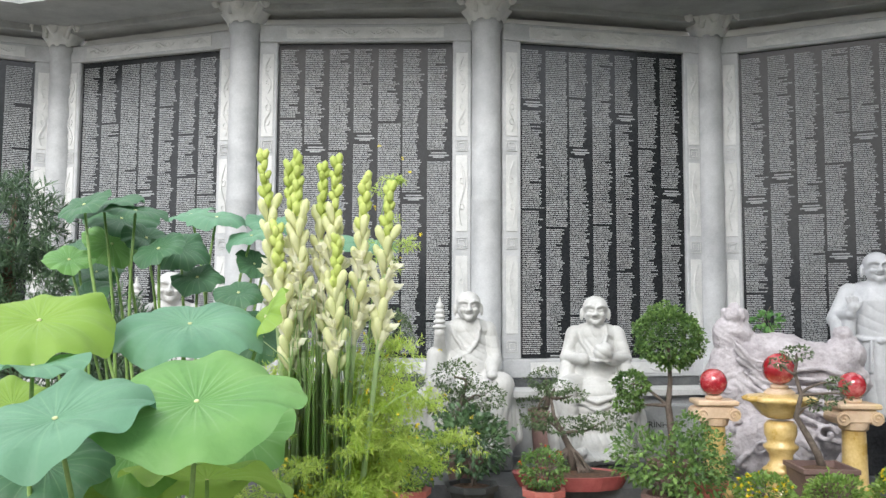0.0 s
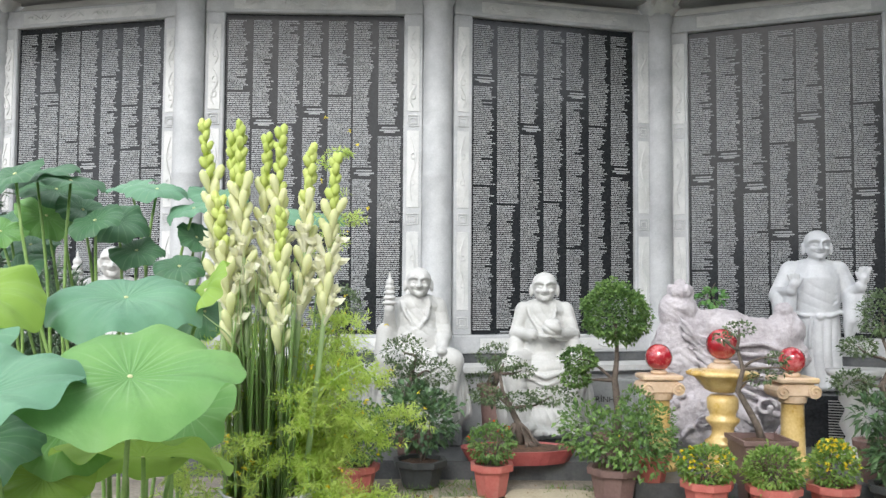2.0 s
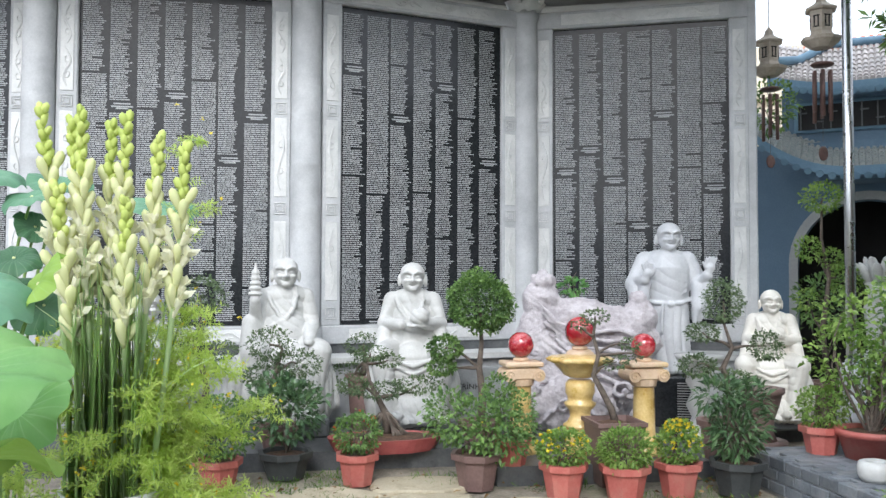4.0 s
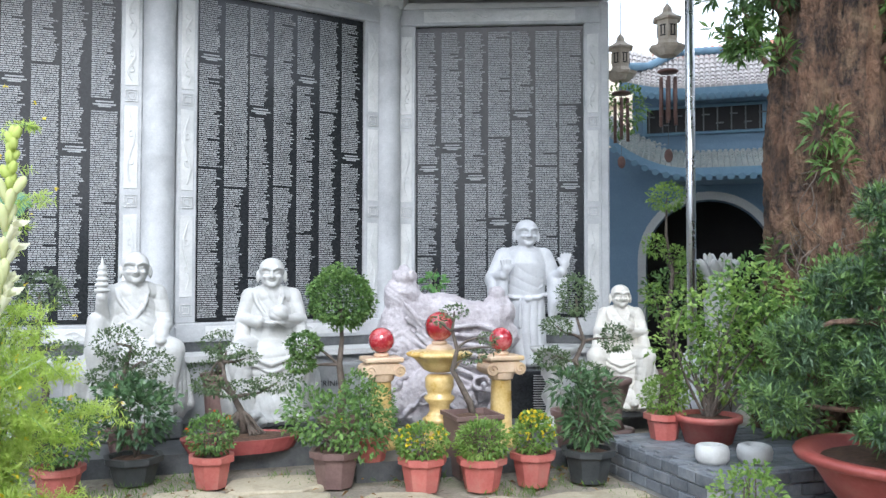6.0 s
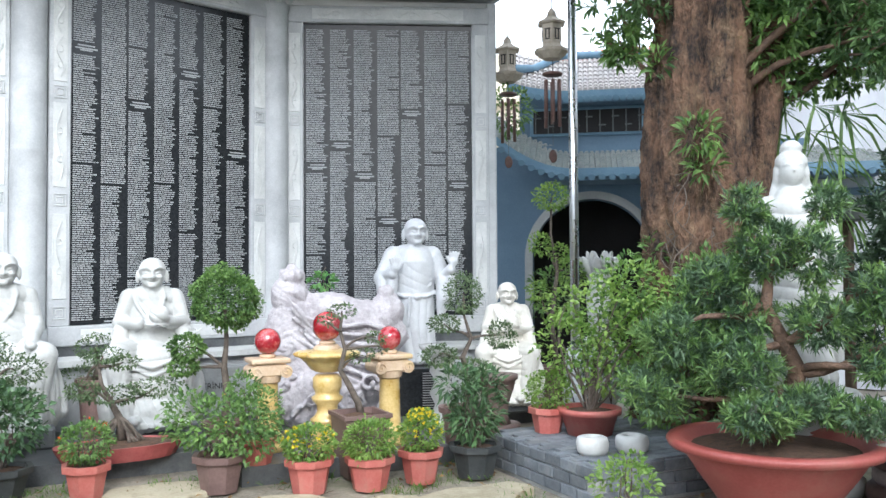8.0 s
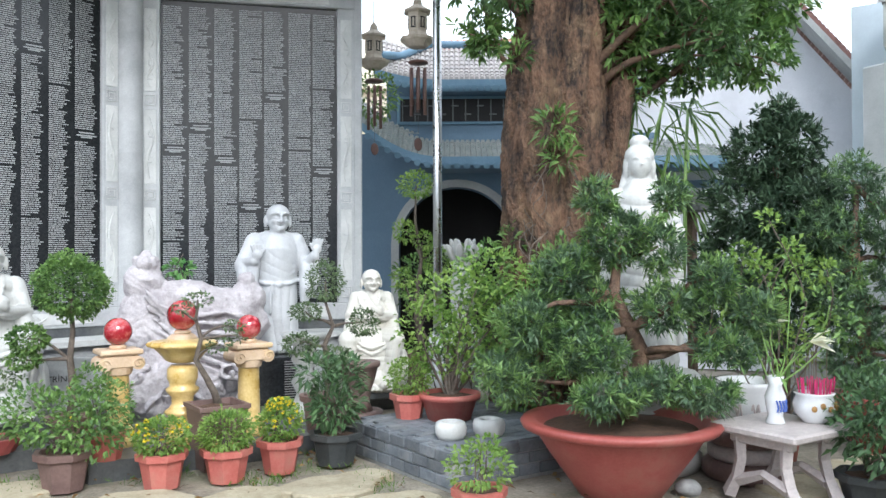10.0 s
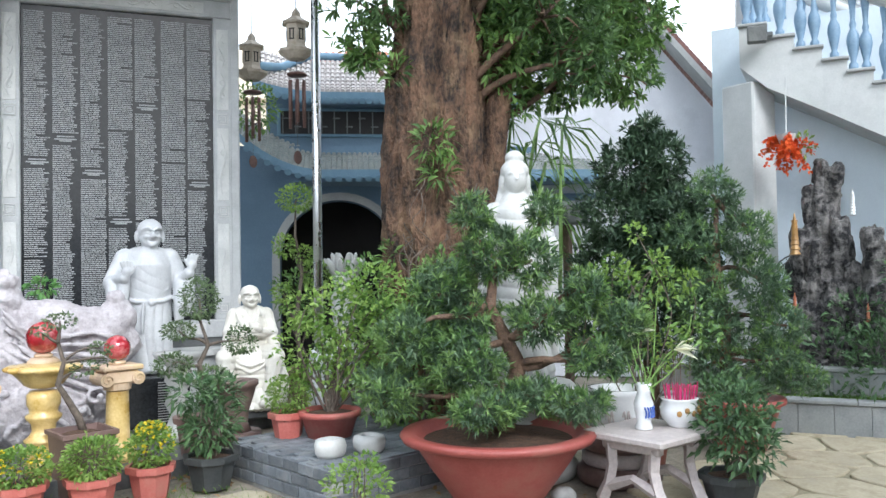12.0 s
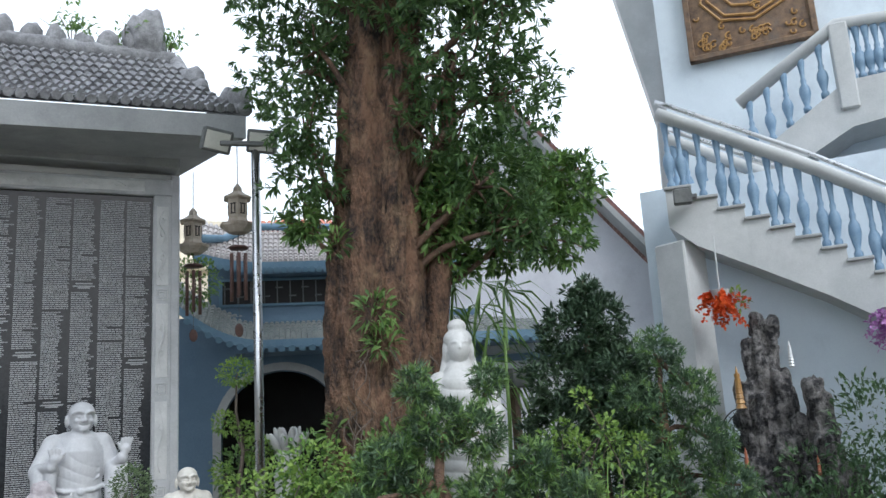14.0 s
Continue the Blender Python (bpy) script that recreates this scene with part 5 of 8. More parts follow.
bonsai(0.86, 6.78, 0.13, oval_tray(0.46, 0.24, 0.11), [(0.02, 0, 0.12), (0, 0, 0.3), (-0.06, 0, 0.42), (-0.13, -0.02, 0.56), (-0.15, 0, 0.7)], [((-0.12, 0, 0.78), (0.16, 0.12, 0.06)), ((0.02, 0, 0.72), (0.13, 0.1, 0.05)), ((-0.05, 0, 0.48), (0.24, 0.14, 0.07)), ((0.28, 0, 0.52), (0.2, 0.12, 0.07)), ((-0.26, 0, 0.52), (0.14, 0.1, 0.07))], "sparse old bonsai with bare roots in a red oval tray", density=11000, seed=1, r0=0.035, roots=16)
bonsai(1.65, 6.75, 0.13, round_pot(0.17, 0.22, BROWN_POT), [(0, 0, 0.2), (0.02, 0, 0.4), (-0.01, 0, 0.65), (0.01, 0, 0.85), (0, 0, 1.1)], [((0, 0, 1.2), (0.28, 0.27, 0.25)), ((-0.3, 0, 0.82), (0.14, 0.12, 0.1)), ((-0.33, 0, 0.66), (0.12, 0.1, 0.06))], "clipped ball-headed bonsai on a bare trunk", leaf=L_SHRUB, density=26000, size=(0.034, 0.02), seed=2, r0=0.04)
bonsai(2.5, 5.95, 0.0, square_pot(0.18, 0.47, BROWN_POT), [(0.02, 0, 0.42), (-0.02, 0, 0.55), (-0.09, 0, 0.68), (-0.16, 0, 0.8), (-0.12, 0, 0.95), (-0.16, 0, 1.1), (-0.14, 0, 1.2)], [((-0.14, 0, 1.24), (0.11, 0.09, 0.05)), ((-0.27, 0, 1.17), (0.06, 0.06, 0.03)), ((0.13, 0, 1.03), (0.08, 0.07, 0.04)), ((0.02, 0, 0.9), (0.1, 0.08, 0.05)), ((0.18, 0, 0.95), (0.05, 0.05, 0.04))], "thin crooked bonsai in a square brown pot", density=11000, seed=3, r0=0.03)
bonsai(3.42, 6.05, 0.13, round_pot(0.17, 0.3, BROWN_POT), [(0.05, 0, 0.28), (0.08, 0, 0.5), (0.02, 0, 0.7), (0.1, 0, 0.85), (0.03, 0, 1.05)], [((0.03, 0, 1.22), (0.16, 0.15, 0.17)), ((-0.15, 0, 0.98), (0.13, 0.12, 0.07)), ((-0.2, 0, 0.72), (0.15, 0.12, 0.09)), ((0.36, -0.05, 0.87), (0.13, 0.12, 0.12)), ((0.1, 0, 0.6), (0.16, 0.14, 0.08))], "cloud-pruned bonsai with rounded pads in a brown pot", density=15000, seed=4, r0=0.035)
bonsai(0.0, 6.95, 0.13, round_pot(0.16, 0.2, BROWN_POT), [(0, 0, 0.18), (-0.08, 0, 0.4), (-0.02, 0, 0.62), (0.03, 0, 0.82)], [((-0.08, 0, 0.85), (0.18, 0.16, 0.14)), ((0.15, 0, 0.68), (0.2, 0.15, 0.12)), ((-0.1, 0, 0.6), (0.2, 0.15, 0.1)), ((0.2, 0, 0.45), (0.15, 0.14, 0.1))], "branching bonsai before the pagoda-bearing statue", density=11000, seed=5)
bonsai(-0.62, 6.95, 0.13, round_pot(0.16, 0.2, BROWN_POT), [(0, 0, 0.18), (0.05, 0, 0.5), (-0.02, 0, 0.8), (0.0, 0, 1.1)], [((0.0, 0, 1.25), (0.2, 0.18, 0.16)), ((-0.12, 0, 0.95), (0.17, 0.15, 0.1)), ((0.14, 0, 0.8), (0.16, 0.14, 0.08))], "slender bonsai with a round top near the fern", density=11000, seed=6)
bonsai(0.75, 7.75, 0.13, round_pot(0.15, 0.5, BROWN_POT), [(0, 0, 0.5), (0.03, 0, 0.62), (0, 0, 0.72)], [((0, 0, 0.78), (0.18, 0.14, 0.1)), ((-0.14, 0, 0.5), (0.16, 0.1, 0.12)), ((0.1, 0, 0.66), (0.12, 0.1, 0.07))], "small trailing bonsai between two seated statues", density=9000, seed=7)
bonsai(5.25, 7.35, 0.13, round_pot(0.2, 0.4, BROWN_POT), [(0, 0, 0.4), (-0.06, 0, 0.9), (0.02, 0, 1.4), (-0.06, 0, 1.8), (-0.05, 0, 2.1)], [((-0.04, 0, 2.2), (0.19, 0.17, 0.14)), ((-0.2, 0, 1.7), (0.12, 0.1, 0.12)), ((0.05, 0, 1.6), (0.12, 0.1, 0.1)), ((0.2, 0, 1.4), (0.18, 0.14, 0.14)), ((-0.22, 0, 1.2), (0.1, 0.1, 0.1))], "tall slim bonsai with pads before the blue gate", leaf=L_LIME, density=8000, size=(0.045, 0.02), seed=8, r0=0.03)

# white turned stand and the pot stand beside the bonsai
g = Geo().lathe([(0.18, 0), (0.18, 0.06), (0.1, 0.12), (0.07, 0.2), (0.12, 0.3), (0.07, 0.42), (0.12, 0.5), (0.1, 0.62), (0.2, 0.7), (0.22, 0.74), (0.01, 0.74)], 24)
solo("stone_stand", g, MARBLE, pose(3.6, 6.75, 0.13), "white turned marble stand with a broad top", "stand", smooth=True)
t = thing("tall_planter", pose(3.84, 6.2, 0.2), "grey-brown tall clay planter on a saucer", "planter")
part("body", Geo().lathe([(0.13, 0.03), (0.1, 0.1), (0.11, 0.2), (0.15, 0.32), (0.17, 0.4), (0.19, 0.41), (0.19, 0.45), (0.15, 0.45), (0.01, 0.42)], 22), BROWN_POT, t, smooth=True)
part("saucer", Geo().lathe([(0.17, -0.07), (0.21, 0.0), (0.21, 0.03), (0.01, 0.03)], 22), BROWN_POT, t, smooth=True)


# ---- brick platform, stools ----
P0, P1 = (3.52, 4.38), (6.3, 7.0)
plat = thing("brick_platform", pose(0, 0, 0), "low slate-grey brick platform with pale mortar", "platform")
part("core", Geo().sheet([(P0[0] + 0.012, P0[1] + 0.012), (P1[0], P0[1] + 0.012), (P1[0], 5.95), (P0[0] + 0.012, 5.75)], -0.03, 0.245), MORTAR, plat)
brick_side = Geo().box((0, 0, 0), (0.09, 0.182, 0.076), ch=0.005).mesh("brick")
brick_front = Geo().box((0, 0, 0), (0.182, 0.09, 0.076), ch=0.005).mesh("brick")
cap = Geo().box((0, 0, 0), (0.19, 0.092, 0.02), ch=0.004).mesh("brick")
rng = random.Random(3)
for row in range(3):
    z = 0.045 + 0.084 * row
    for k in range(7):
        y = P0[1] + 0.1 + 0.192 * k + (0.09 if row % 2 else 0)
        if y < 5.75:
            part("brick", brick_side, BRICK, plat, m=pose(P0[0] + 0.04 + rng.uniform(-0.004, 0.004), y, z))
    for k in range(12):
        part("brick", brick_front, BRICK, plat, m=pose(P0[0] + 0.1 + 0.192 * k + (0.09 if row % 2 else 0), P0[1] + 0.04 + rng.uniform(-0.004, 0.004), z))
for j in range(14):
    for k in range(10):
        x, y = P0[0] + 0.1 + 0.196 * k + (0.09 if j % 2 else 0), P0[1] + 0.06 + 0.098 * j
        part("brick", cap, BRICK, plat, m=pose(x, y, 0.255 + rng.uniform(-0.002, 0.002)))
g = Geo().lathe([(0.09, 0), (0.11, 0.03), (0.115, 0.08), (0.105, 0.115), (0.08, 0.125), (0.05, 0.12), (0.045, 0.085), (0.01, 0.08)], 22, wave=lambda a, k: 1 + 0.03 * math.cos(6 * a))
st = solo("stone_stool", g, MARBLE, pose(3.74, 4.7, 0.264), "small round white stone stool on the platform edge", "stool", "white stone stools", smooth=True)
copy_thing(st, pose(4.02, 4.62, 0.264, 0, 0, 25))

# ---- big clay bowl with the trained tree ----
rng = np.random.default_rng(5)
t = thing("potted_podocarpus", pose(4.42, 3.74, -0.01), "large trained podocarpus in a wide red clay bowl", "potted tree")
part("bowl", Geo().lathe([(0.27, 0), (0.34, 0.1), (0.47, 0.28), (0.56, 0.42), (0.56, 0.43), (0.64, 0.44), (0.655, 0.47), (0.64, 0.49), (0.56, 0.49), (0.53, 0.44), (0.02, 0.36)], 48), BIG_POT, t, smooth=True)
part("soil", Geo().lathe([(0.53, 0.4), (0.5, 0.435), (0.3, 0.46), (0.01, 0.48)], 24), SOIL, t)
g = Geo()
main = [(0.05, 0.0, 0.42), (0.1, 0.02, 0.6), (0.18, 0.02, 0.75), (0.2, -0.02, 0.9), (0.1, 0.0, 1.08), (0.0, 0.05, 1.3), (0.02, 0.02, 1.6)]
g.tube(main, [0.085, 0.075, 0.065, 0.058, 0.05, 0.04, 0.025], 10)
PADS = [((-0.5, 0.5, 0.75), (0.3, 0.26, 0.22)), ((-0.42, 0.4, 1.12), (0.28, 0.28, 0.24)), ((-0.2, 0.3, 1.45), (0.26, 0.26, 0.24)), ((0.02, 0.05, 1.68), (0.26, 0.26, 0.24)), ((0.2, -0.16, 1.62), (0.2, 0.2, 0.22)), ((0.22, -0.2, 1.22), (0.27, 0.26, 0.2)), ((0.48, -0.5, 0.98), (0.3, 0.26, 0.15)), ((0.1, -0.2, 0.72), (0.32, 0.3, 0.14)), ((-0.2, 0.1, 0.95), (0.3, 0.3, 0.24)), ((-0.25, -0.15, 0.68), (0.32, 0.26, 0.15)), ((0.3, -0.45, 0.66), (0.26, 0.22, 0.12)), ((-0.05, 0.2, 1.25), (0.26, 0.26, 0.2)), ((0.42, -0.42, 1.4), (0.2, 0.2, 0.18)), ((0.28, -0.2, 1.95), (0.14, 0.14, 0.16)), ((0.62, -0.6, 1.2), (0.2, 0.2, 0.16)), ((-0.1, 0.1, 1.95), (0.16, 0.16, 0.16))]
PADS = [(c, tuple(0.81 * v for v in r)) for c, r in PADS]
for c, r in PADS:
    near = min(main[2:], key=lambda p: (Vector(p) - Vector(c)).length)
    twig = Geo()
    limb(twig, near, c, 0.03, 0.01, rng, 0.1, 7, 7)
    part("branch", twig, BARK, t, smooth=True)
part("trunk", g, BARK, t, "twisted brown trunk", smooth=True)
tagged(part("foliage", rosettes(Geo(), PADS, 2700, 14, 0.074, 0.0125, rng, 0.7), L_PINE, t), kind="stuff")
tagged(part("new_growth", rosettes(Geo(), [(c, tuple(1.05 * v for v in r)) for c, r in PADS], 1500, 15, 0.074, 0.012, rng, 0.9, 0.85), L_PINE_NEW, t), kind="stuff")

# second trained tree and the dark conical tree
t = thing("potted_podocarpus", pose(6.9, 3.3, 0.0), "bushy podocarpus in a red pot near the rockery", "potted tree")
part("pot", Geo().lathe([(0.2, 0), (0.28, 0.25), (0.33, 0.4), (0.37, 0.41), (0.37, 0.45), (0.31, 0.45), (0.3, 0.42), (0.01, 0.4)], 32), BIG_POT, t, smooth=True)
g = Geo()
main = [(0, 0, 0.38), (-0.1, 0.08, 0.8), (-0.02, 0.1, 1.1), (-0.12, 0.12, 1.5), (-0.12, 0.1, 2.1)]
g.tube(main, [0.07, 0.06, 0.05, 0.04, 0.015], 9)
PADS = [((-0.1, 0.15, 2.15), 0.24), ((0.02, -0.1, 1.8), 0.26), ((-0.3, 0.3, 1.75), 0.28), ((0.05, -0.2, 1.4), 0.28), ((-0.3, 0.25, 1.3), 0.3), ((0.15, -0.35, 1.05), (0.28, 0.28, 0.2)), ((-0.15, 0.1, 1.0), 0.26), ((0.12, -0.3, 0.78), (0.3, 0.28, 0.18)), ((-0.25, 0.15, 0.7), (0.25, 0.25, 0.18)), ((0.3, -0.45, 0.62), (0.25, 0.25, 0.15)), ((-0.1, -0.1, 0.58), (0.3, 0.3, 0.14))]
for c, r in PADS:
    twig = Geo()
    limb(twig, min(main[1:], key=lambda p: (Vector(p) - Vector(c)).length), c, 0.025, 0.01, rng, 0.1, 6, 6)
    part("branch", twig, BARK, t, smooth=True)
part("trunk", g, BARK, t, smooth=True)
PADS = [((0.85 * c[0], 0.85 * c[1], c[2]), tuple(0.84 * v for v in (r if isinstance(r, tuple) else (r, r, r)))) for c, r in PADS]
tagged(part("foliage", rosettes(Geo(), PADS, 2600, 13, 0.074, 0.0125, rng, 0.7), L_PINE, t), kind="stuff")
tagged(part("new_growth", rosettes(Geo(), [(c, tuple(1.04 * v for v in r)) for c, r in PADS], 900, 15, 0.06, 0.01, rng, 0.9, 0.85), L_PINE_NEW, t), kind="stuff")
t = thing("conical_tree", pose(6.74, 4.05, 0), "dark green conical garden tree", "tree")
part("trunk", Geo().tube([(0, 0, 0), (0.03, 0, 1), (0, 0.02, 2.2), (0, 0, 2.9)], [0.08, 0.07, 0.04, 0.01], 8), BARK, t, smooth=True)
PADS = [((0, 0, 2.72), 0.2), ((0.06, -0.1, 2.5), 0.28), ((-0.1, 0.1, 2.4), 0.32), ((-0.2, 0.2, 2.0), 0.34), ((0.12, -0.15, 2.0), 0.34), ((-0.22, 0.24, 1.55), 0.37), ((0.15, -0.2, 1.5), 0.38), ((-0.1, 0.0, 1.1), 0.45), ((-0.28, 0.28, 1.0), 0.35), ((0, -0.2, 1.8), 0.42)]
tagged(part("crown", rosettes(Geo(), PADS, 2300, 11, 0.08, 0.02, rng, 0.4), L_CONE, t), kind="stuff")
# thin young shrub with light leaf tufts behind the vase
t = thing("young_shrub", pose(5.78, 3.5, 0), "thin young shrub with light green leaf tufts in a clay pot", "potted plant")
part("pot", pot_geo(0.2, 0.3, 22), TERRA, t, smooth=True)
soil(0.2, 0.3, t)
tuft = Geo()
for k in range(15):
    a = 2.4 * k
    e = (0.42 * math.cos(a) * (0.4 + 0.6 * rng.random()), 0.42 * math.sin(a) * (0.4 + 0.6 * rng.random()), rng.uniform(0.9, 1.85))
    twig = Geo()
    line = limb(twig, (0.03 * math.cos(a), 0.03 * math.sin(a), 0.26), e, 0.009, 0.004, rng, 0.09, 8, 6)
    part("branch", twig, TWIG, t, smooth=True)
    clump_leaves(tuft, [(e, 0.075), (tuple(line[-3]), 0.055)], 7500, 0.06, 0.032, rng, up=0.5)
tagged(part("foliage", tuft, L_LIME, t), kind="stuff")
# dark bushes at the foot of the big tree
t = thing("garden_bush", pose(5.0, 5.1, 0.26), "dense dark green bush below the big tree", "bush")
part("stem", Geo().tube([(0, 0, 0), (0.02, 0, 0.4), (0, 0, 0.8)], [0.04, 0.03, 0.01], 7), TWIG, t)
tagged(part("foliage", clump_leaves(Geo(), [((-0.3, 0.2, 0.7), 0.4), ((0.1, -0.2, 0.9), 0.42), ((0.3, -0.4, 0.6), 0.4), ((0, 0, 0.4), 0.45), ((-0.4, 0.3, 1.15), 0.25), ((0.1, -0.1, 1.2), 0.25)], 4200, 0.085, 0.035, rng), L_SHRUB, t), kind="stuff")

# ---- the big tree ----
rng = np.random.default_rng(9)
tree = thing("big_tree", pose(5.46, 5.4, 0.2), "old broad-leaved tree with rough wet bark", "tree")
g = Geo()
pts = [(0.02, 0, 0), (0.0, 0, 0.7), (0.0, 0, 1.6), (-0.02, 0.02, 2.3), (0.0, -0.01, 3.2), (0.04, -0.05, 4.2), (0.1, -0.12, 5.4), (0.12, -0.17, 6.6), (0.1, -0.1, 8.0)]
rad = [0.56, 0.48, 0.45, 0.42, 0.38, 0.355, 0.31, 0.25, 0.1]
seg = 110
fine_pts, fine_rad = [], []
for k in range(len(pts) - 1):
    for j in range(24):
        fine_pts.append(Vector(pts[k]).lerp(Vector(pts[k + 1]), j / 24))
        fine_rad.append(rad[k] + (rad[k + 1] - rad[k]) * j / 24)
for k, (p, r) in enumerate(zip(fine_pts, fine_rad)):
    for j in range(seg):
        a = 2 * math.pi * j / seg
        lobe = 1 + 0.1 * math.cos(2 * a + 0.9) + 0.05 * math.cos(5 * a + p.z * 0.4)
        ridge = 0.17 * noise.fractal(Vector((math.cos(a) * 6, math.sin(a) * 6, p.z * 1.6)), 0.7, 2.2, 6)
        seam = 0.2 * math.exp(-(((a - 3.98 - 0.06 * math.sin(2 * p.z)) / 0.13) ** 2)) * min(max((p.z - 1.4) / 0.8, 0), 1)
        plate = 0.05 * max(noise.noise(Vector((math.cos(a) * 4, math.sin(a) * 4, p.z * 2.6))), 0)
        rr = r * (lobe + ridge + plate - seam)
        g.v.append((p.x + rr * math.cos(a), p.y + rr * math.sin(a), p.z))
for k in range(len(fine_pts) - 1):
    for j in range(seg):
        n2 = (j + 1) % seg
        g.f.append((k * seg + j, k * seg + n2, (k + 1) * seg + n2, (k + 1) * seg + j))
part("trunk", g, TREE_BARK, tree, "thick furrowed red-brown trunk", smooth=True)
g = Geo()
bough = Geo()
bough.tube([(0.3, -0.1, 0.4), (0.36, -0.16, 1.4), (0.42, -0.22, 2.2), (0.5, -0.32, 3.0), (0.54, -0.44, 4.0), (0.56, -0.56, 5.0)], [0.2, 0.17, 0.14, 0.12, 0.09, 0.06], 14)
part("branch", bough, TREE_BARK, tree, smooth=True)
CROWN = [((-0.62, 0.25, 4.2), 0.42), ((-0.6, 0.2, 3.7), 0.4), ((-0.5, 0.2, 5.0), 0.36), ((-0.2, -0.4, 5.6), 0.6), ((0.45, -0.75, 4.9), 0.75), ((0.85, -1.15, 4.5), 0.5), ((0.6, -0.95, 3.7), 0.6), ((0.35, -0.7, 4.2), 0.6), ((0.75, -1.1, 3.2), 0.4), ((0.3, -0.6, 5.8), 0.7), ((0.7, -1.05, 5.6), 0.6), ((0.1, 0.2, 6.8), 1.1), ((-0.8, 0.6, 6.3), 0.9), ((0.75, -0.8, 6.6), 0.8), ((0.5, 0.6, 5.9), 0.8), ((0.55, 0.2, 4.8), 0.6), ((-0.3, 0.7, 5.0), 0.7)]
HANGING = [((0.66, -0.32, 3.05), 0.34), ((1.14, -0.59, 3.25), 0.4), ((1.69, -0.84, 3.31), 0.42), ((0.44, -0.38, 3.36), 0.40), ((-0.62, 0.33, 3.34), 0.25), ((0.58, -0.39, 3.59), 0.45), ((1.29, -0.62, 3.72), 0.50), ((1.78, -0.97, 3.78), 0.40)]
# unseen upper crown, added above the view to shade the yard's right side
SHADE_CROWN = []
q = random.Random(52)
while len(SHADE_CROWN) < 15:
    a, d = q.uniform(0, 6.283), 4.6 * math.sqrt(q.random())
    x, y, r = d * math.cos(a) + 0.3, d * math.sin(a) - 1.4, q.uniform(0.75, 1.05)
    SHADE_CROWN.append(((x, y, max(7.0, 1.4 + 0.8 * math.hypot(x + 5.0, y + 5.4)) + r + q.uniform(-0.2, 0.9)), r))
# more unseen clumps, added where they block sun from the right-hand panel
for k in range(18):
    a, d = q.uniform(0, 6.283), 1.9 * math.sqrt(q.random())
    SHADE_CROWN.append(((-2.9 + d * math.cos(a), -3.2 + d * math.sin(a), 7.7 + q.uniform(0, 0.8)), 0.9))
for c, r in CROWN + HANGING + SHADE_CROWN[::3]:
    z = max(c[2] - 1.0, 2.6)
    base = min(fine_pts, key=lambda p: abs(p.z - z))
    g = Geo()
    e = limb(g, base, c, 0.05, 0.015, rng, 0.08, 8, 7)
    for k in range(7):
        limb(g, e[-2], np.array(c) + sphere_points(rng, 1)[0] * r * 0.8, 0.016, 0.005, rng, 0.1, 5, 5)
    part("branch", g, BARK, tree, smooth=True)
tagged(part("crown", rosettes(Geo(), CROWN, 560, 9, 0.1, 0.03, rng, -0.25, 0.25), L_TREE, tree, "airy crown of long drooping leaves"), kind="stuff")
tagged(part("upper_crown", rosettes(Geo(), SHADE_CROWN, 230, 8, 0.17, 0.055, rng, -0.2, 0.2), L_TREE, tree), kind="stuff")
tagged(part("hanging_foliage", rosettes(Geo(), HANGING, 1050, 9, 0.105, 0.033, rng, -0.3, 0.3), L_SHRUB, tree, "fresh green hanging leaf clusters"), kind="stuff")
g = clump_leaves(Geo(), [((-0.36, -0.34, 2.45), 0.15), ((-0.33, -0.38, 2.2), 0.12), ((-0.5, 0.02, 3.1), 0.12), ((-0.42, 0.1, 1.5), 0.12)], 5000, 0.12, 0.03, rng)
tagged(part("epiphyte", g, L_SHRUB, tree, "green epiphyte growing on the bark"), kind="stuff")
for k in range(26):
    g = Geo()
    a = rng.uniform(3.2, 5.0)
    p0 = Vector((0.52 * math.cos(a), 0.52 * math.sin(a), rng.uniform(1.5, 2.2)))
    limb(g, p0, p0 + Vector((rng.uniform(-0.1, 0.1), -0.06, -rng.uniform(0.2, 0.45))), 0.005, 0.003, rng, 0.2, 8, 5)
    part("aerial_root", g, TWIG, tree, "thin pale aerial root")
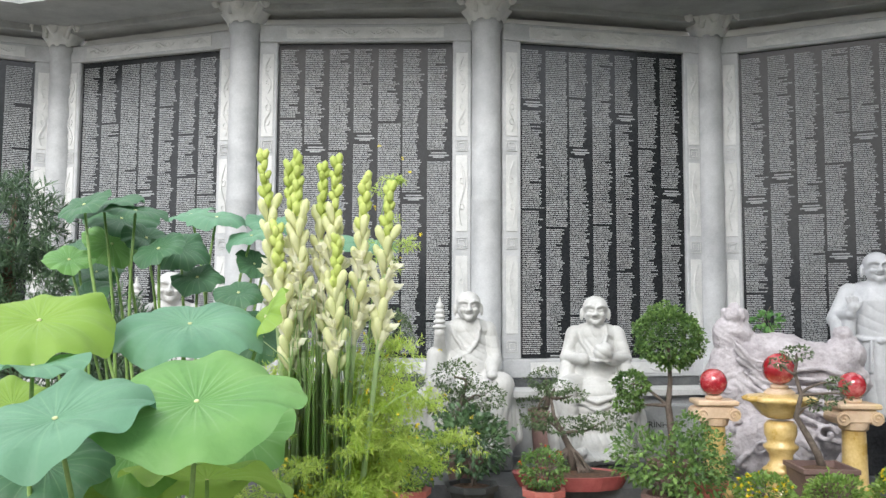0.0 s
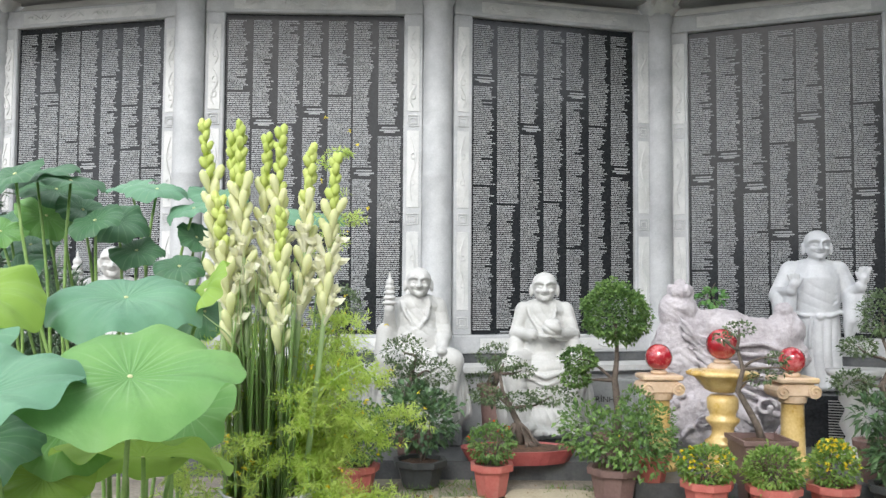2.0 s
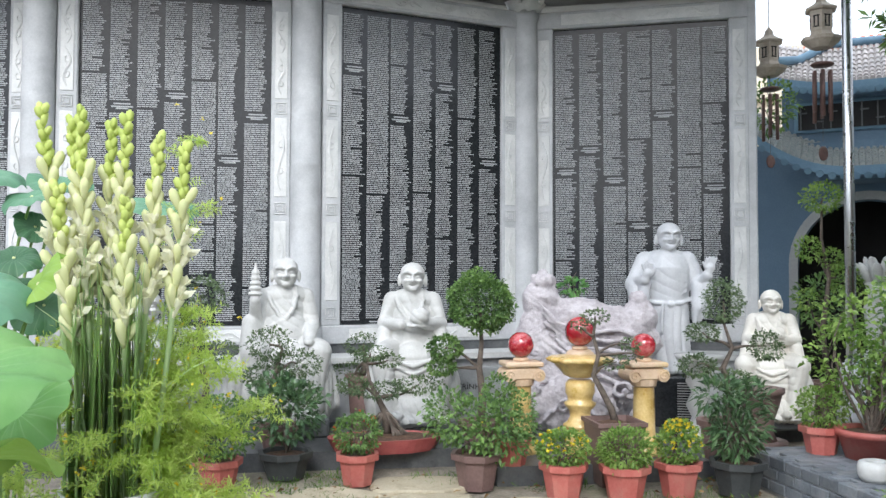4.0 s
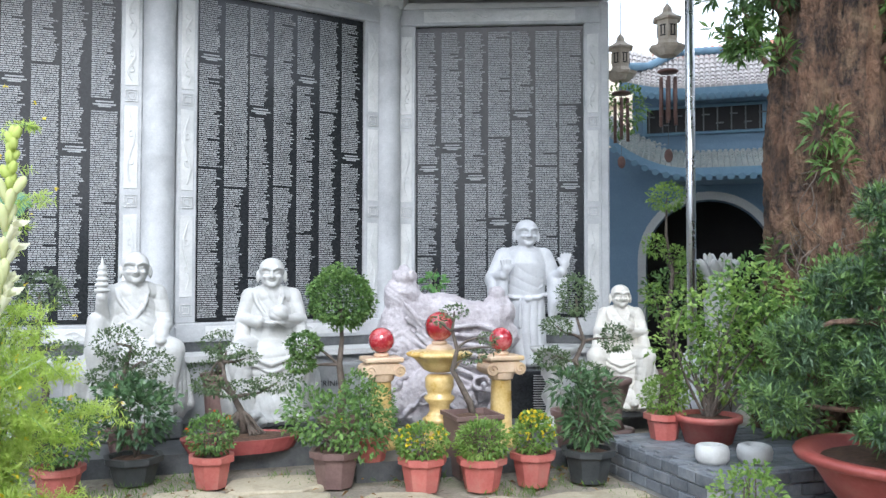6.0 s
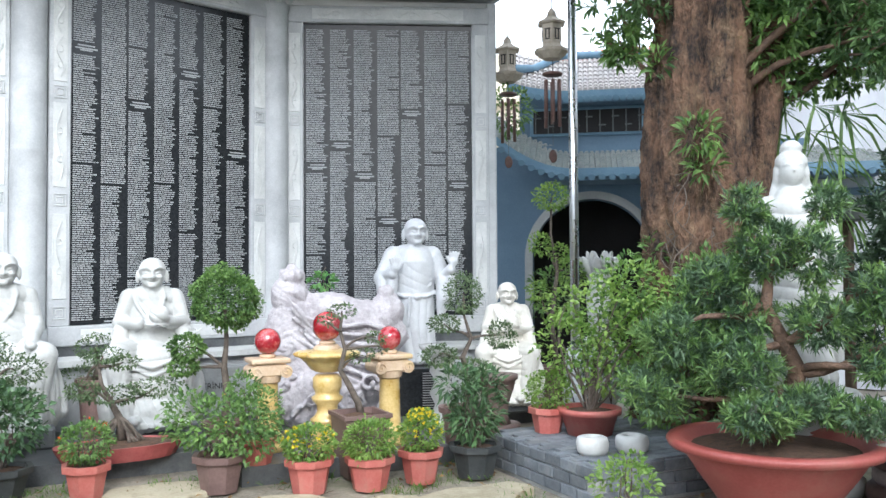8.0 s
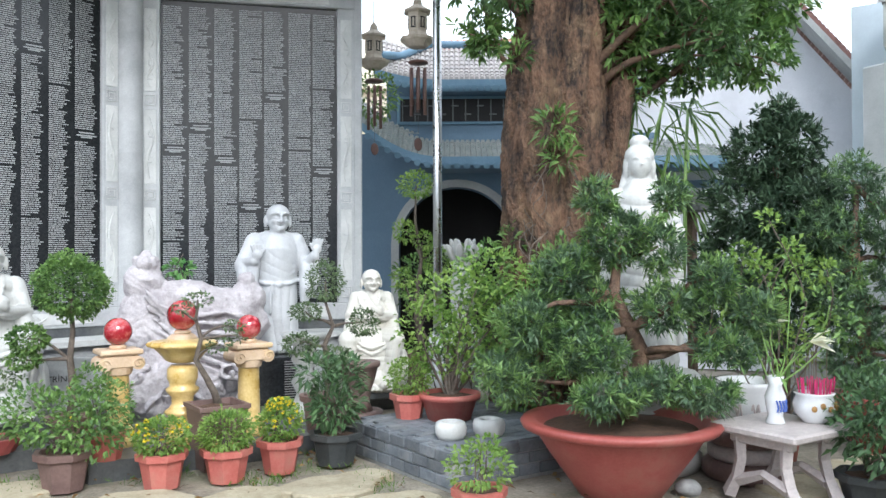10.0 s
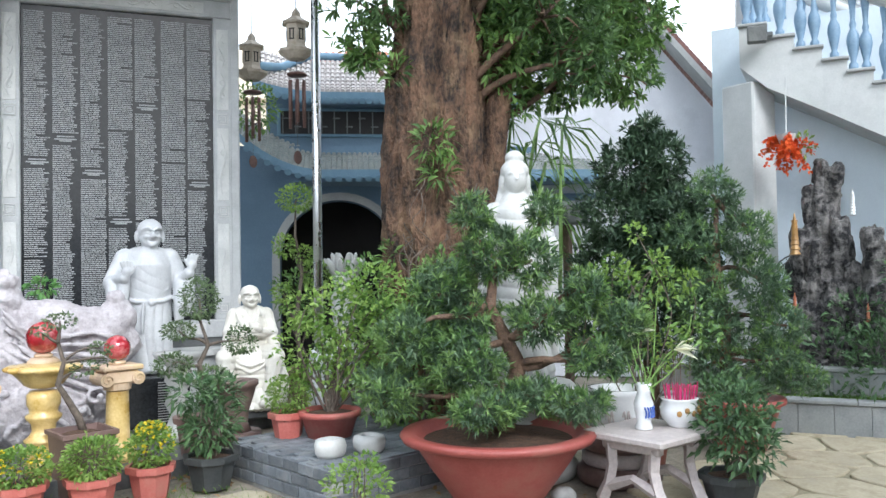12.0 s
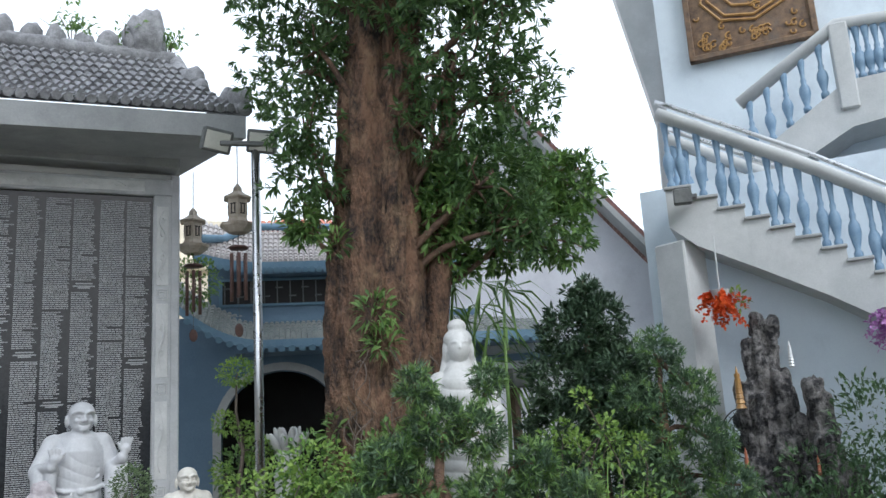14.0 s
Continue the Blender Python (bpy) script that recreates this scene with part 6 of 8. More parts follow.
NEAR_LEAVES = [
    ((-0.49, 1.76, 1.325), 0.222, (0.03, -0.38, 0.92), L_LOTUS),
    ((-0.72, 1.62, 1.305), 0.185, (-0.1, -0.34, 0.93), L_LOTUS_BLUE),
    ((-0.97, 2.01, 1.49), 0.18, (0.10, -0.45, 0.88), L_LOTUS_YELLOW),
    ((-0.68, 2.25, 1.48), 0.20, (0.05, -0.34, 0.93), L_LOTUS_BLUE),
    ((-0.50, 2.36, 1.50), 0.10, (-0.75, -0.35, 0.50), L_LOTUS_YELLOW),
    ((-0.91, 1.88, 1.39), 0.12, (0.00, -0.15, 0.98), L_LOTUS_BLUE),
    ((-0.92, 1.98, 1.15), 0.15, (0.10, -0.50, 0.85), L_LOTUS_DARK),
    ((-0.77, 2.11, 1.16), 0.14, (0.35, -0.45, 0.80), L_LOTUS),
    ((-0.55, 2.03, 1.11), 0.20, (0.00, 0.35, 0.90), L_LOTUS_YELLOW),
    ((-0.51, 2.25, 1.18), 0.14, (-0.30, -0.60, 0.70), L_LOTUS),
    ((-0.79, 2.05, 1.06), 0.12, (0.00, -0.60, 0.80), L_LOTUS_YELLOW),
    ((-1.14, 2.21, 1.26), 0.12, (0.20, -0.60, 0.80), L_LOTUS_YELLOW),
    ((-0.73, 2.39, 1.13), 0.19, (0.00, -0.50, 0.85), L_LOTUS),
]
FAR_LEAVES = [
    ((-1.25, 2.94, 1.89), 0.14, (-0.20, -0.30, 0.90), L_LOTUS_DARK),
    ((-1.27, 3.14, 1.87), 0.14, (0.40, -0.50, 0.80), L_LOTUS_DARK),
    ((-1.00, 3.04, 1.75), 0.11, (0.30, -0.60, 0.70), L_LOTUS_DARK),
    ((-0.94, 3.27, 1.89), 0.12, (0.10, -0.30, 0.95), L_LOTUS_BLUE),
    ((-0.78, 3.21, 1.81), 0.11, (-0.20, -0.35, 0.90), L_LOTUS_BLUE),
    ((-0.77, 3.22, 1.70), 0.08, (0.60, -0.50, 0.60), L_LOTUS_DARK),
    ((-0.94, 3.06, 1.64), 0.10, (0.10, -0.50, 0.85), L_LOTUS_DARK),
    ((-1.46, 3.17, 1.75), 0.10, (-0.30, -0.60, 0.70), L_LOTUS_DARK),
    ((-1.15, 3.09, 1.79), 0.09, (0.50, -0.50, 0.70), L_LOTUS_DARK),
    ((-0.74, 3.43, 1.88), 0.12, (0.20, -0.40, 0.90), L_LOTUS_BLUE),
    ((-0.40, 3.60, 1.81), 0.15, (0.10, -0.30, 0.95), L_LOTUS_BLUE),
    ((-1.43, 3.29, 1.67), 0.11, (0.00, -0.50, 0.80), L_LOTUS_DARK),
    ((-0.84, 3.09, 1.47), 0.13, (0.00, -0.50, 0.80), L_LOTUS_DARK),
]
HIGH_LEAVES = [
    ((-1.22, 2.73, 1.87), 0.10, (-0.30, -0.50, 0.80), L_LOTUS_DARK),
    ((-1.11, 2.89, 1.87), 0.11, (0.20, -0.20, 0.95), L_LOTUS_DARK),
    ((-1.00, 2.83, 1.73), 0.09, (-0.20, -0.60, 0.75), L_LOTUS_DARK),
    ((-1.39, 2.98, 1.70), 0.09, (0.20, -0.50, 0.80), L_LOTUS),
    ((-0.74, 2.91, 1.58), 0.09, (0.10, -0.50, 0.80), L_LOTUS_DARK),
    ((-1.10, 3.43, 1.92), 0.10, (-0.20, -0.30, 0.90), L_LOTUS_BLUE),
    ((-1.30, 3.13, 1.77), 0.11, (0.50, -0.60, 0.60), L_LOTUS),
    ((-1.36, 3.05, 1.57), 0.11, (-0.30, -0.60, 0.70), L_LOTUS_DARK),
    ((-0.70, 3.10, 1.42), 0.12, (0.30, -0.60, 0.70), L_LOTUS_DARK),
    ((-1.48, 3.00, 1.45), 0.12, (-0.10, -0.60, 0.80), L_LOTUS),
]

# ---- lotus, tall cream flower spikes and feathery fern in the foreground ----


def lotus_leaf(centre, r, normal, ma, seed, parent, foot):
    """A round, shallow, rippled blade on a stalk, built about its own middle."""
    rng = random.Random(seed)
    n = Vector(normal).normalized()
    place = Matrix.Translation(centre) @ n.to_track_quat("Z", "Y").to_matrix().to_4x4()
    ph = [rng.uniform(0, 6.28) for _ in range(5)]
    amp = rng.uniform(0.075, 0.125)
    droop = rng.uniform(0.2, 0.38)

    def at(q, a):
        edge = 1 + 0.03 * math.sin(2 * a + ph[0]) + 0.022 * math.sin(5 * a + ph[1]) + 0.012 * math.sin(11 * a + ph[4])
        roll = amp * q**3 * (math.sin(3 * a + ph[2]) + 0.6 * math.sin(7 * a + ph[3]) + 0.3 * math.sin(13 * a + ph[0]))
        rib = 0.016 * min(1, 4 * q) * max(0, 1 - 1.25 * q) * max(0, math.cos(21 * a)) ** 4
        z = r * (0.2 * q**1.3 - droop * q**4 + roll + rib)
        return Vector((r * q * edge * math.cos(a), r * q * edge * math.sin(a), z))

    g = Geo()
    rings, seg = 12, 168
    g.v.append(tuple(at(0, 0)))
    for k in range(1, rings + 1):
        for j in range(seg):
            g.v.append(tuple(at(k / rings, 2 * math.pi * j / seg)))
    for j in range(seg):
        n2 = (j + 1) % seg
        g.f.append((0, 1 + j, 1 + n2))
        for k in range(rings - 1):
            a, b = 1 + k * seg, 1 + (k + 1) * seg
            g.f.append((a + j, b + j, b + n2, a + n2))
    leaf = part("leaf", g, ma, parent, smooth=True, m=place)
    g = Geo()
    g.ball((0, 0, 0.002), (0.006, 0.006, 0.003), 12, 8, 0.2, 90)
    part("leaf_centre", g, L_BUD, leaf, "pale leaf centre")
    g = Geo()
    limb(g, foot, Vector(centre) - n * 0.003, 0.008, 0.005, np.random.default_rng(seed), 0.03, 9, 8)
    part("stalk", g, STEM, parent, smooth=True)


for rows, tub, label in ((NEAR_LEAVES, (-0.72, 2.15), "broad green lotus leaves on long stalks in a tub"), (FAR_LEAVES + HIGH_LEAVES, (-1.0, 3.3), "dark overlapping lotus leaves on tall stalks in a tub")):
    unit = thing("lotus_plant", pose(0, 0, 0), label, "lotus", "lotus plants")
    part("tub", Geo().lathe([(0.36, 0), (0.46, 0.25), (0.5, 0.45), (0.53, 0.46), (0.53, 0.5), (0.47, 0.5), (0.45, 0.44), (0.01, 0.43)], 32, (*tub, 0)), BLACK_POT, unit, smooth=True)
    for k, (c, r, nrm, ma) in enumerate(rows):
        foot = (tub[0] + 0.6 * (c[0] - tub[0]), tub[1] + 0.6 * (c[1] - tub[1]), 0.43)
        lotus_leaf(c, r, nrm, ma, 31 + k, unit, foot)

rng = np.random.default_rng(21)
unit = thing("tuberose_vase", pose(-0.42, 2.92, 0), "tall bunch of cream tuberose spikes in a white jar", "flowers")
part("jar", Geo().lathe([(0.12, 0), (0.17, 0.2), (0.17, 0.55), (0.13, 0.7), (0.15, 0.82), (0.17, 0.83), (0.15, 0.8), (0.01, 0.7)], 28), PORCELAIN, unit, smooth=True)
blades = Geo()
TIPS = [(-0.255, 0.02, 2.12), (-0.145, 0.03, 2.075), (-0.1, -0.03, 2.1), (-0.03, 0.05, 2.07), (0.01, 0.0, 2.085), (0.11, 0.0, 2.025), (0.205, 0.02, 2.0), (-0.17, -0.05, 1.84), (0.05, -0.04, 1.8)]
# a plump closed bud, a small tight tip bud and an opened six-petalled flower, each leaning out along +x
bud_mesh = Geo().tube([(0, 0, 0), (0.008, 0, 0.02), (0.02, 0, 0.05), (0.026, 0, 0.068), (0.028, 0, 0.076)], [0.005, 0.009, 0.0145, 0.011, 0.002], 9).mesh("bud", True)
tip_mesh = Geo().tube([(0, 0, 0), (0.008, 0, 0.016), (0.014, 0, 0.034), (0.015, 0, 0.042)], [0.006, 0.013, 0.011, 0.002], 8).mesh("tip_bud", True)
g = Geo().tube([(0, 0, 0), (0.01, 0, 0.025), (0.024, 0, 0.055)], [0.005, 0.007, 0.013], 9)
way = Vector((0.45, 0, 1)).normalized()
dirs = [np.array(way * 0.95 + (Matrix.Rotation(1.047 * i, 3, way) @ way.orthogonal().normalized()) * 0.45) for i in range(6)]
g.leaves(np.repeat([np.array((0.022, 0, 0.05))], 6, 0), np.array(dirs), 0.05, 0.026, 0.3, 0.2, rng)
flower_mesh = g.mesh("open_flower")
for k, tip in enumerate(TIPS):
    tip = Vector(tip) - Vector((0, 0, 0.05))
    foot = Vector((tip.x * 0.5, tip.y * 0.5, 0.7))
    line = [foot.lerp(tip, q) + Vector((0.015 * math.sin(3 * q + k), 0.01 * math.cos(2 * q + k), 0)) for q in np.linspace(0, 1, 9)]
    spike = part("flower_spike", Geo().tube(line, [0.011, 0.011, 0.01, 0.01, 0.009, 0.008, 0.007, 0.006, 0.004], 7), L_BLADE, unit, smooth=True)
    for j in range(36):
        q = j / 35
        p = along(line, 1 - 0.46 * (1 - q) ** 1.15)
        m = Matrix.Translation(p) @ Matrix.Rotation(j * 2.4 + k, 4, "Z") @ Matrix.Rotation(rng.uniform(-0.15, 0.2), 4, "Y") @ Matrix.Scale(rng.uniform(0.9, 1.2) * (0.97 + 0.18 * (1 - q)), 4)
        if q > 0.62:
            part("tip_bud", tip_mesh, L_TIP, spike, m=m)
        elif q < 0.4 and rng.random() < 0.45:
            part("open_flower", flower_mesh, L_PETAL, spike, m=m)
        else:
            part("bud", bud_mesh, L_BUD, spike, m=m)
for k in range(80):
    a, l = rng.uniform(0, 6.28), rng.uniform(0.55, 1.0)
    foot = Vector((rng.uniform(-0.14, 0.08), rng.uniform(-0.09, 0.09), 0.72))
    lean = Vector((math.cos(a), math.sin(a), 0)) * rng.uniform(0.01, 0.1)
    if k % 9 == 0:
        lean *= 4.5
    pts = [foot + lean * (q**2.2) * 1.0 + Vector((0, 0, l * (q - 0.35 * lean.length * q**3))) for q in np.linspace(0, 1, 8)]
    blades.tube(pts, [0.02, 0.024, 0.025, 0.023, 0.02, 0.015, 0.009, 0.001], 4, 0.16)
tagged(part("grassy_leaves", blades, L_BLADE, unit), kind="stuff")


def plume(geo, line, length, n, rng):
    """A feathery frond: fine side sprays along a bent line."""
    pts = [Vector(p) for p in line]
    for k in range(n):
        q = rng.uniform(0.12, 1.0) * (len(pts) - 1)
        i = min(int(q), len(pts) - 2)
        p = pts[i].lerp(pts[i + 1], q - i)
        d = sphere_points(rng, 1)[0]
        d[2] = d[2] * 0.4 + 0.1
        l = length * (1.1 - 0.7 * q / (len(pts) - 1))
        m = 9
        along = np.array(p) + d * np.linspace(0.1, 1, m)[:, None] * l
        geo.leaves(np.repeat(along, 3, 0), sphere_points(rng, 3 * m) + d * 0.8, 0.03, 0.0045, 0.1, 0.1, rng)


unit = thing("asparagus_fern", pose(-0.38, 3.3, 0), "feathery yellow-green asparagus fern with tiny yellow flowers", "fern")
part("tub", Geo().lathe([(0.2, 0), (0.27, 0.35), (0.3, 0.36), (0.3, 0.4), (0.25, 0.4), (0.01, 0.36)], 26), TERRA, unit, smooth=True)
fern, dots = Geo(), Geo()
FRONDS = [(-0.3, -0.75, 0.5, 0.5), (-0.1, -0.78, 0.6, 0.5), (-0.45, -0.7, 0.35, 0.6), (0.1, -0.6, 0.7, 0.5), (-0.22, -0.2, 0.85, 0.5), (0.0, -0.35, 0.65, 0.5), (0.25, -0.3, 0.5, 0.6), (0.4, -0.1, 0.5, 0.6), (-0.3, -0.35, 0.5, 0.4), (0.1, 0.0, 1.35, 0.3), (0.05, 0.05, 1.65, 0.15), (0.2, 0.1, 0.95, 0.4), (0.5, 0.05, 0.6, 0.5), (-0.15, -0.4, 0.35, 0.6), (0.15, -0.45, 0.3, 0.5), (-0.3, -0.15, 1.0, 0.3), (0.35, 0.0, 0.8, 0.4), (0.3, -0.4, 0.65, 0.5), (0.0, -0.15, 0.75, 0.4), (-0.2, 0.0, 0.7, 0.5), (0.45, -0.25, 0.3, 0.5), (0.05, -0.4, 0.8, 0.5), (0.3, -0.5, 0.25, 0.6), (-0.05, -0.5, 0.25, 0.6)]
FRONDS += [(rng.uniform(-0.3, 0.3), rng.uniform(-0.8, -0.45), rng.uniform(0.2, 0.5), 0.6) for k in range(9)]
FRONDS += [(rng.uniform(-0.4, 0.35), rng.uniform(-0.65, 0.1), rng.uniform(0.5, 1.05), rng.uniform(0.3, 0.6)) for k in range(18)]
for k, (x, y, z, bend) in enumerate(FRONDS):
    x, z = (x * 0.95, z * 0.95) if z < 1.2 else (x + 0.1, z)
    line = [Vector((x * q ** (1 + bend), y * q ** (1 + bend), 0.38 + (z + bend * 0.25) * math.sin(q * (1.57 + bend * 0.7)) * (1.0 if bend < 0.35 else 0.92))) for q in np.linspace(0, 1, 9)]
    part("frond_stem", Geo().tube(line, [0.004 - 0.0003 * j for j in range(9)], 5), STEM, unit)
    plume(fern, line, 0.2 if z < 1.2 else 0.13, 56 if z < 1.2 else 30, rng)
    for j in range(5):
        p = line[rng.integers(3, 9)] + Vector(rng.normal(size=3)) * 0.06
        dots.leaves(np.repeat([np.array(p)], 4, 0), sphere_points(rng, 4), 0.012, 0.01, 0.2, 0, rng)
tagged(part("fronds", fern, L_FERN, unit, "feathery yellow-green fronds"), kind="stuff")
tagged(part("tiny_flowers", dots, F_YELLOW, unit), kind="stuff")

t = thing("garden_conifer", pose(-2.3, 4.2, 0), "dark needle-leaved garden tree beside the lotus", "tree")
part("trunk", Geo().tube([(0, 0, 0), (0.05, 0, 0.9), (-0.02, 0, 1.7), (0, 0, 2.1)], [0.06, 0.05, 0.03, 0.01], 8), BARK, t, smooth=True)
tagged(part("foliage", rosettes(Geo(), [((-0.05, 0, 1.95), 0.32), ((0.1, -0.1, 1.65), 0.28), ((-0.3, -0.1, 1.5), 0.4), ((0.4, -0.1, 1.35), (0.25, 0.25, 0.18)), ((0.65, -0.05, 1.2), (0.25, 0.2, 0.16)), ((0.15, -0.2, 1.15), 0.3), ((-0.2, -0.2, 1.0), 0.35), ((0.6, 0, 0.9), 0.3), ((0.66, -0.3, 1.36), 0.25)], 2600, 13, 0.08, 0.009, rng, 0.5), L_PINE, t), kind="stuff")

# ---- stepping stones, grass, paving ----


def slab(name, x, y, r, h, seed, ma=FLAG):
    q = random.Random(seed)
    n = 26
    edge = [1 + 0.3 * noise.noise(Vector((2 * math.cos(6.283 * k / n), 2 * math.sin(6.283 * k / n), seed * 3.7))) + 0.04 * q.uniform(-1, 1) for k in range(n)]
    out = [(r * edge[k] * math.cos(2 * math.pi * k / n), 0.7 * r * edge[k] * math.sin(2 * math.pi * k / n)) for k in range(n)]
    g = Geo()
    v = [(a, b, -0.06) for a, b in out] + [(a, b, h - 0.012) for a, b in out] + [(a * 0.95, b * 0.95, h) for a, b in out]
    g.add(v, [tuple(range(2 * n, 3 * n))] + [(k, (k + 1) % n, n + (k + 1) % n, n + k) for k in range(2 * n)if k < n] + [(n + k, n + (k + 1) % n, 2 * n + (k + 1) % n, 2 * n + k) for k in range(n)])
    return solo(name, g, ma, pose(x, y, 0, 0, 0, q.uniform(-20, 20)), "flat irregular sandy stepping stone", "stepping stone", "stepping stones")


for k, (x, y, r) in enumerate(((-0.15, 5.85, 0.3), (0.4, 5.85, 0.33), (1.05, 6.05, 0.36), (1.0, 5.5, 0.35), (0.2, 5.3, 0.35), (1.75, 5.3, 0.35), (2.3, 5.0, 0.3), (2.9, 4.9, 0.36), (3.1, 4.4, 0.3), (2.6, 4.4, 0.35), (3.2, 5.0, 0.22), (3.3, 4.0, 0.3), (2.8, 3.8, 0.4))):
    slab("stepping_stone", x, y, r, 0.015 + 0.006 * (k % 4), k)
solo("paving_bed", Geo().sheet([(5.3, -0.3), (10.9, -0.3), (10.9, 3.3), (5.3, 3.3)], -0.08, -0.001), SAND, pose(0, 0, 0), "sandy mossy bed between the paving stones", "pavement", kind="structure")
# close-laid crazy paving towards the stair: cells round jittered seeds, with narrow joints
lay = random.Random(12)
seeds = {(i, j): Vector((5.6 + 0.62 * i + 0.3 * (j % 2) + lay.uniform(-0.16, 0.16), 0.1 + 0.5 * j + lay.uniform(-0.13, 0.13))) for i in range(-1, 9) for j in range(-1, 8)}
for (i, j), c in seeds.items():
    if not (0 <= i <= 7 and 0 <= j <= 6):
        continue
    cell = [c + Vector(v) for v in ((-0.6, -0.6), (0.6, -0.6), (0.6, 0.6), (-0.6, 0.6))]
    for o in seeds.values():
        if o is c or (o - c).length > 1.4:
            continue
        d, mid = (o - c).normalized(), (o + c) / 2
        cut = []
        for k, v in enumerate(cell):
            w = cell[(k + 1) % len(cell)]
            dv, dw = (v - mid).dot(d) + 0.016, (w - mid).dot(d) + 0.016
            if dv <= 0:
                cut.append(v)
            if dv * dw < 0:
                cut.append(v.lerp(w, dv / (dv - dw)))
        cell = cut
    ring = []
    for k, v in enumerate(cell):  # worn corners
        u, w = cell[k - 1], cell[(k + 1) % len(cell)]
        ring += [v.lerp(u, 0.22) - c, v.lerp(u, 0.07).lerp(w, 0.07) - c, v.lerp(w, 0.22) - c]
    n = len(ring)
    g = Geo()
    v = [(p.x, p.y, -0.06) for p in ring] + [(p.x, p.y, 0.004) for p in ring] + [(p.x * 0.97, p.y * 0.97, 0.012) for p in ring]
    g.add(v, [tuple(range(2 * n, 3 * n))] + [(k, (k + 1) % n, n + (k + 1) % n, n + k) for k in range(n)] + [(n + k, n + (k + 1) % n, 2 * n + (k + 1) % n, 2 * n + k) for k in range(n)])
    solo("paving_stone", g, FLAG, pose(c.x, c.y, lay.uniform(0, 0.006), lay.uniform(-0.5, 0.5), lay.uniform(-0.5, 0.5)), "flat worn sandy paving stone with mossy joints", "paving stone", "paving stones")
g = Geo()
for k in range(7000):
    x, y = rng.uniform(-1, 3.4), rng.uniform(4.6, 6.6)
    if noise.noise(Vector((x * 1.7, y * 1.7, 3))) < 0.08:
        continue
    g.leaves([(x, y, -0.02)], [rng.normal(size=3) * 0.5 + np.array([0, 0, 1])], 0.09, 0.006, 0.1, 0.2, rng)
tagged(solo("grass", g, L_GRASS, pose(0, 0, 0), "sparse grass tufts between stepping stones", "grass"), kind="stuff")
for x, y, s in ((1.42, 5.95, 0.07), (3.55, 3.95, 0.08), (4.75, 3.45, 0.1), (3.3, 5.75, 0.06)):
    solo("loose_stone", Geo().ball((0, 0, s * 0.4), (s, s * 0.8, s * 0.6), 12, 8, 0.3, 6), MORTAR, pose(x, y, -0.01), "small pale loose stone on the ground", "stone", "loose stones", smooth=True)

g = Geo()
drop = np.random.default_rng(31)
n = 420
at = np.stack([drop.uniform(-0.5, 5.0, n), drop.uniform(3.2, 6.4, n), np.full(n, 0.022)], 1)
keep = ~((at[:, 0] > 3.45) & (at[:, 1] > 4.3))
way = drop.normal(size=(n, 3)) * np.array([1, 1, 0.12])
g.leaves(at[keep], way[keep], 0.07, 0.028, 0.2, 0.2, drop)
tagged(solo("fallen_leaves", g, DRY_LEAF, pose(0, 0, 0), "scattered dry brown leaves on the ground", "leaves"), kind="stuff")

# ---- flagpole with floodlights, hanging lanterns and chimes ----
t = thing("flagpole", pose(5.03, 6.7, -0.05), "polished stainless steel pole with two floodlights", "pole")
part("pole", Geo().tube([(0, 0, 0), (0, 0, 2.4), (0.0, 0, 4.72)], 0.045, 18), STEEL, t, smooth=True)
part("crossbar", Geo().box((-0.12, 0, 4.62), (0.5, 0.05, 0.05), radians(-33), 0.008), LAMP_BODY, t)
for dx, dy, a in ((-0.34, 0.18, -18), (0.04, -0.06, -42)):
    lamp = part("floodlight", Geo().box((0, 0, 0), (0.3, 0.1, 0.24), ch=0.015), LAMP_BODY, t, m=pose(dx, dy, 4.66, 22, 8, a))
    part("glass", Geo().box((0, -0.055, 0), (0.24, 0.012, 0.18), ch=0.003), LAMP_GLASS, lamp, "pale lamp glass")


def hanging_lantern(x, y, top, s):
    t = thing("hanging_lantern", pose(x, y, top), "sandy ceramic hanging lantern with pierced sides", "lantern", "hanging lanterns")
    part("cord", Geo().tube([(0, 0, 0.0), (0, 0, 0.5)], 0.006, 6), LAMP_BODY, t)
    part("cap", Geo().lathe([(0.16 * s, -0.14 * s), (0.17 * s, -0.12 * s), (0.1 * s, -0.08 * s), (0.06 * s, -0.05 * s), (0.05 * s, 0), (0.01, 0.05 * s)], 6), LANTERN, t)
    body = part("body", Geo().lathe([(0.12 * s, -0.42 * s), (0.13 * s, -0.4 * s), (0.11 * s, -0.36 * s), (0.12 * s, -0.14 * s)], 6), LANTERN, t)
    # dark raised bars stand in for the shade inside the piercings
    g = Geo()
    for k in range(6):
        a = math.pi / 6 + k * math.pi / 3
        m = Matrix.Rotation(a + math.pi / 2, 3, "Z")
        c = Vector((math.cos(a), math.sin(a), 0)) * 0.103 * s
        for dx, dz, w, h in ((0, -0.2, 0.07, 0.012), (-0.02, -0.25, 0.012, 0.1), (0.02, -0.25, 0.012, 0.1), (0, -0.31, 0.06, 0.012)):
            g.box(c + m @ Vector((dx * s, 0, 0)) + Vector((0, 0, dz * s)), (w * s, 0.006, h * s), m=m)
    part("pierced_pattern", g, DARK, body, "dark bars coloured like the shade inside pierced openings")
    part("tray", Geo().lathe([(0.1 * s, -0.52 * s), (0.19 * s, -0.45 * s), (0.2 * s, -0.42 * s), (0.1 * s, -0.42 * s)], 8), LANTERN, t)


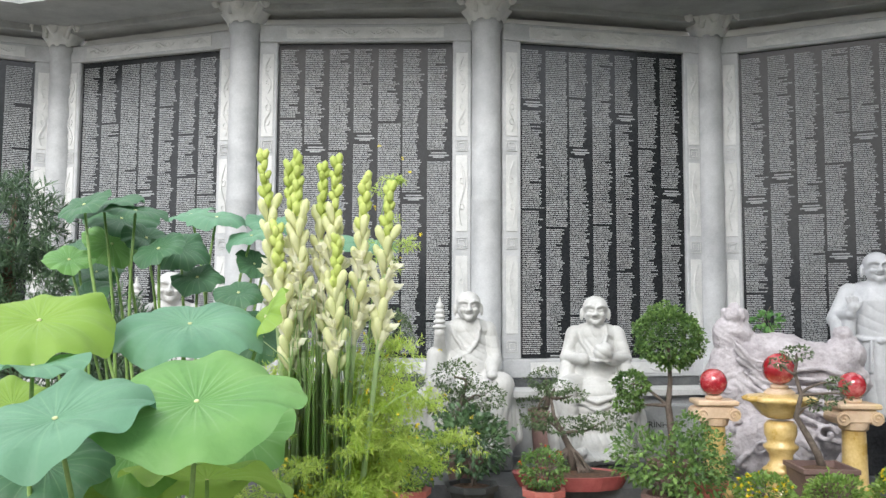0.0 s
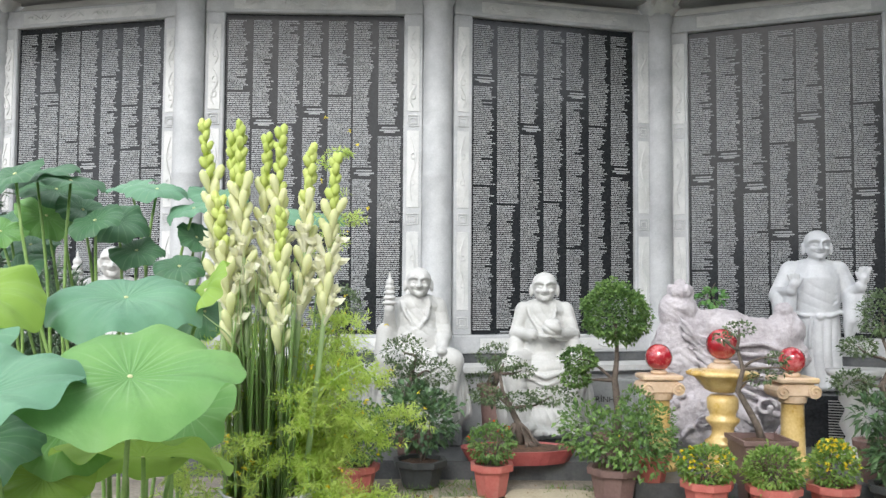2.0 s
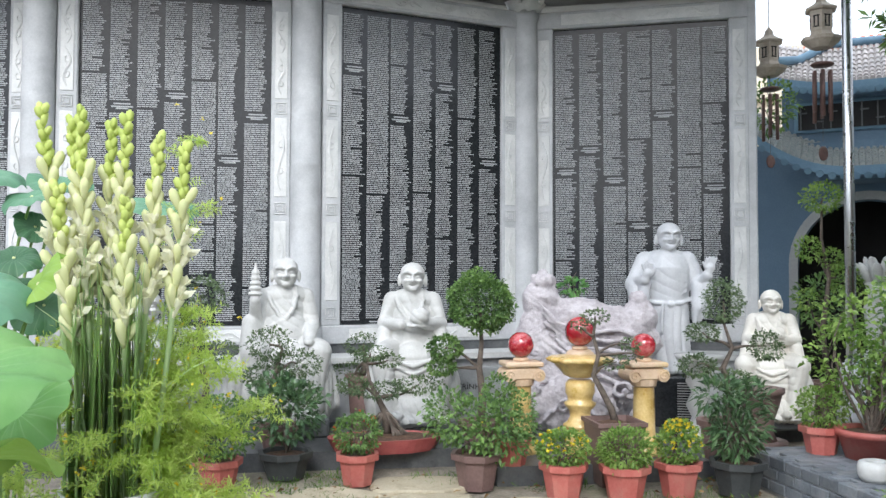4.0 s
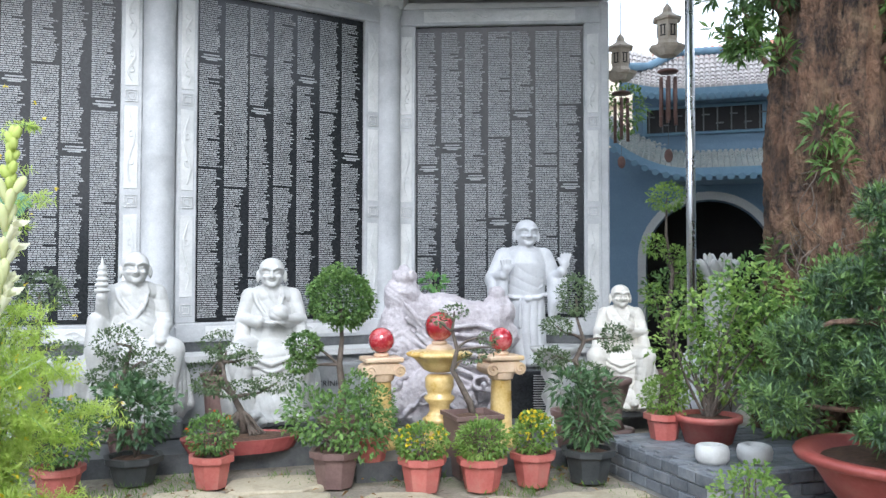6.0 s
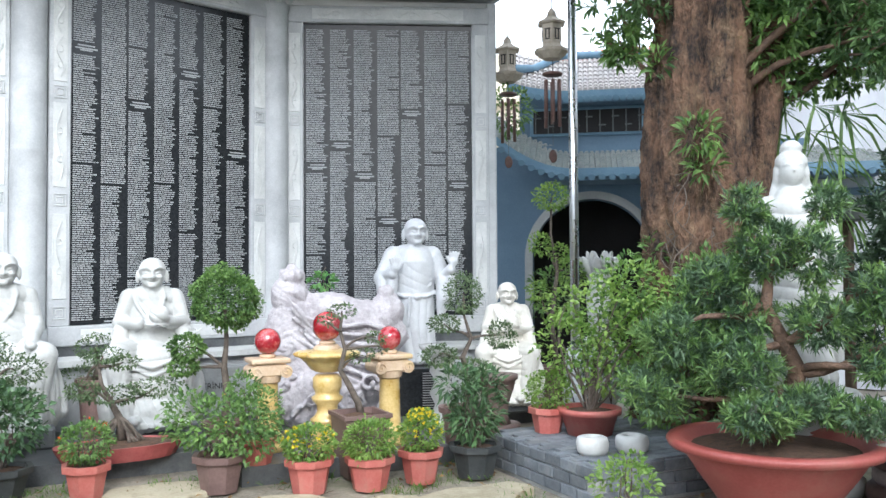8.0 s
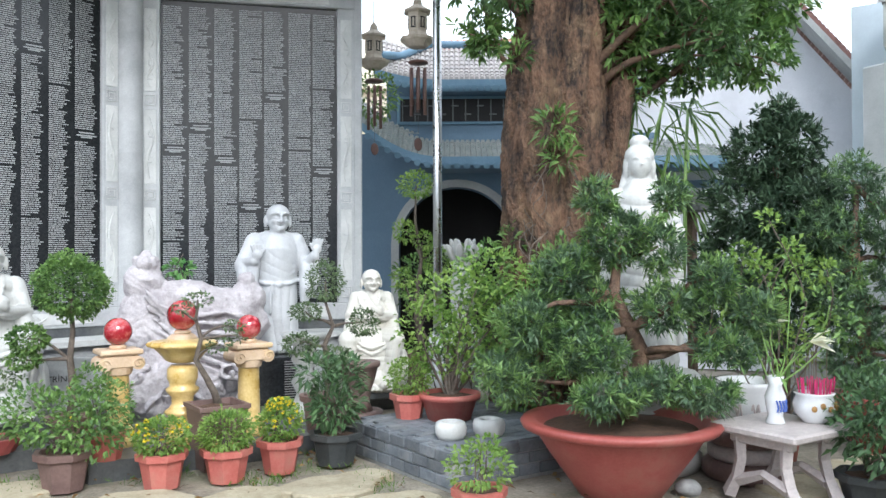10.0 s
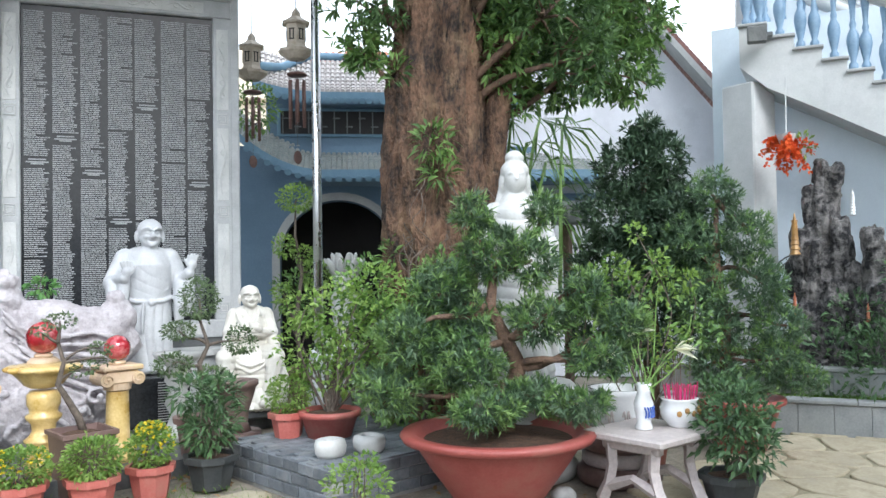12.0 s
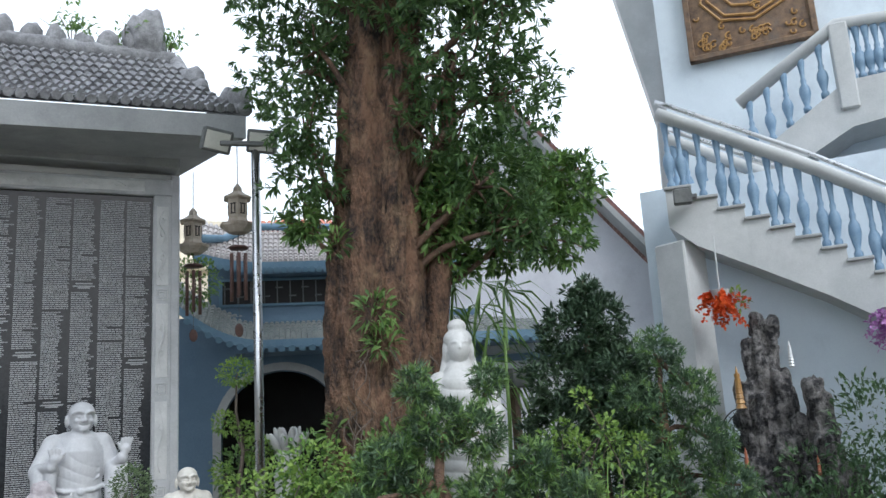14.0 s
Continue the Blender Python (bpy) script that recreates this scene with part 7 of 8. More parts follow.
hanging_lantern(5.38, 7.58, 4.4, 1.0)
hanging_lantern(5.42, 8.6, 4.36, 1.0)


def chime(x, y, top, s):
    t = thing("wind_chime", pose(x, y, top), "red-brown metal wind chime on a ring", "wind chime", "wind chimes")
    part("cord", Geo().tube([(0, 0, 0), (0, 0, 0.35)], 0.004, 5), LAMP_BODY, t)
    part("ring", Geo().lathe([(0.1, -0.015), (0.115, 0), (0.1, 0.015), (0.08, 0.01), (0.08, -0.01)], 20), CHIME, t, smooth=True)
    for k in range(6):
        a = k * math.pi / 3
        l = 0.42 + 0.05 * (k % 3)
        part("pipe", Geo().tube([(0.085 * math.cos(a), 0.085 * math.sin(a), -0.07), (0.085 * math.cos(a), 0.085 * math.sin(a), -0.07 - l)], 0.02, 10), CHIME, t, smooth=True)
    part("clapper", Geo().ball((0, 0, -0.83 * s), (0.055, 0.01, 0.075), 10, 8), CHIME, t, smooth=True)
    part("line", Geo().tube([(0, 0, 0), (0, 0, -0.8)], 0.003, 4), LAMP_BODY, t)


chime(5.4, 7.6, 3.72, 1.1)
chime(5.44, 8.62, 3.7, 1.0)

# white lotus-topped stone lamp behind the bushes
g = Geo().lathe([(0.2, 0), (0.14, 0.15), (0.1, 0.5), (0.12, 0.9), (0.15, 1.25), (0.1, 1.4), (0.15, 1.5)], 20)
for ring, (n, r, h, tilt) in enumerate(((8, 0.12, 0.17, 0.5), (6, 0.07, 0.22, 0.25))):
    for k in range(n):
        a = 2 * math.pi * k / n + ring * 0.3
        c = (math.cos(a), math.sin(a))
        g.ball((c[0] * (r + tilt * h / 2), c[1] * (r + tilt * h / 2), 1.5 + h / 2), (0.035, 0.05, h / 2 + 0.04), 8, 6, m=Matrix.Rotation(a, 3, "Z") @ Matrix.Rotation(tilt, 3, "Y"))
solo("lotus_lamp", g, MARBLE, pose(5.75, 7.25, 0), "white stone pillar topped with an open lotus", "stone lamp", smooth=True)

# ---- low table with vase of lilies and incense bowl ----
t = thing("stone_table", pose(5.1, 3.0, 0, 0, 0, -2), "low pinkish terrazzo table with curved legs", "table")
part("tabletop", Geo().box((0, 0, 0.46), (0.66, 0.62, 0.05), ch=0.012), TABLE, t)
for s in (-1, 1):
    g = Geo()
    g.box((s * 0.2, 0, 0.4), (0.07, 0.44, 0.07), ch=0.012)
    for q in (-1, 1):
        g.tube([(s * 0.2, q * 0.17, 0.4), (s * 0.2, q * 0.16, 0.26), (s * 0.2, q * 0.19, 0.14), (s * 0.2, q * 0.25, 0.02)], [0.045, 0.04, 0.04, 0.05], 4)
    g.tube([(s * 0.2, -0.18, 0.12), (s * 0.2, 0, 0.19), (s * 0.2, 0.18, 0.12)], [0.04, 0.03, 0.04], 4)
    part("leg", g, TABLE, t)
v = thing("flower_vase", pose(5.06, 3.02, 0.486), "white porcelain vase with blue pattern holding yellow lilies", "vase")
part("vase", Geo().lathe([(0.055, 0), (0.06, 0.01), (0.045, 0.05), (0.06, 0.12), (0.065, 0.17), (0.04, 0.24), (0.055, 0.3), (0.045, 0.3), (0.01, 0.2)], 24), PORCELAIN, v, smooth=True)
g = Geo()
for k in range(7):
    a = -2.4 + 0.3 * k
    g.tube([(0.0655 * math.cos(a + 0.1 * math.sin(j)), 0.0655 * math.sin(a + 0.1 * math.sin(j)), 0.08 + 0.018 * j) for j in range(5)], 0.006, 5)
part("blue_pattern", g, COBALT, v, "cobalt blue brush pattern")
lv = Geo()
for k, (x, y, z) in enumerate(((-0.08, 0.1, 0.5), (0.12, -0.16, 0.52), (0.02, 0.04, 0.62), (0.2, -0.25, 0.75), (-0.02, 0.1, 0.85), (0.28, -0.28, 0.6), (0.05, -0.1, 0.95))):
    stems = Geo()
    line = limb(stems, (0, 0, 0.25), (x, y, z), 0.006, 0.004, rng, 0.05, 6, 6)
    part("flower_stem", stems, STEM, v)
    if k < 3:
        lily = Geo()
        lily.leaves(np.repeat([np.array((x, y, z))], 7, 0), sphere_points(rng, 7) * 0.5 + np.array([x * 5, y * 5, 0.2]), 0.16, 0.05, 0.4, 0.15, rng)
        part("lily_bloom", lily, L_PETAL, v, "pale yellow lily bloom")
    else:
        clump_leaves(lv, [((x, y, z), 0.13)], 2500, 0.06, 0.026, rng)
clump_leaves(lv, [((0, 0, 0.38), (0.12, 0.12, 0.14))], 2200, 0.12, 0.025, rng, droop=0.4)
tagged(part("leaves", lv, L_SHRUB, v), kind="stuff")
u = thing("stone_urn", pose(5.46, 3.5, -0.01), "white carved urn on stacked brown stone rings behind the table", "urn")
for z, r, h, ma in ((0.0, 0.31, 0.13, BROWN_POT), (0.13, 0.27, 0.11, TABLE), (0.24, 0.29, 0.12, BROWN_POT)):
    part("ring", Geo().lathe([(r * 0.92, 0), (r, h * 0.25), (r, h * 0.75), (r * 0.9, h)], 28, (0, 0, z)), ma, u, smooth=True)
urn = part("bowl", Geo().lathe([(0.15, 0.36), (0.21, 0.4), (0.235, 0.5), (0.22, 0.6), (0.235, 0.64), (0.235, 0.68), (0.2, 0.68), (0.19, 0.62), (0.01, 0.6)], 30), PORCELAIN, u, smooth=True)
for k in range(5):
    a0 = -2.9 + 0.5 * k
    g = Geo().tube([(0.237 * math.cos(a0 + 0.02 * j), 0.237 * math.sin(a0 + 0.02 * j), 0.5 + 0.045 * math.sin(0.9 * j)) for j in range(14)], 0.007, 5)
    part("relief_scroll", g, TABLE, urn)
b = thing("incense_bowl", pose(5.3, 2.9, 0.486), "painted porcelain incense bowl with burnt joss sticks", "incense bowl")
part("bowl", Geo().lathe([(0.07, 0), (0.075, 0.01), (0.12, 0.06), (0.13, 0.12), (0.11, 0.17), (0.13, 0.19), (0.11, 0.19), (0.01, 0.16)], 26), PORCELAIN, b, smooth=True)
g = Geo()
for k in range(6):
    a = -2.6 + 0.4 * k
    g.ball((0.128 * math.cos(a), 0.128 * math.sin(a), 0.1 + 0.02 * (k % 2)), (0.018, 0.018, 0.02), 8, 6)
part("painted_motif", g, GOLD, b, "ochre painted motif")
g, g2 = Geo(), Geo()
for k in range(46):
    x, y = rng.uniform(-0.09, 0.09, 2)
    h = rng.uniform(0.06, 0.1) if k > 6 else rng.uniform(0.25, 0.38)
    (g if k > 6 else g2).tube([(x, y, 0.16), (x * 1.15, y * 1.15, 0.19 + h)], 0.004 if k > 6 else 0.002, 5)
part("stick_stumps", g, INCENSE, b, "magenta joss stick stumps")
part("joss_sticks", g2, WOOD, b)

# small plants and a pale boulder filling gaps
rng = np.random.default_rng(77)
for x, y, z, r, ma, lab in ((2.86, 7.95, 1.45, 0.13, L_LOTUS, "light green leafy sprig above the carved boulder"), (5.55, 8.8, 3.55, 0.3, L_SHRUB, "green plant hanging by the wall's end"), (4.75, 5.9, 0.75, 0.24, L_OLEANDER, "dark shrub with small white flowers"), (5.6, 7.9, 1.3, 0.3, L_SHRUB, "loose green shrub before the gate wall")):
    t = thing("small_plant", pose(x, y, z - r), lab, "plant", "small plants")
    g = Geo()
    for k in range(6):
        limb(g, (0, 0, -0.4 if z < 3 else 0.1), rng.normal(size=3) * r * 0.4 + np.array([0, 0, r]), 0.007, 0.004, rng, 0.1, 5, 5)
    tagged(part("stem_bundle", g, TWIG, t), kind="stuff")
    tagged(part("foliage", clump_leaves(Geo(), [((0, 0, r), (r, r, r * (0.5 if ma is L_LOTUS else 1)))], 9000 if r < 0.2 else 5000, 0.075, 0.035, rng), ma, t), kind="stuff")
    if "white" in lab:
        g = Geo()
        for k in range(14):
            q = sphere_points(rng, 1)[0] * r
            g.leaves(np.repeat([q + np.array([0, 0, r])], 6, 0), sphere_points(rng, 6), 0.03, 0.02, 0.2, 0, rng)
        tagged(part("flower_dots", g, F_WHITE, t), kind="stuff")
solo("pale_boulder", Geo().ball((0, 0, 0.35), (0.35, 0.3, 0.4), 24, 18, 0.35, 4.0), MARBLE_GREY, pose(5.3, 6.75, 0.1), "pale carved boulder beside the flagpole", "rock", smooth=True)

# ---- blue gatehouse ----
gate = thing("blue_gatehouse", pose(7.2, 9.33, 0, 0, 0, -36.2), "blue-painted temple gatehouse with curved tiled roofs and an arch", "gatehouse")
R, ZC, W0, W1, H = 0.82, 1.72, -2.2, 4.2, 3.3
arc = [(-R, 0.0)] + [(-R * math.cos(a), ZC + R * math.sin(a)) for a in np.linspace(0, math.pi, 25)] + [(R, 0.0)]
g = Geo()
front, back = [(x, 0.0, z) for x, z in arc], [(x, 0.3, z) for x, z in arc]
n = len(arc)
g.add(front + back, [(k, n + k, n + k + 1, k + 1) for k in range(n - 1)])
up = [(x, 0.0, H) for x, z in arc]
g.add(front + up, [(k, k + 1, n + k + 1, n + k) for k in range(1, n - 2)])
for x0, x1 in ((W0, -R), (R, W1)):
    g.box(((x0 + x1) / 2, 0.15, H / 2), (x1 - x0, 0.3, H))
part("front_wall", g, BLUE_WALL, gate)
g = Geo()
for k in range(n - 1):
    (x0, z0), (x1, z1) = arc[k], arc[k + 1]
    o = 1.13
    s0, s1 = (x0 * o, ZC + (z0 - ZC) * o if z0 >= ZC else z0), (x1 * o, ZC + (z1 - ZC) * o if z1 >= ZC else z1)
    g.add([(x0, -0.05, z0), (x1, -0.05, z1), (s1[0], -0.05, s1[1]), (s0[0], -0.05, s0[1]), (x0, 0.02, z0), (x1, 0.02, z1), (s1[0], 0.02, s1[1]), (s0[0], 0.02, s0[1])], [(0, 1, 2, 3), (0, 4, 5, 1), (2, 6, 7, 3)])
part("arch_trim", g, SOFFIT, gate, "grey plaster arch trim")
# back wall, ceiling and sides coloured near-black to hold the hall's shade
part("shade_black_hall", Geo().box((0.5, 1.6, 1.6), (4.4, 0.1, 3.2)), DARK, gate, "hall wall coloured near-black for interior shade")
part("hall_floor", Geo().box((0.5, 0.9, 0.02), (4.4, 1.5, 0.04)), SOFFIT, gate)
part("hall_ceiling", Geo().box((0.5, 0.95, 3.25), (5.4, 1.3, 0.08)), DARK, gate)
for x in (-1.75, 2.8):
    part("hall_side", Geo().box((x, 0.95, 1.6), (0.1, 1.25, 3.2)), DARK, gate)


def eave_z(u, low, lift):
    q = max((-u - 0.2) / 1.15, 0)
    return low + lift * q * q


def curved_roof(low, lift, y0, y1, rise, u0, u1, name, ma):
    deck = Geo()
    us = np.linspace(u0, u1, 40)
    for u in us:
        z = eave_z(u, low, lift)
        for r in range(6):
            q = r / 5
            deck.v.append((u, y0 + (y1 - y0) * q, z + rise * q ** 1.3))
    for k in range(39):
        for r in range(5):
            a = 6 * k + r
            deck.f.append((a, a + 6, a + 7, a + 1))
    roof_ = part(name, deck, ma, gate, "pale grey curved tile roof")
    rows = Geo()
    u = u0
    while u < u1:
        z = eave_z(u, low, lift)
        for r in range(9):
            q0, q1 = r / 9, (r + 1.1) / 9
            rows.tube([(u, y0 + (y1 - y0) * q0, z + rise * q0**1.3 + 0.018), (u, y0 + (y1 - y0) * q1, z + rise * q1**1.3 - 0.004)], [0.034, 0.03], 6)
        u += 0.072
    tagged(part("tiling", rows, ma, roof_), kind="stuff")
    trim = Geo()
    for k in range(39):
        ua, ub = us[k], us[k + 1]
        za, zb = eave_z(ua, low, lift), eave_z(ub, low, lift)
        trim.add([(ua, y0 - 0.01, za - 0.09), (ub, y0 - 0.01, zb - 0.09), (ub, y0 - 0.01, zb + 0.02), (ua, y0 - 0.01, za + 0.02), (ua, y0 + 0.05, za - 0.09), (ub, y0 + 0.05, zb - 0.09)], [(0, 1, 2, 3), (0, 4, 5, 1)])
        um = (ua + ub) / 2
        trim.tube([(um, y0 - 0.012, (za + zb) / 2 - 0.1), (um, y0 + 0.03, (za + zb) / 2 - 0.09)], 0.045, 10)
    part("scalloped_trim", trim, BLUE_TRIM, roof_, "blue scalloped eave trim")
    part("roof_soffit", Geo().box(((max(u0, -0.6) + u1) / 2, (y0 + y1) / 2 + 0.1, low - 0.1), (u1 - max(u0, -0.6), abs(y1 - y0) - 0.1, 0.05)), BLUE_WALL, roof_)


curved_roof(2.86, 0.55, -0.75, 0.15, 0.4, -1.5, 3.6, "lower_roof", ROOF_TILE)
g = Geo().box((0.6, 0.6, 3.6), (3.2, 0.9, 0.9))
part("upper_wall", g, BLUE_WALL, gate)
for x0, x1 in ((-0.85, 0.75), (0.95, 2.1)):
    w = part("lattice_window", Geo().box(((x0 + x1) / 2, 0.14, 3.65), (x1 - x0, 0.05, 0.4), ch=0.01), BLUE_TRIM, gate, "dark lattice vent in a blue frame")
    # solid near-black sheet in place of a shaded opening
    part("opening_shade", Geo().box(((x0 + x1) / 2, 0.108, 3.65), (x1 - x0 - 0.1, 0.02, 0.32)), DARK, w)
    g = Geo()
    for k in range(9):
        x = x0 + 0.08 + (x1 - x0 - 0.16) * k / 8
        g.box((x, 0.092, 3.65), (0.018, 0.02, 0.32))
        g.box((x + 0.03, 0.092, 3.65 + 0.06 * (-1) ** k), (0.1, 0.018, 0.018))
    part("lattice", g, LEDGE, w)
curved_roof(4.0, 0.25, -0.2, 0.75, 0.68, -1.15, 2.6, "upper_roof", SUNLIT_UPPER_TILE)
part("ridge", Geo().tube([(-1.2, -0.1, 4.4), (-0.8, 0.4, 4.5), (-0.4, 0.75, 4.76), (0.6, 0.77, 4.74), (2.6, 0.77, 4.72)], 0.06, 8), BLUE_TRIM, gate, "blue ridge capping", smooth=True)

# ---- buildings beyond ----


def slanted_wall(name, pts, depth, ma, label, category):
    """An upright wall given by its outline seen from the front."""
    a, b = Vector(pts[0]), Vector(pts[1])
    away = Vector((-(b - a).y, (b - a).x, 0)).normalized() * depth
    n = len(pts)
    v = [Vector(p) for p in pts] + [Vector(p) + away for p in pts]
    g = Geo().add(v, [tuple(range(n)), tuple(range(2 * n - 1, n - 1, -1))] + [(k, n + k, n + (k + 1) % n, (k + 1) % n) for k in range(n)])
    return solo(name, g, ma, pose(0, 0, 0), label, category)


house = thing("white_house", pose(0, 0, 0), "whitewashed gabled house with a dark red tiled verge", "house")
A, B = Vector((8.3, 9.3, 0)), Vector((11.15, 5.35, 0))
g = Geo()
out = [(A, 0), (B, 0), (B, 3.25), (A.lerp(B, 0.52), 6.2), (A, 4.6)]
aw = Vector((0.55, 0.4, 0)) * 0.4
v = [Vector((p.x, p.y, z)) for p, z in out]
g.add(v + [p + aw for p in v], [(0, 1, 2, 3, 4), (9, 8, 7, 6, 5)] + [(k, 5 + k, 5 + (k + 1) % 5, (k + 1) % 5) for k in range(5)])
part("gable_wall", g, HOUSE_WALL, house)
n_ = Vector((-0.81, -0.585, 0))
g = Geo()
e0, e1 = Vector((B.x, B.y, 3.25)) + Vector((0.16, -0.22, -0.25)), Vector((*A.lerp(B, 0.52).xy, 6.25))
g.add([e0, e0 + n_ * 0.5, e1 + n_ * 0.5, e1, e0 + Vector((0, 0, 0.12)), e0 + n_ * 0.5 + Vector((0, 0, 0.12)), e1 + n_ * 0.5 + Vector((0, 0, 0.12)), e1 + Vector((0, 0, 0.12))], [(0, 1, 2, 3), (4, 7, 6, 5), (1, 5, 6, 2), (0, 4, 5, 1)])
part("verge_board", g, SOFFIT, house, "weathered grey verge board")
g = Geo()
for k in range(58):
    p = (e0 + n_ * 0.45).lerp(e1 + n_ * 0.45, k / 57) + Vector((0, 0, 0.15))
    g.tube([p, p - n_ * 1.5], 0.06, 7)
tagged(part("roof_tiles", g, DARK_TILE, house, "dark red roof tiles"), kind="stuff")
g = Geo()
c = A.lerp(B, 0.45) + n_ * 0.06
g.box((c.x, c.y, 2.55), (3.6, 0.12, 0.1), math.atan2((B - A).y, (B - A).x), 0.01)
part("string_course", g, BLUE_WALL, house, "blue-grey string course")

solo("cream_building", Geo().box((0, 0, 3.2), (9, 3, 6.4)).box((0, -1.55, 5.4), (9.2, 0.3, 0.25), ch=0.02).box((0, -1.55, 4.6), (9.2, 0.2, 0.12), ch=0.02), CREAM_WALL, pose(9.6, 17.5, 0, 0, 0, -28), "cream multi-storey building behind the gatehouse", "building")
t = thing("red_roof_house", pose(11.2, 12.6, 0, 0, 0, -40), "house with a red tiled roof behind the gatehouse", "house")
part("wall", Geo().box((0, 0, 2.4), (4, 2.4, 4.8)), CREAM_WALL, t)
g = Geo()
for k in range(34):
    x = -2.2 + 4.4 * k / 33
    for r in range(6):
        g.tube([(x, -1.5 + 0.25 * r, 4.75 + 0.2 * r), (x, -1.23 + 0.25 * r, 4.94 + 0.2 * r)], [0.075, 0.06], 6)
tagged(part("roof_tiles", g, RED_TILE, t), kind="stuff")
solo("ochre_building", Geo().box((0, 0, 2.2), (3, 2, 4.4)).box((0, -1.0, 4.4), (3.2, 0.3, 0.2), ch=0.02), CREAM_WALL, pose(15.2, 7.4, 0, 0, 0, -65), "cream building seen between house and stair", "building")

# ---- main hall with the curved stair ----
hall = thing("temple_hall", pose(0, 0, 0), "pale blue temple hall with a bronze relief on its wall", "building")
HA, HB = Vector((11.05, 5.15, 0)), Vector((12.75, 0.5, 0))
ang = math.atan2((HB - HA).y, (HB - HA).x)
mid = (HA + HB) / 2 + Vector((0.16, 0.06, 0))
part("wall", Geo().box((mid.x, mid.y, 5.0), ((HB - HA).length, 0.3, 10.0), ang), PALE_WALL, hall)
g = Geo()
wing = [(11.5, 5.75, 0), (12.2, 4.6, 0), (12.2, 4.6, 9.6), (11.25, 6.2, 9.6), (11.6, 5.6, 6.05)]
part("side_wing", slanted_wall("side_wing", wing, 0.3, STAIR, "", "").data, STAIR, hall)
bpy.data.objects.remove(bpy.data.objects["side_wing"])
rel = thing("bronze_relief", pose(11.49, 3.95, 6.55, 0, 0, math.degrees(ang)), "large bronze relief panel with dragons and scrolls", "relief")
part("panel", Geo().box((0, -0.03, 1.05), (1.72, 0.08, 2.1), ch=0.01), BRONZE, rel)
g = Geo()
for z in (0.04, 2.06):
    g.box((0, -0.09, z), (1.72, 0.06, 0.08), ch=0.01)
for x in (-0.82, 0.82):
    g.box((x, -0.09, 1.05), (0.08, 0.06, 2.1), ch=0.01)
part("border", g, BRONZE, rel)
g = Geo()
for r in (0.26, 0.42, 0.5):
    g.tube([(r * 1.25 * math.cos(a), -0.08, 0.95 + r * math.sin(a)) for a in np.linspace(0.2, 6.4, 9)], 0.022, 6)
rr = random.Random(4)
for k in range(46):
    x, z = rr.uniform(-0.7, 0.7), rr.choice((rr.uniform(0.12, 0.36), rr.uniform(0.4, 1.9)))
    g.tube([(x + 0.07 * math.cos(a) * (1 - a / 9), -0.08, z + 0.07 * math.sin(a) * (1 - a / 9)) for a in np.linspace(rr.random() * 3, 7, 10)], 0.014, 5)
part("scrolls", g, GOLD, rel, "gilded scrollwork")

RAIL = [(8.98, 4.27, 5.16), (9.32, 3.52, 4.69), (9.56, 2.84, 4.25), (9.75, 2.18, 3.77), (9.9, 1.4, 3.2), (9.98, 0.6, 2.6)]


stair = thing("curved_stair", pose(0, 0, 0), "curved grey concrete stair with blue turned balusters", "stair")
AWAY = Vector((0.93, 0.37, 0))
steps = 15
g = Geo()
low = lambda q: along(RAIL, q).z - 1.42 - 0.12 * (1 - q) + (0.1 if q < 0.06 else 0)
tops = []
for k in range(steps):
    g = Geo()
    q0, q1 = k / steps, (k + 1) / steps
    a, b = along(RAIL, q0), along(RAIL, q1)
    z = (a.z + b.z) / 2 - 0.92
    tops.append((a, b, z))
    for s0, s1 in ((-0.03, 1.15),):
        v = []
        for p, q in ((a, q0), (b, q1)):
            for s in (s0, s1):
                v += [Vector((p.x, p.y, low(q))) + AWAY * s, Vector((p.x, p.y, z)) + AWAY * s]
        g.add(v, [(0, 1, 5, 4), (2, 6, 7, 3), (1, 3, 7, 5), (0, 4, 6, 2), (0, 2, 3, 1), (4, 5, 7, 6)])
    part("step", g, STAIR, stair)
step_mesh = Geo()
for a, b, z in tops:
    d = (b - a)
    p = (a + b) / 2
    step_mesh = Geo().box((0, 0, 0), (d.xy.length + 0.03, 0.1, 0.035), ch=0.008)
    part("step_nosing", step_mesh, SOFFIT, stair, m=Matrix.Translation((p.x - 0.02, p.y - 0.01, z + 0.01)) @ Matrix.Rotation(math.atan2(d.y, d.x), 4, "Z"))
for off_, nm in ((0.02, "handrail"), (1.05, "inner_handrail")):
    line = [along(RAIL, q) + AWAY * off_ for q in np.linspace(0, 1, 20)]
    part(nm, Geo().tube([p - Vector((0, 0, 0.05)) for p in line], 0.1, 8, 0.75), STAIR, stair, smooth=True)
    part("steel_rail", Geo().tube([p + Vector((0, 0, 0.11)) for p in line], 0.028, 8), STEEL, stair, smooth=True)
BAL = Geo().lathe([(0.06, 0), (0.06, 0.06), (0.035, 0.09), (0.06, 0.17), (0.085, 0.27), (0.075, 0.34), (0.035, 0.4), (0.045, 0.44), (0.03, 0.48), (0.04, 0.6), (0.055, 0.68), (0.06, 0.74)], 12).mesh("baluster", True)
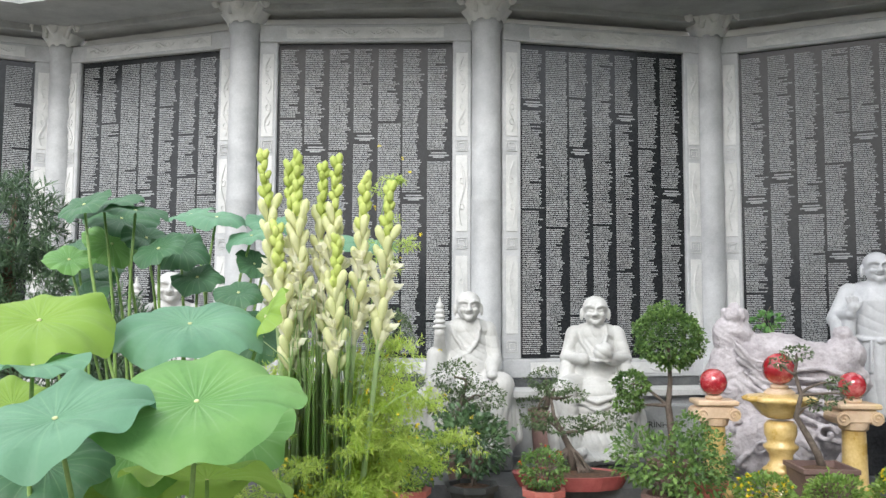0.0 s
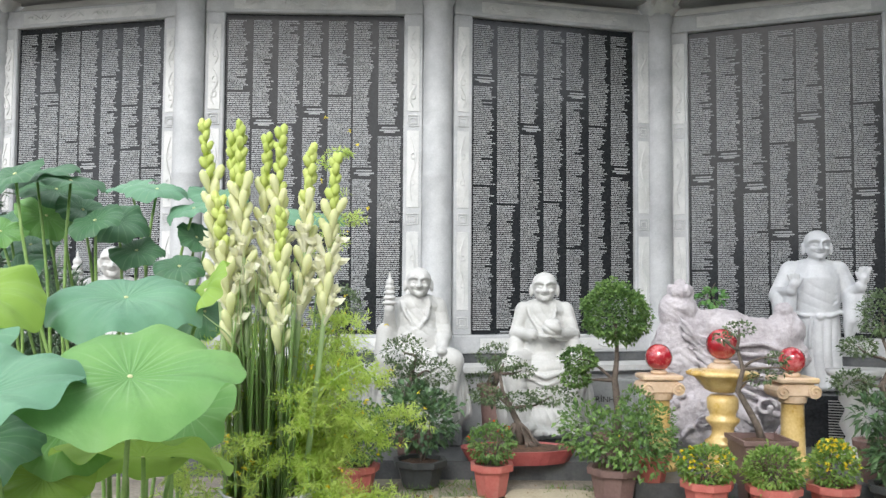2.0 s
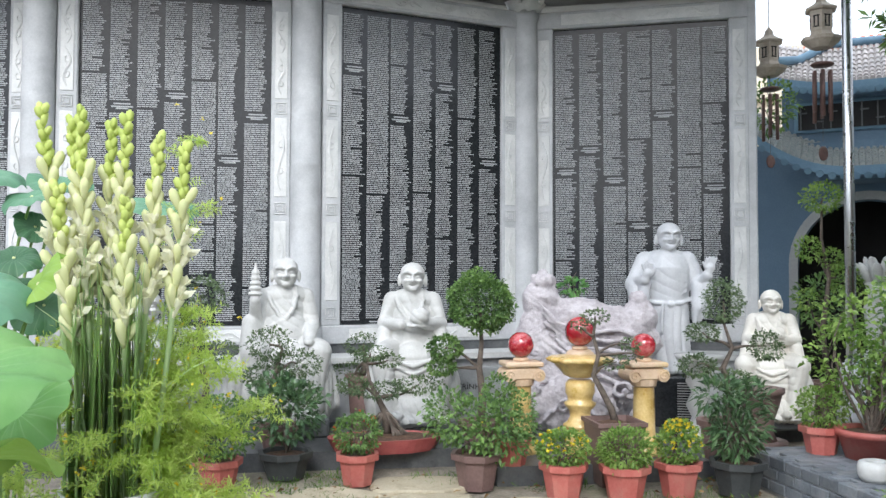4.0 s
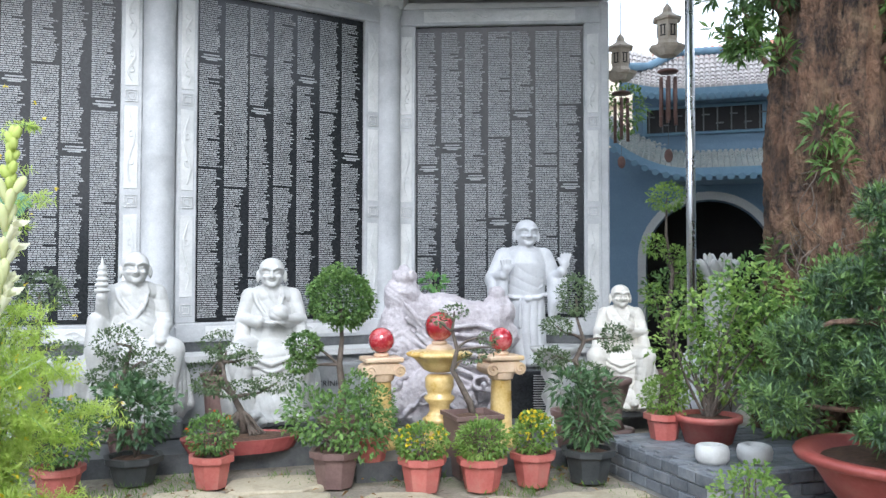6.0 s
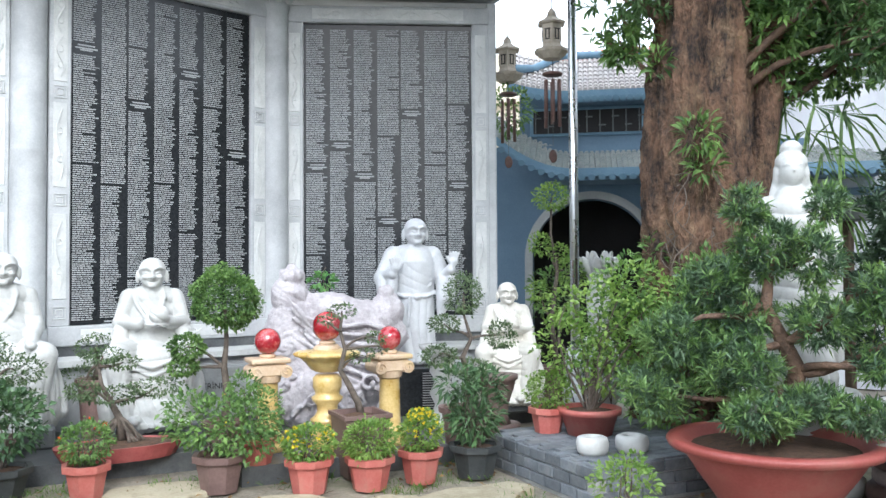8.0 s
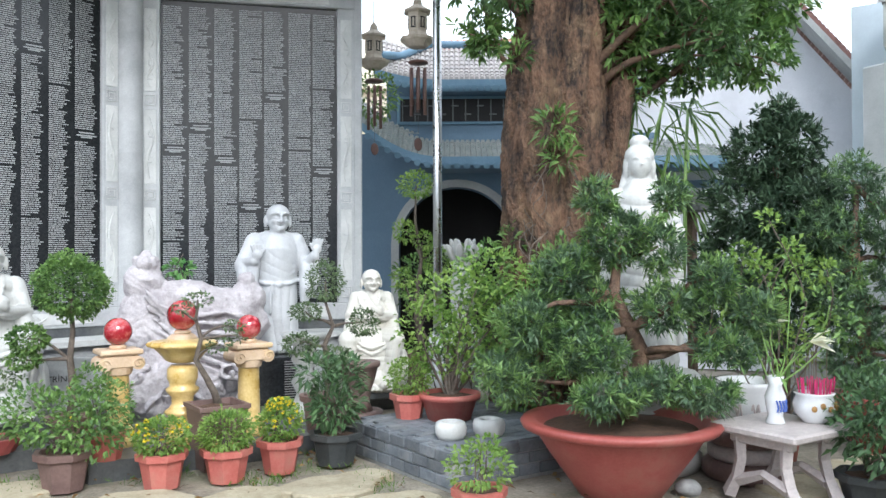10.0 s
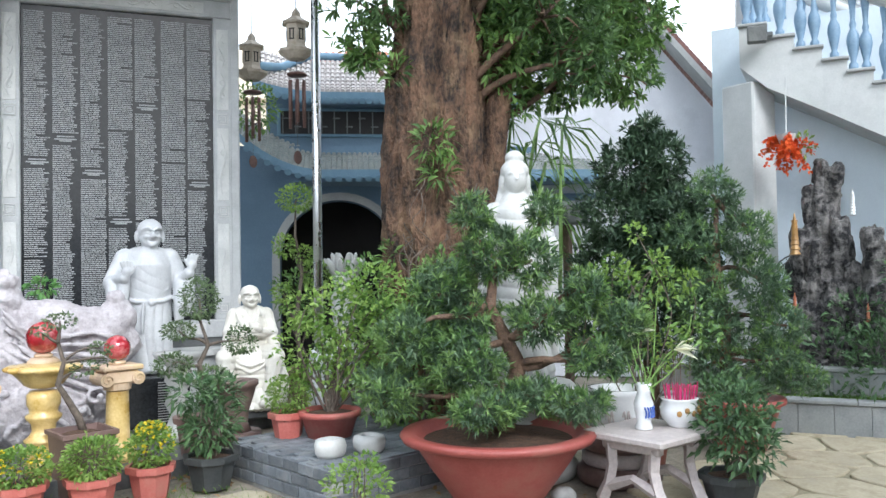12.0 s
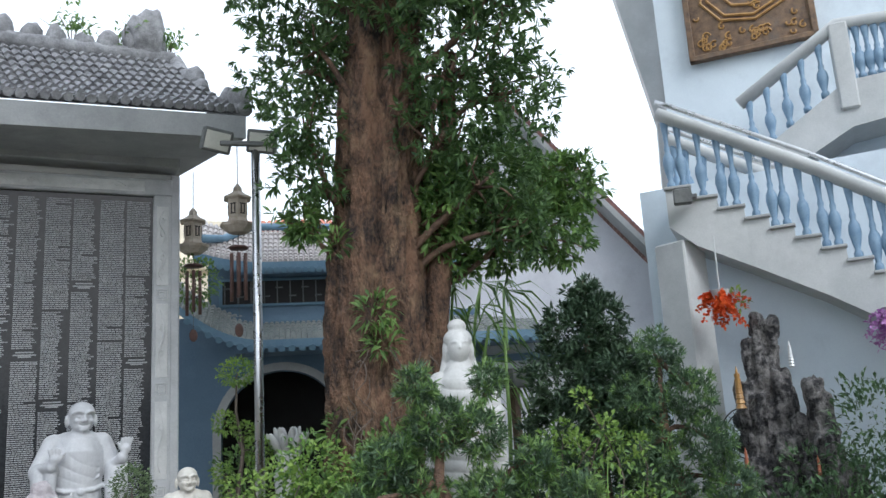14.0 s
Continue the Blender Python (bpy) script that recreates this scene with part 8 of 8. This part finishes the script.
for off_ in (0.05, 1.05):
    for k in range(int(1.5 * steps)):
        a, b, z = tops[int(k / 1.5)]
        p = a.lerp(b, 0.25 + (k / 1.5) % 1.0 * 0.75) + AWAY * off_
        h = p.z - 0.1 - z - 0.02
        part("baluster", BAL, BALUSTER, stair, m=Matrix.Translation((p.x, p.y, z + 0.02)) @ Matrix.Diagonal((0.78, 0.78, h / 0.74, 1)))
# support wall under the landing, wall behind the rockery
part("support_pier", Geo().box((9.25, 4.32, 1.76), (0.4, 0.42, 3.62), radians(-10), 0.02), STAIR, stair, "grey square support pier")
solo("wall_under_stair", Geo().box((10.6, 1.9, 2.2), (0.25, 6.4, 4.4), radians(16)), PALE_WALL, pose(0, 0, 0), "pale blue wall behind the rockery", "wall", kind="structure")
UP = [(10.67, 3.93, 5.55), (11.06, 2.72, 6.33), (11.2, 2.15, 6.25), (11.45, 1.0, 6.25)]
up = thing("upper_stair", pose(0, 0, 0), "upper stair flight and gallery with blue balusters", "stair")
part("handrail", Geo().tube(UP, 0.09, 8), STAIR, up, smooth=True)
g = Geo()
for (a, b), (za, zb), (ha, hb) in ((((10.7, 3.93), (11.06, 2.72)), (4.75, 5.55), (4.3, 4.95)), (((11.06, 2.72), (11.5, 1.0)), (5.55, 5.55), (4.95, 5.1))):
    v = []
    for (x, y), z, h in ((a, za, ha), (b, zb, hb)):
        for s in (-0.05, 0.7):
            v += [(x + s, y + 0.3 * s, h), (x + s, y + 0.3 * s, z)]
    g.add(v, [(0, 1, 5, 4), (2, 6, 7, 3), (1, 3, 7, 5), (0, 4, 6, 2), (0, 2, 3, 1), (4, 5, 7, 6)])
part("flight", g, STAIR, up)
for k in range(11):
    q = (k + 0.5) / 11
    p = along(UP[:3], q * 0.98)
    base = 4.75 + 0.8 * min(q * 2, 1)
    part("baluster", BAL, BALUSTER, up, m=Matrix.Translation((p.x, p.y, base)) @ Matrix.Diagonal((0.85, 0.85, max(p.z - 0.07 - base, 0.3) / 0.74, 1)))
part("newel", Geo().box((11.06, 2.72, 5.75), (0.22, 0.22, 1.15), radians(-70), 0.02), STAIR, up)
fl = thing("stair_floodlight", pose(8.87, 4.02, 4.0, 0, 0, -60), "small grey floodlight on the stair side", "floodlight")
part("housing", Geo().box((0, -0.06, 0), (0.2, 0.1, 0.18), ch=0.015), LAMP_BODY, fl)
part("bracket", Geo().box((0.1, 0, 0), (0.12, 0.12, 0.05), ch=0.01), LAMP_BODY, fl)


def hanging_flowers(x, y, z, top, ma, label, seed):
    q = np.random.default_rng(seed)
    t = thing("hanging_flowers", pose(x, y, z), label, "hanging flowers", "hanging flowers")
    part("cord", Geo().tube([(0, 0, 0.1), (0.02, 0, top - z)], 0.008, 6), STAIR, t)
    part("basket", Geo().lathe([(0.05, -0.05), (0.09, 0.05), (0.1, 0.08), (0.01, 0.06)], 14), STAIR, t)
    g = Geo()
    for k in range(34):
        d = sphere_points(q, 1)[0]
        d[2] = d[2] * 0.7 - 0.1
        l = q.uniform(0.15, 0.33)
        m = 8
        pts = d * np.linspace(0.25, 1, m)[:, None] * l
        pts[:, 2] -= 0.12 * np.linspace(0, 1, m) ** 2
        g.leaves(np.repeat(pts, 5, 0), sphere_points(q, 5 * m), 0.05, 0.035, 0.3, 0.1, q)
    tagged(part("blossoms", g, ma, t), kind="stuff")
    g = clump_leaves(Geo(), [((0.1, -0.12, -0.05), 0.12)], 2500, 0.08, 0.03, q)
    tagged(part("leaves", g, L_LIME, t), kind="stuff")


hanging_flowers(8.85, 3.72, 2.82, 3.5, F_RED, "hanging basket of orange-red artificial flowers", 3)
hanging_flowers(9.3, 2.2, 2.45, 2.9, F_PURPLE, "hanging basket of lilac artificial flowers", 4)

# ---- rockery in a kerbed bed ----
rock = Geo()
rr = random.Random(8)
for x, y, w, d, top, turn in ((0.0, 0.1, 0.2, 0.2, 2.35, 10), (0.13, 0.08, 0.16, 0.2, 2.62, -8), (0.24, 0.1, 0.16, 0.18, 2.55, 20), (-0.1, 0.0, 0.18, 0.2, 1.9, 30), (0.05, -0.08, 0.2, 0.18, 1.75, -15), (0.3, 0.0, 0.2, 0.2, 2.0, 5), (0.2, -0.15, 0.2, 0.2, 1.35, 40), (-0.14, -0.14, 0.2, 0.2, 1.1, 12), (0.42, -0.1, 0.2, 0.2, 1.5, -20), (0.62, -0.2, 0.18, 0.2, 1.85, 15), (0.74, -0.22, 0.15, 0.18, 1.7, -10), (0.66, -0.34, 0.2, 0.18, 1.3, 33), (0.9, -0.3, 0.3, 0.25, 1.0, 10), (-0.05, -0.3, 0.4, 0.3, 0.75, 25), (0.4, -0.35, 0.5, 0.3, 0.7, -12), (1.1, -0.3, 0.4, 0.3, 0.65, 20)):
    rock.box((x, y, top * 0.48), (w * 0.85, d, top * 0.96), radians(turn), 0.02)
    rock.ball((x + 0.02, y - 0.05, top * 0.5), (w * 0.55, d * 0.6, top * 0.22), 20, 20, 0.5, 4.0)
RM = pose(9.02, 3.56, 0.1, 0, 0, -68) @ Matrix.Diagonal((0.88, 1, 1, 1))


def crags(p):
    n = np.array([noise.fractal(Vector((q[0] * 5, q[1] * 5, q[2] * 1.6)), 0.8, 2.2, 5) for q in p])
    return 0.085 * n + 0.018 * ridges(26 * p[:, 0] + 5 * n)


sculpt("rockery", rock, ROCKERY, RM, "tall craggy dark rockery with tiny pagodas", 0.022, 0, fold=crags, category="rockery")
for x, y, z, s, ma in ((-0.17, -0.2, 1.55, 1.0, GOLD), (0.44, -0.28, 1.93, 0.6, PORCELAIN), (-0.18, -0.38, 0.95, 0.5, RED_TILE), (0.55, -0.6, 0.9, 0.4, RED_TILE)):
    t = thing("model_pagoda", RM @ pose(x, y, z), "tiny ornamental pagoda set on the rockery", "ornament", "rockery ornaments")
    for k in range(7):
        part("tier", Geo().lathe([(0.03 * s, -0.01), (0.06 * s * (1 - 0.09 * k), 0), (0.035 * s, 0.05 * s)], 8, (0, 0, 0.05 * s * k)), ma, t)
    part("spire", Geo().lathe([(0.02 * s, 0), (0.004, 0.08 * s)], 8, (0, 0, 0.35 * s)), ma, t)
t = thing("rockery_plants", RM, "low green ferns growing round the rockery", "plants")
tagged(part("foliage", clump_leaves(Geo(), [((0.4, -0.55, 0.95), 0.25), ((0.9, -0.6, 0.7), 0.4), ((0.2, -0.7, 0.5), 0.35), ((1.2, -0.5, 1.3), 0.5), ((1.35, -0.6, 0.8), 0.5), ((0.7, -0.8, 0.45), 0.4), ((-0.3, -0.6, 0.4), 0.3)], 2600, 0.1, 0.035, np.random.default_rng(2)), L_OLEANDER, t), kind="stuff")
block = Geo().box((0, 0, 0), (0.338, 0.02, 1), ch=0.004).mesh("kerb_stone")
coping = Geo().box((0, 0, 0), (0.677, 0.17, 0.04), ch=0.008).mesh("kerb_stone")
for name, dist, h in (("kerb", -1.1, 0.34), ("kerb_upper", -0.66, 0.58)):
    kerb = solo(name, Geo().box((0.7, dist, h / 2 - 0.05), (4.6, 0.12, h + 0.02), ch=0.004), KERB, RM @ pose(0, 0, -0.1), "grey concrete kerb of the rockery bed", "kerb", kind="structure")
    for k in range(13):
        part("kerb_stone", block, KERB, kerb, m=pose(-1.35 + 0.342 * k, dist - 0.062, h / 2 - 0.06) @ Matrix.Diagonal((1, 1, h, 1)))
    for k in range(7):
        part("kerb_stone", coping, KERB, kerb, m=pose(-1.3 + 0.683 * k, dist - 0.01, h - 0.035))
g = Geo()
q = np.random.default_rng(6)
n = 5000
at = np.stack([q.uniform(-1.5, 2.9, n), q.uniform(-1.03, -0.72, n), np.full(n, 0.24)], 1)
g.leaves(at, q.normal(size=(n, 3)) * 0.5 + np.array([0, 0, 1]), 0.05, 0.008, 0.1, 0.2, q)
g.box((0.7, -0.88, 0.1), (4.5, 0.29, 0.3))
tagged(solo("bed_grass", g, L_GRASS, RM @ pose(0, 0, -0.05), "strip of short grass between the kerbs", "grass"), kind="stuff")
fan = thing("standing_fan", pose(9.5, 3.9, 0, 0, 0, -65), "dark round standing fan at rest below the stair", "fan")
part("post", Geo().lathe([(0.2, 0), (0.2, 0.03), (0.02, 0.05), (0.02, 1.2)], 16), BLACK_POT, fan)
g = Geo()
for r in (0.08, 0.16, 0.23, 0.28):
    g.tube([(r * math.cos(a), -0.08, 1.38 + r * math.sin(a)) for a in np.linspace(0, 2 * math.pi, 25)], 0.008, 5)
for k in range(24):
    a = k * math.pi / 12
    g.tube([(0, -0.12, 1.38), (0.28 * math.cos(a), -0.08, 1.38 + 0.28 * math.sin(a))], 0.004, 4)
part("guard", g, BLACK_POT, fan)
g = Geo()
for k in range(3):
    a = k * 2.094
    g.ball((0.12 * math.cos(a), 0, 1.38 + 0.12 * math.sin(a)), (0.11, 0.02, 0.08), 10, 6, m=Matrix.Rotation(-a, 3, "Y"))
part("blade", g, BLACK_POT, fan)
# bamboo-like palms and a post between house and tree
t = thing("feeding_post", pose(7.25, 5.35, 0), "old wooden post with a small box on top", "post")
part("post", Geo().box((0, 0, 1.0), (0.08, 0.08, 2.0), ch=0.01), WOOD, t)
part("box", Geo().box((0, 0, 2.1), (0.36, 0.3, 0.2), ch=0.01), LAMP_BODY, t)
t = thing("dwarf_palm", pose(7.1, 5.9, 0), "slim multi-stemmed palm with hanging fronds", "palm")
g, g2 = Geo(), Geo()
q = np.random.default_rng(14)
for k in range(8):
    a = q.uniform(0, 6.28)
    tip = (0.5 * math.cos(a), 0.5 * math.sin(a), q.uniform(2.6, 3.9))
    g = Geo()
    line = limb(g, (0.08 * math.cos(a), 0.08 * math.sin(a), 0), tip, 0.03, 0.015, q, 0.04, 8, 7)
    part("stem", g, STEM, t, smooth=True)
    for j in range(34):
        p = line[q.integers(4, 8)]
        g2.leaves([np.array(p)], [np.array([math.cos(a + q.normal()), math.sin(a + q.normal()), q.uniform(-0.9, 0.3)])], 0.6, 0.035, 0.2, 0.5, q)
tagged(part("fronds", g2, L_SHRUB, t), kind="stuff")

# plain walls that close the yard behind the viewer; two tall ones also cut skylight
solo("wall_south", Geo().box((2, -9, 1.6), (30, 0.3, 3.2)), HOUSE_WALL, pose(0, 0, 0), "plain yard wall", "wall", kind="structure")
# next two: tall unseen walls, added to block low sky from the right side
solo("unseen_shade_wall_south", Geo().box((8.0, -7.2, 3.9), (16, 0.3, 7.8)), SOFFIT, pose(0, 0, 0), "plain tall grey wall, unseen, added to shade the yard's right side", "wall", kind="structure")
solo("unseen_shade_wall_east", Geo().box((14.2, -3.2, 4.75), (0.3, 8.0, 9.5)), SOFFIT, pose(0, 0, 0), "plain grey wall, unseen, added to close and shade the yard's right side", "wall", kind="structure")
solo("wall_west", Geo().box((-10, 1, 1.5), (0.3, 22, 3.0)), SOFFIT, pose(0, 0, 0), "plain grey neighbouring wall", "wall", kind="structure")
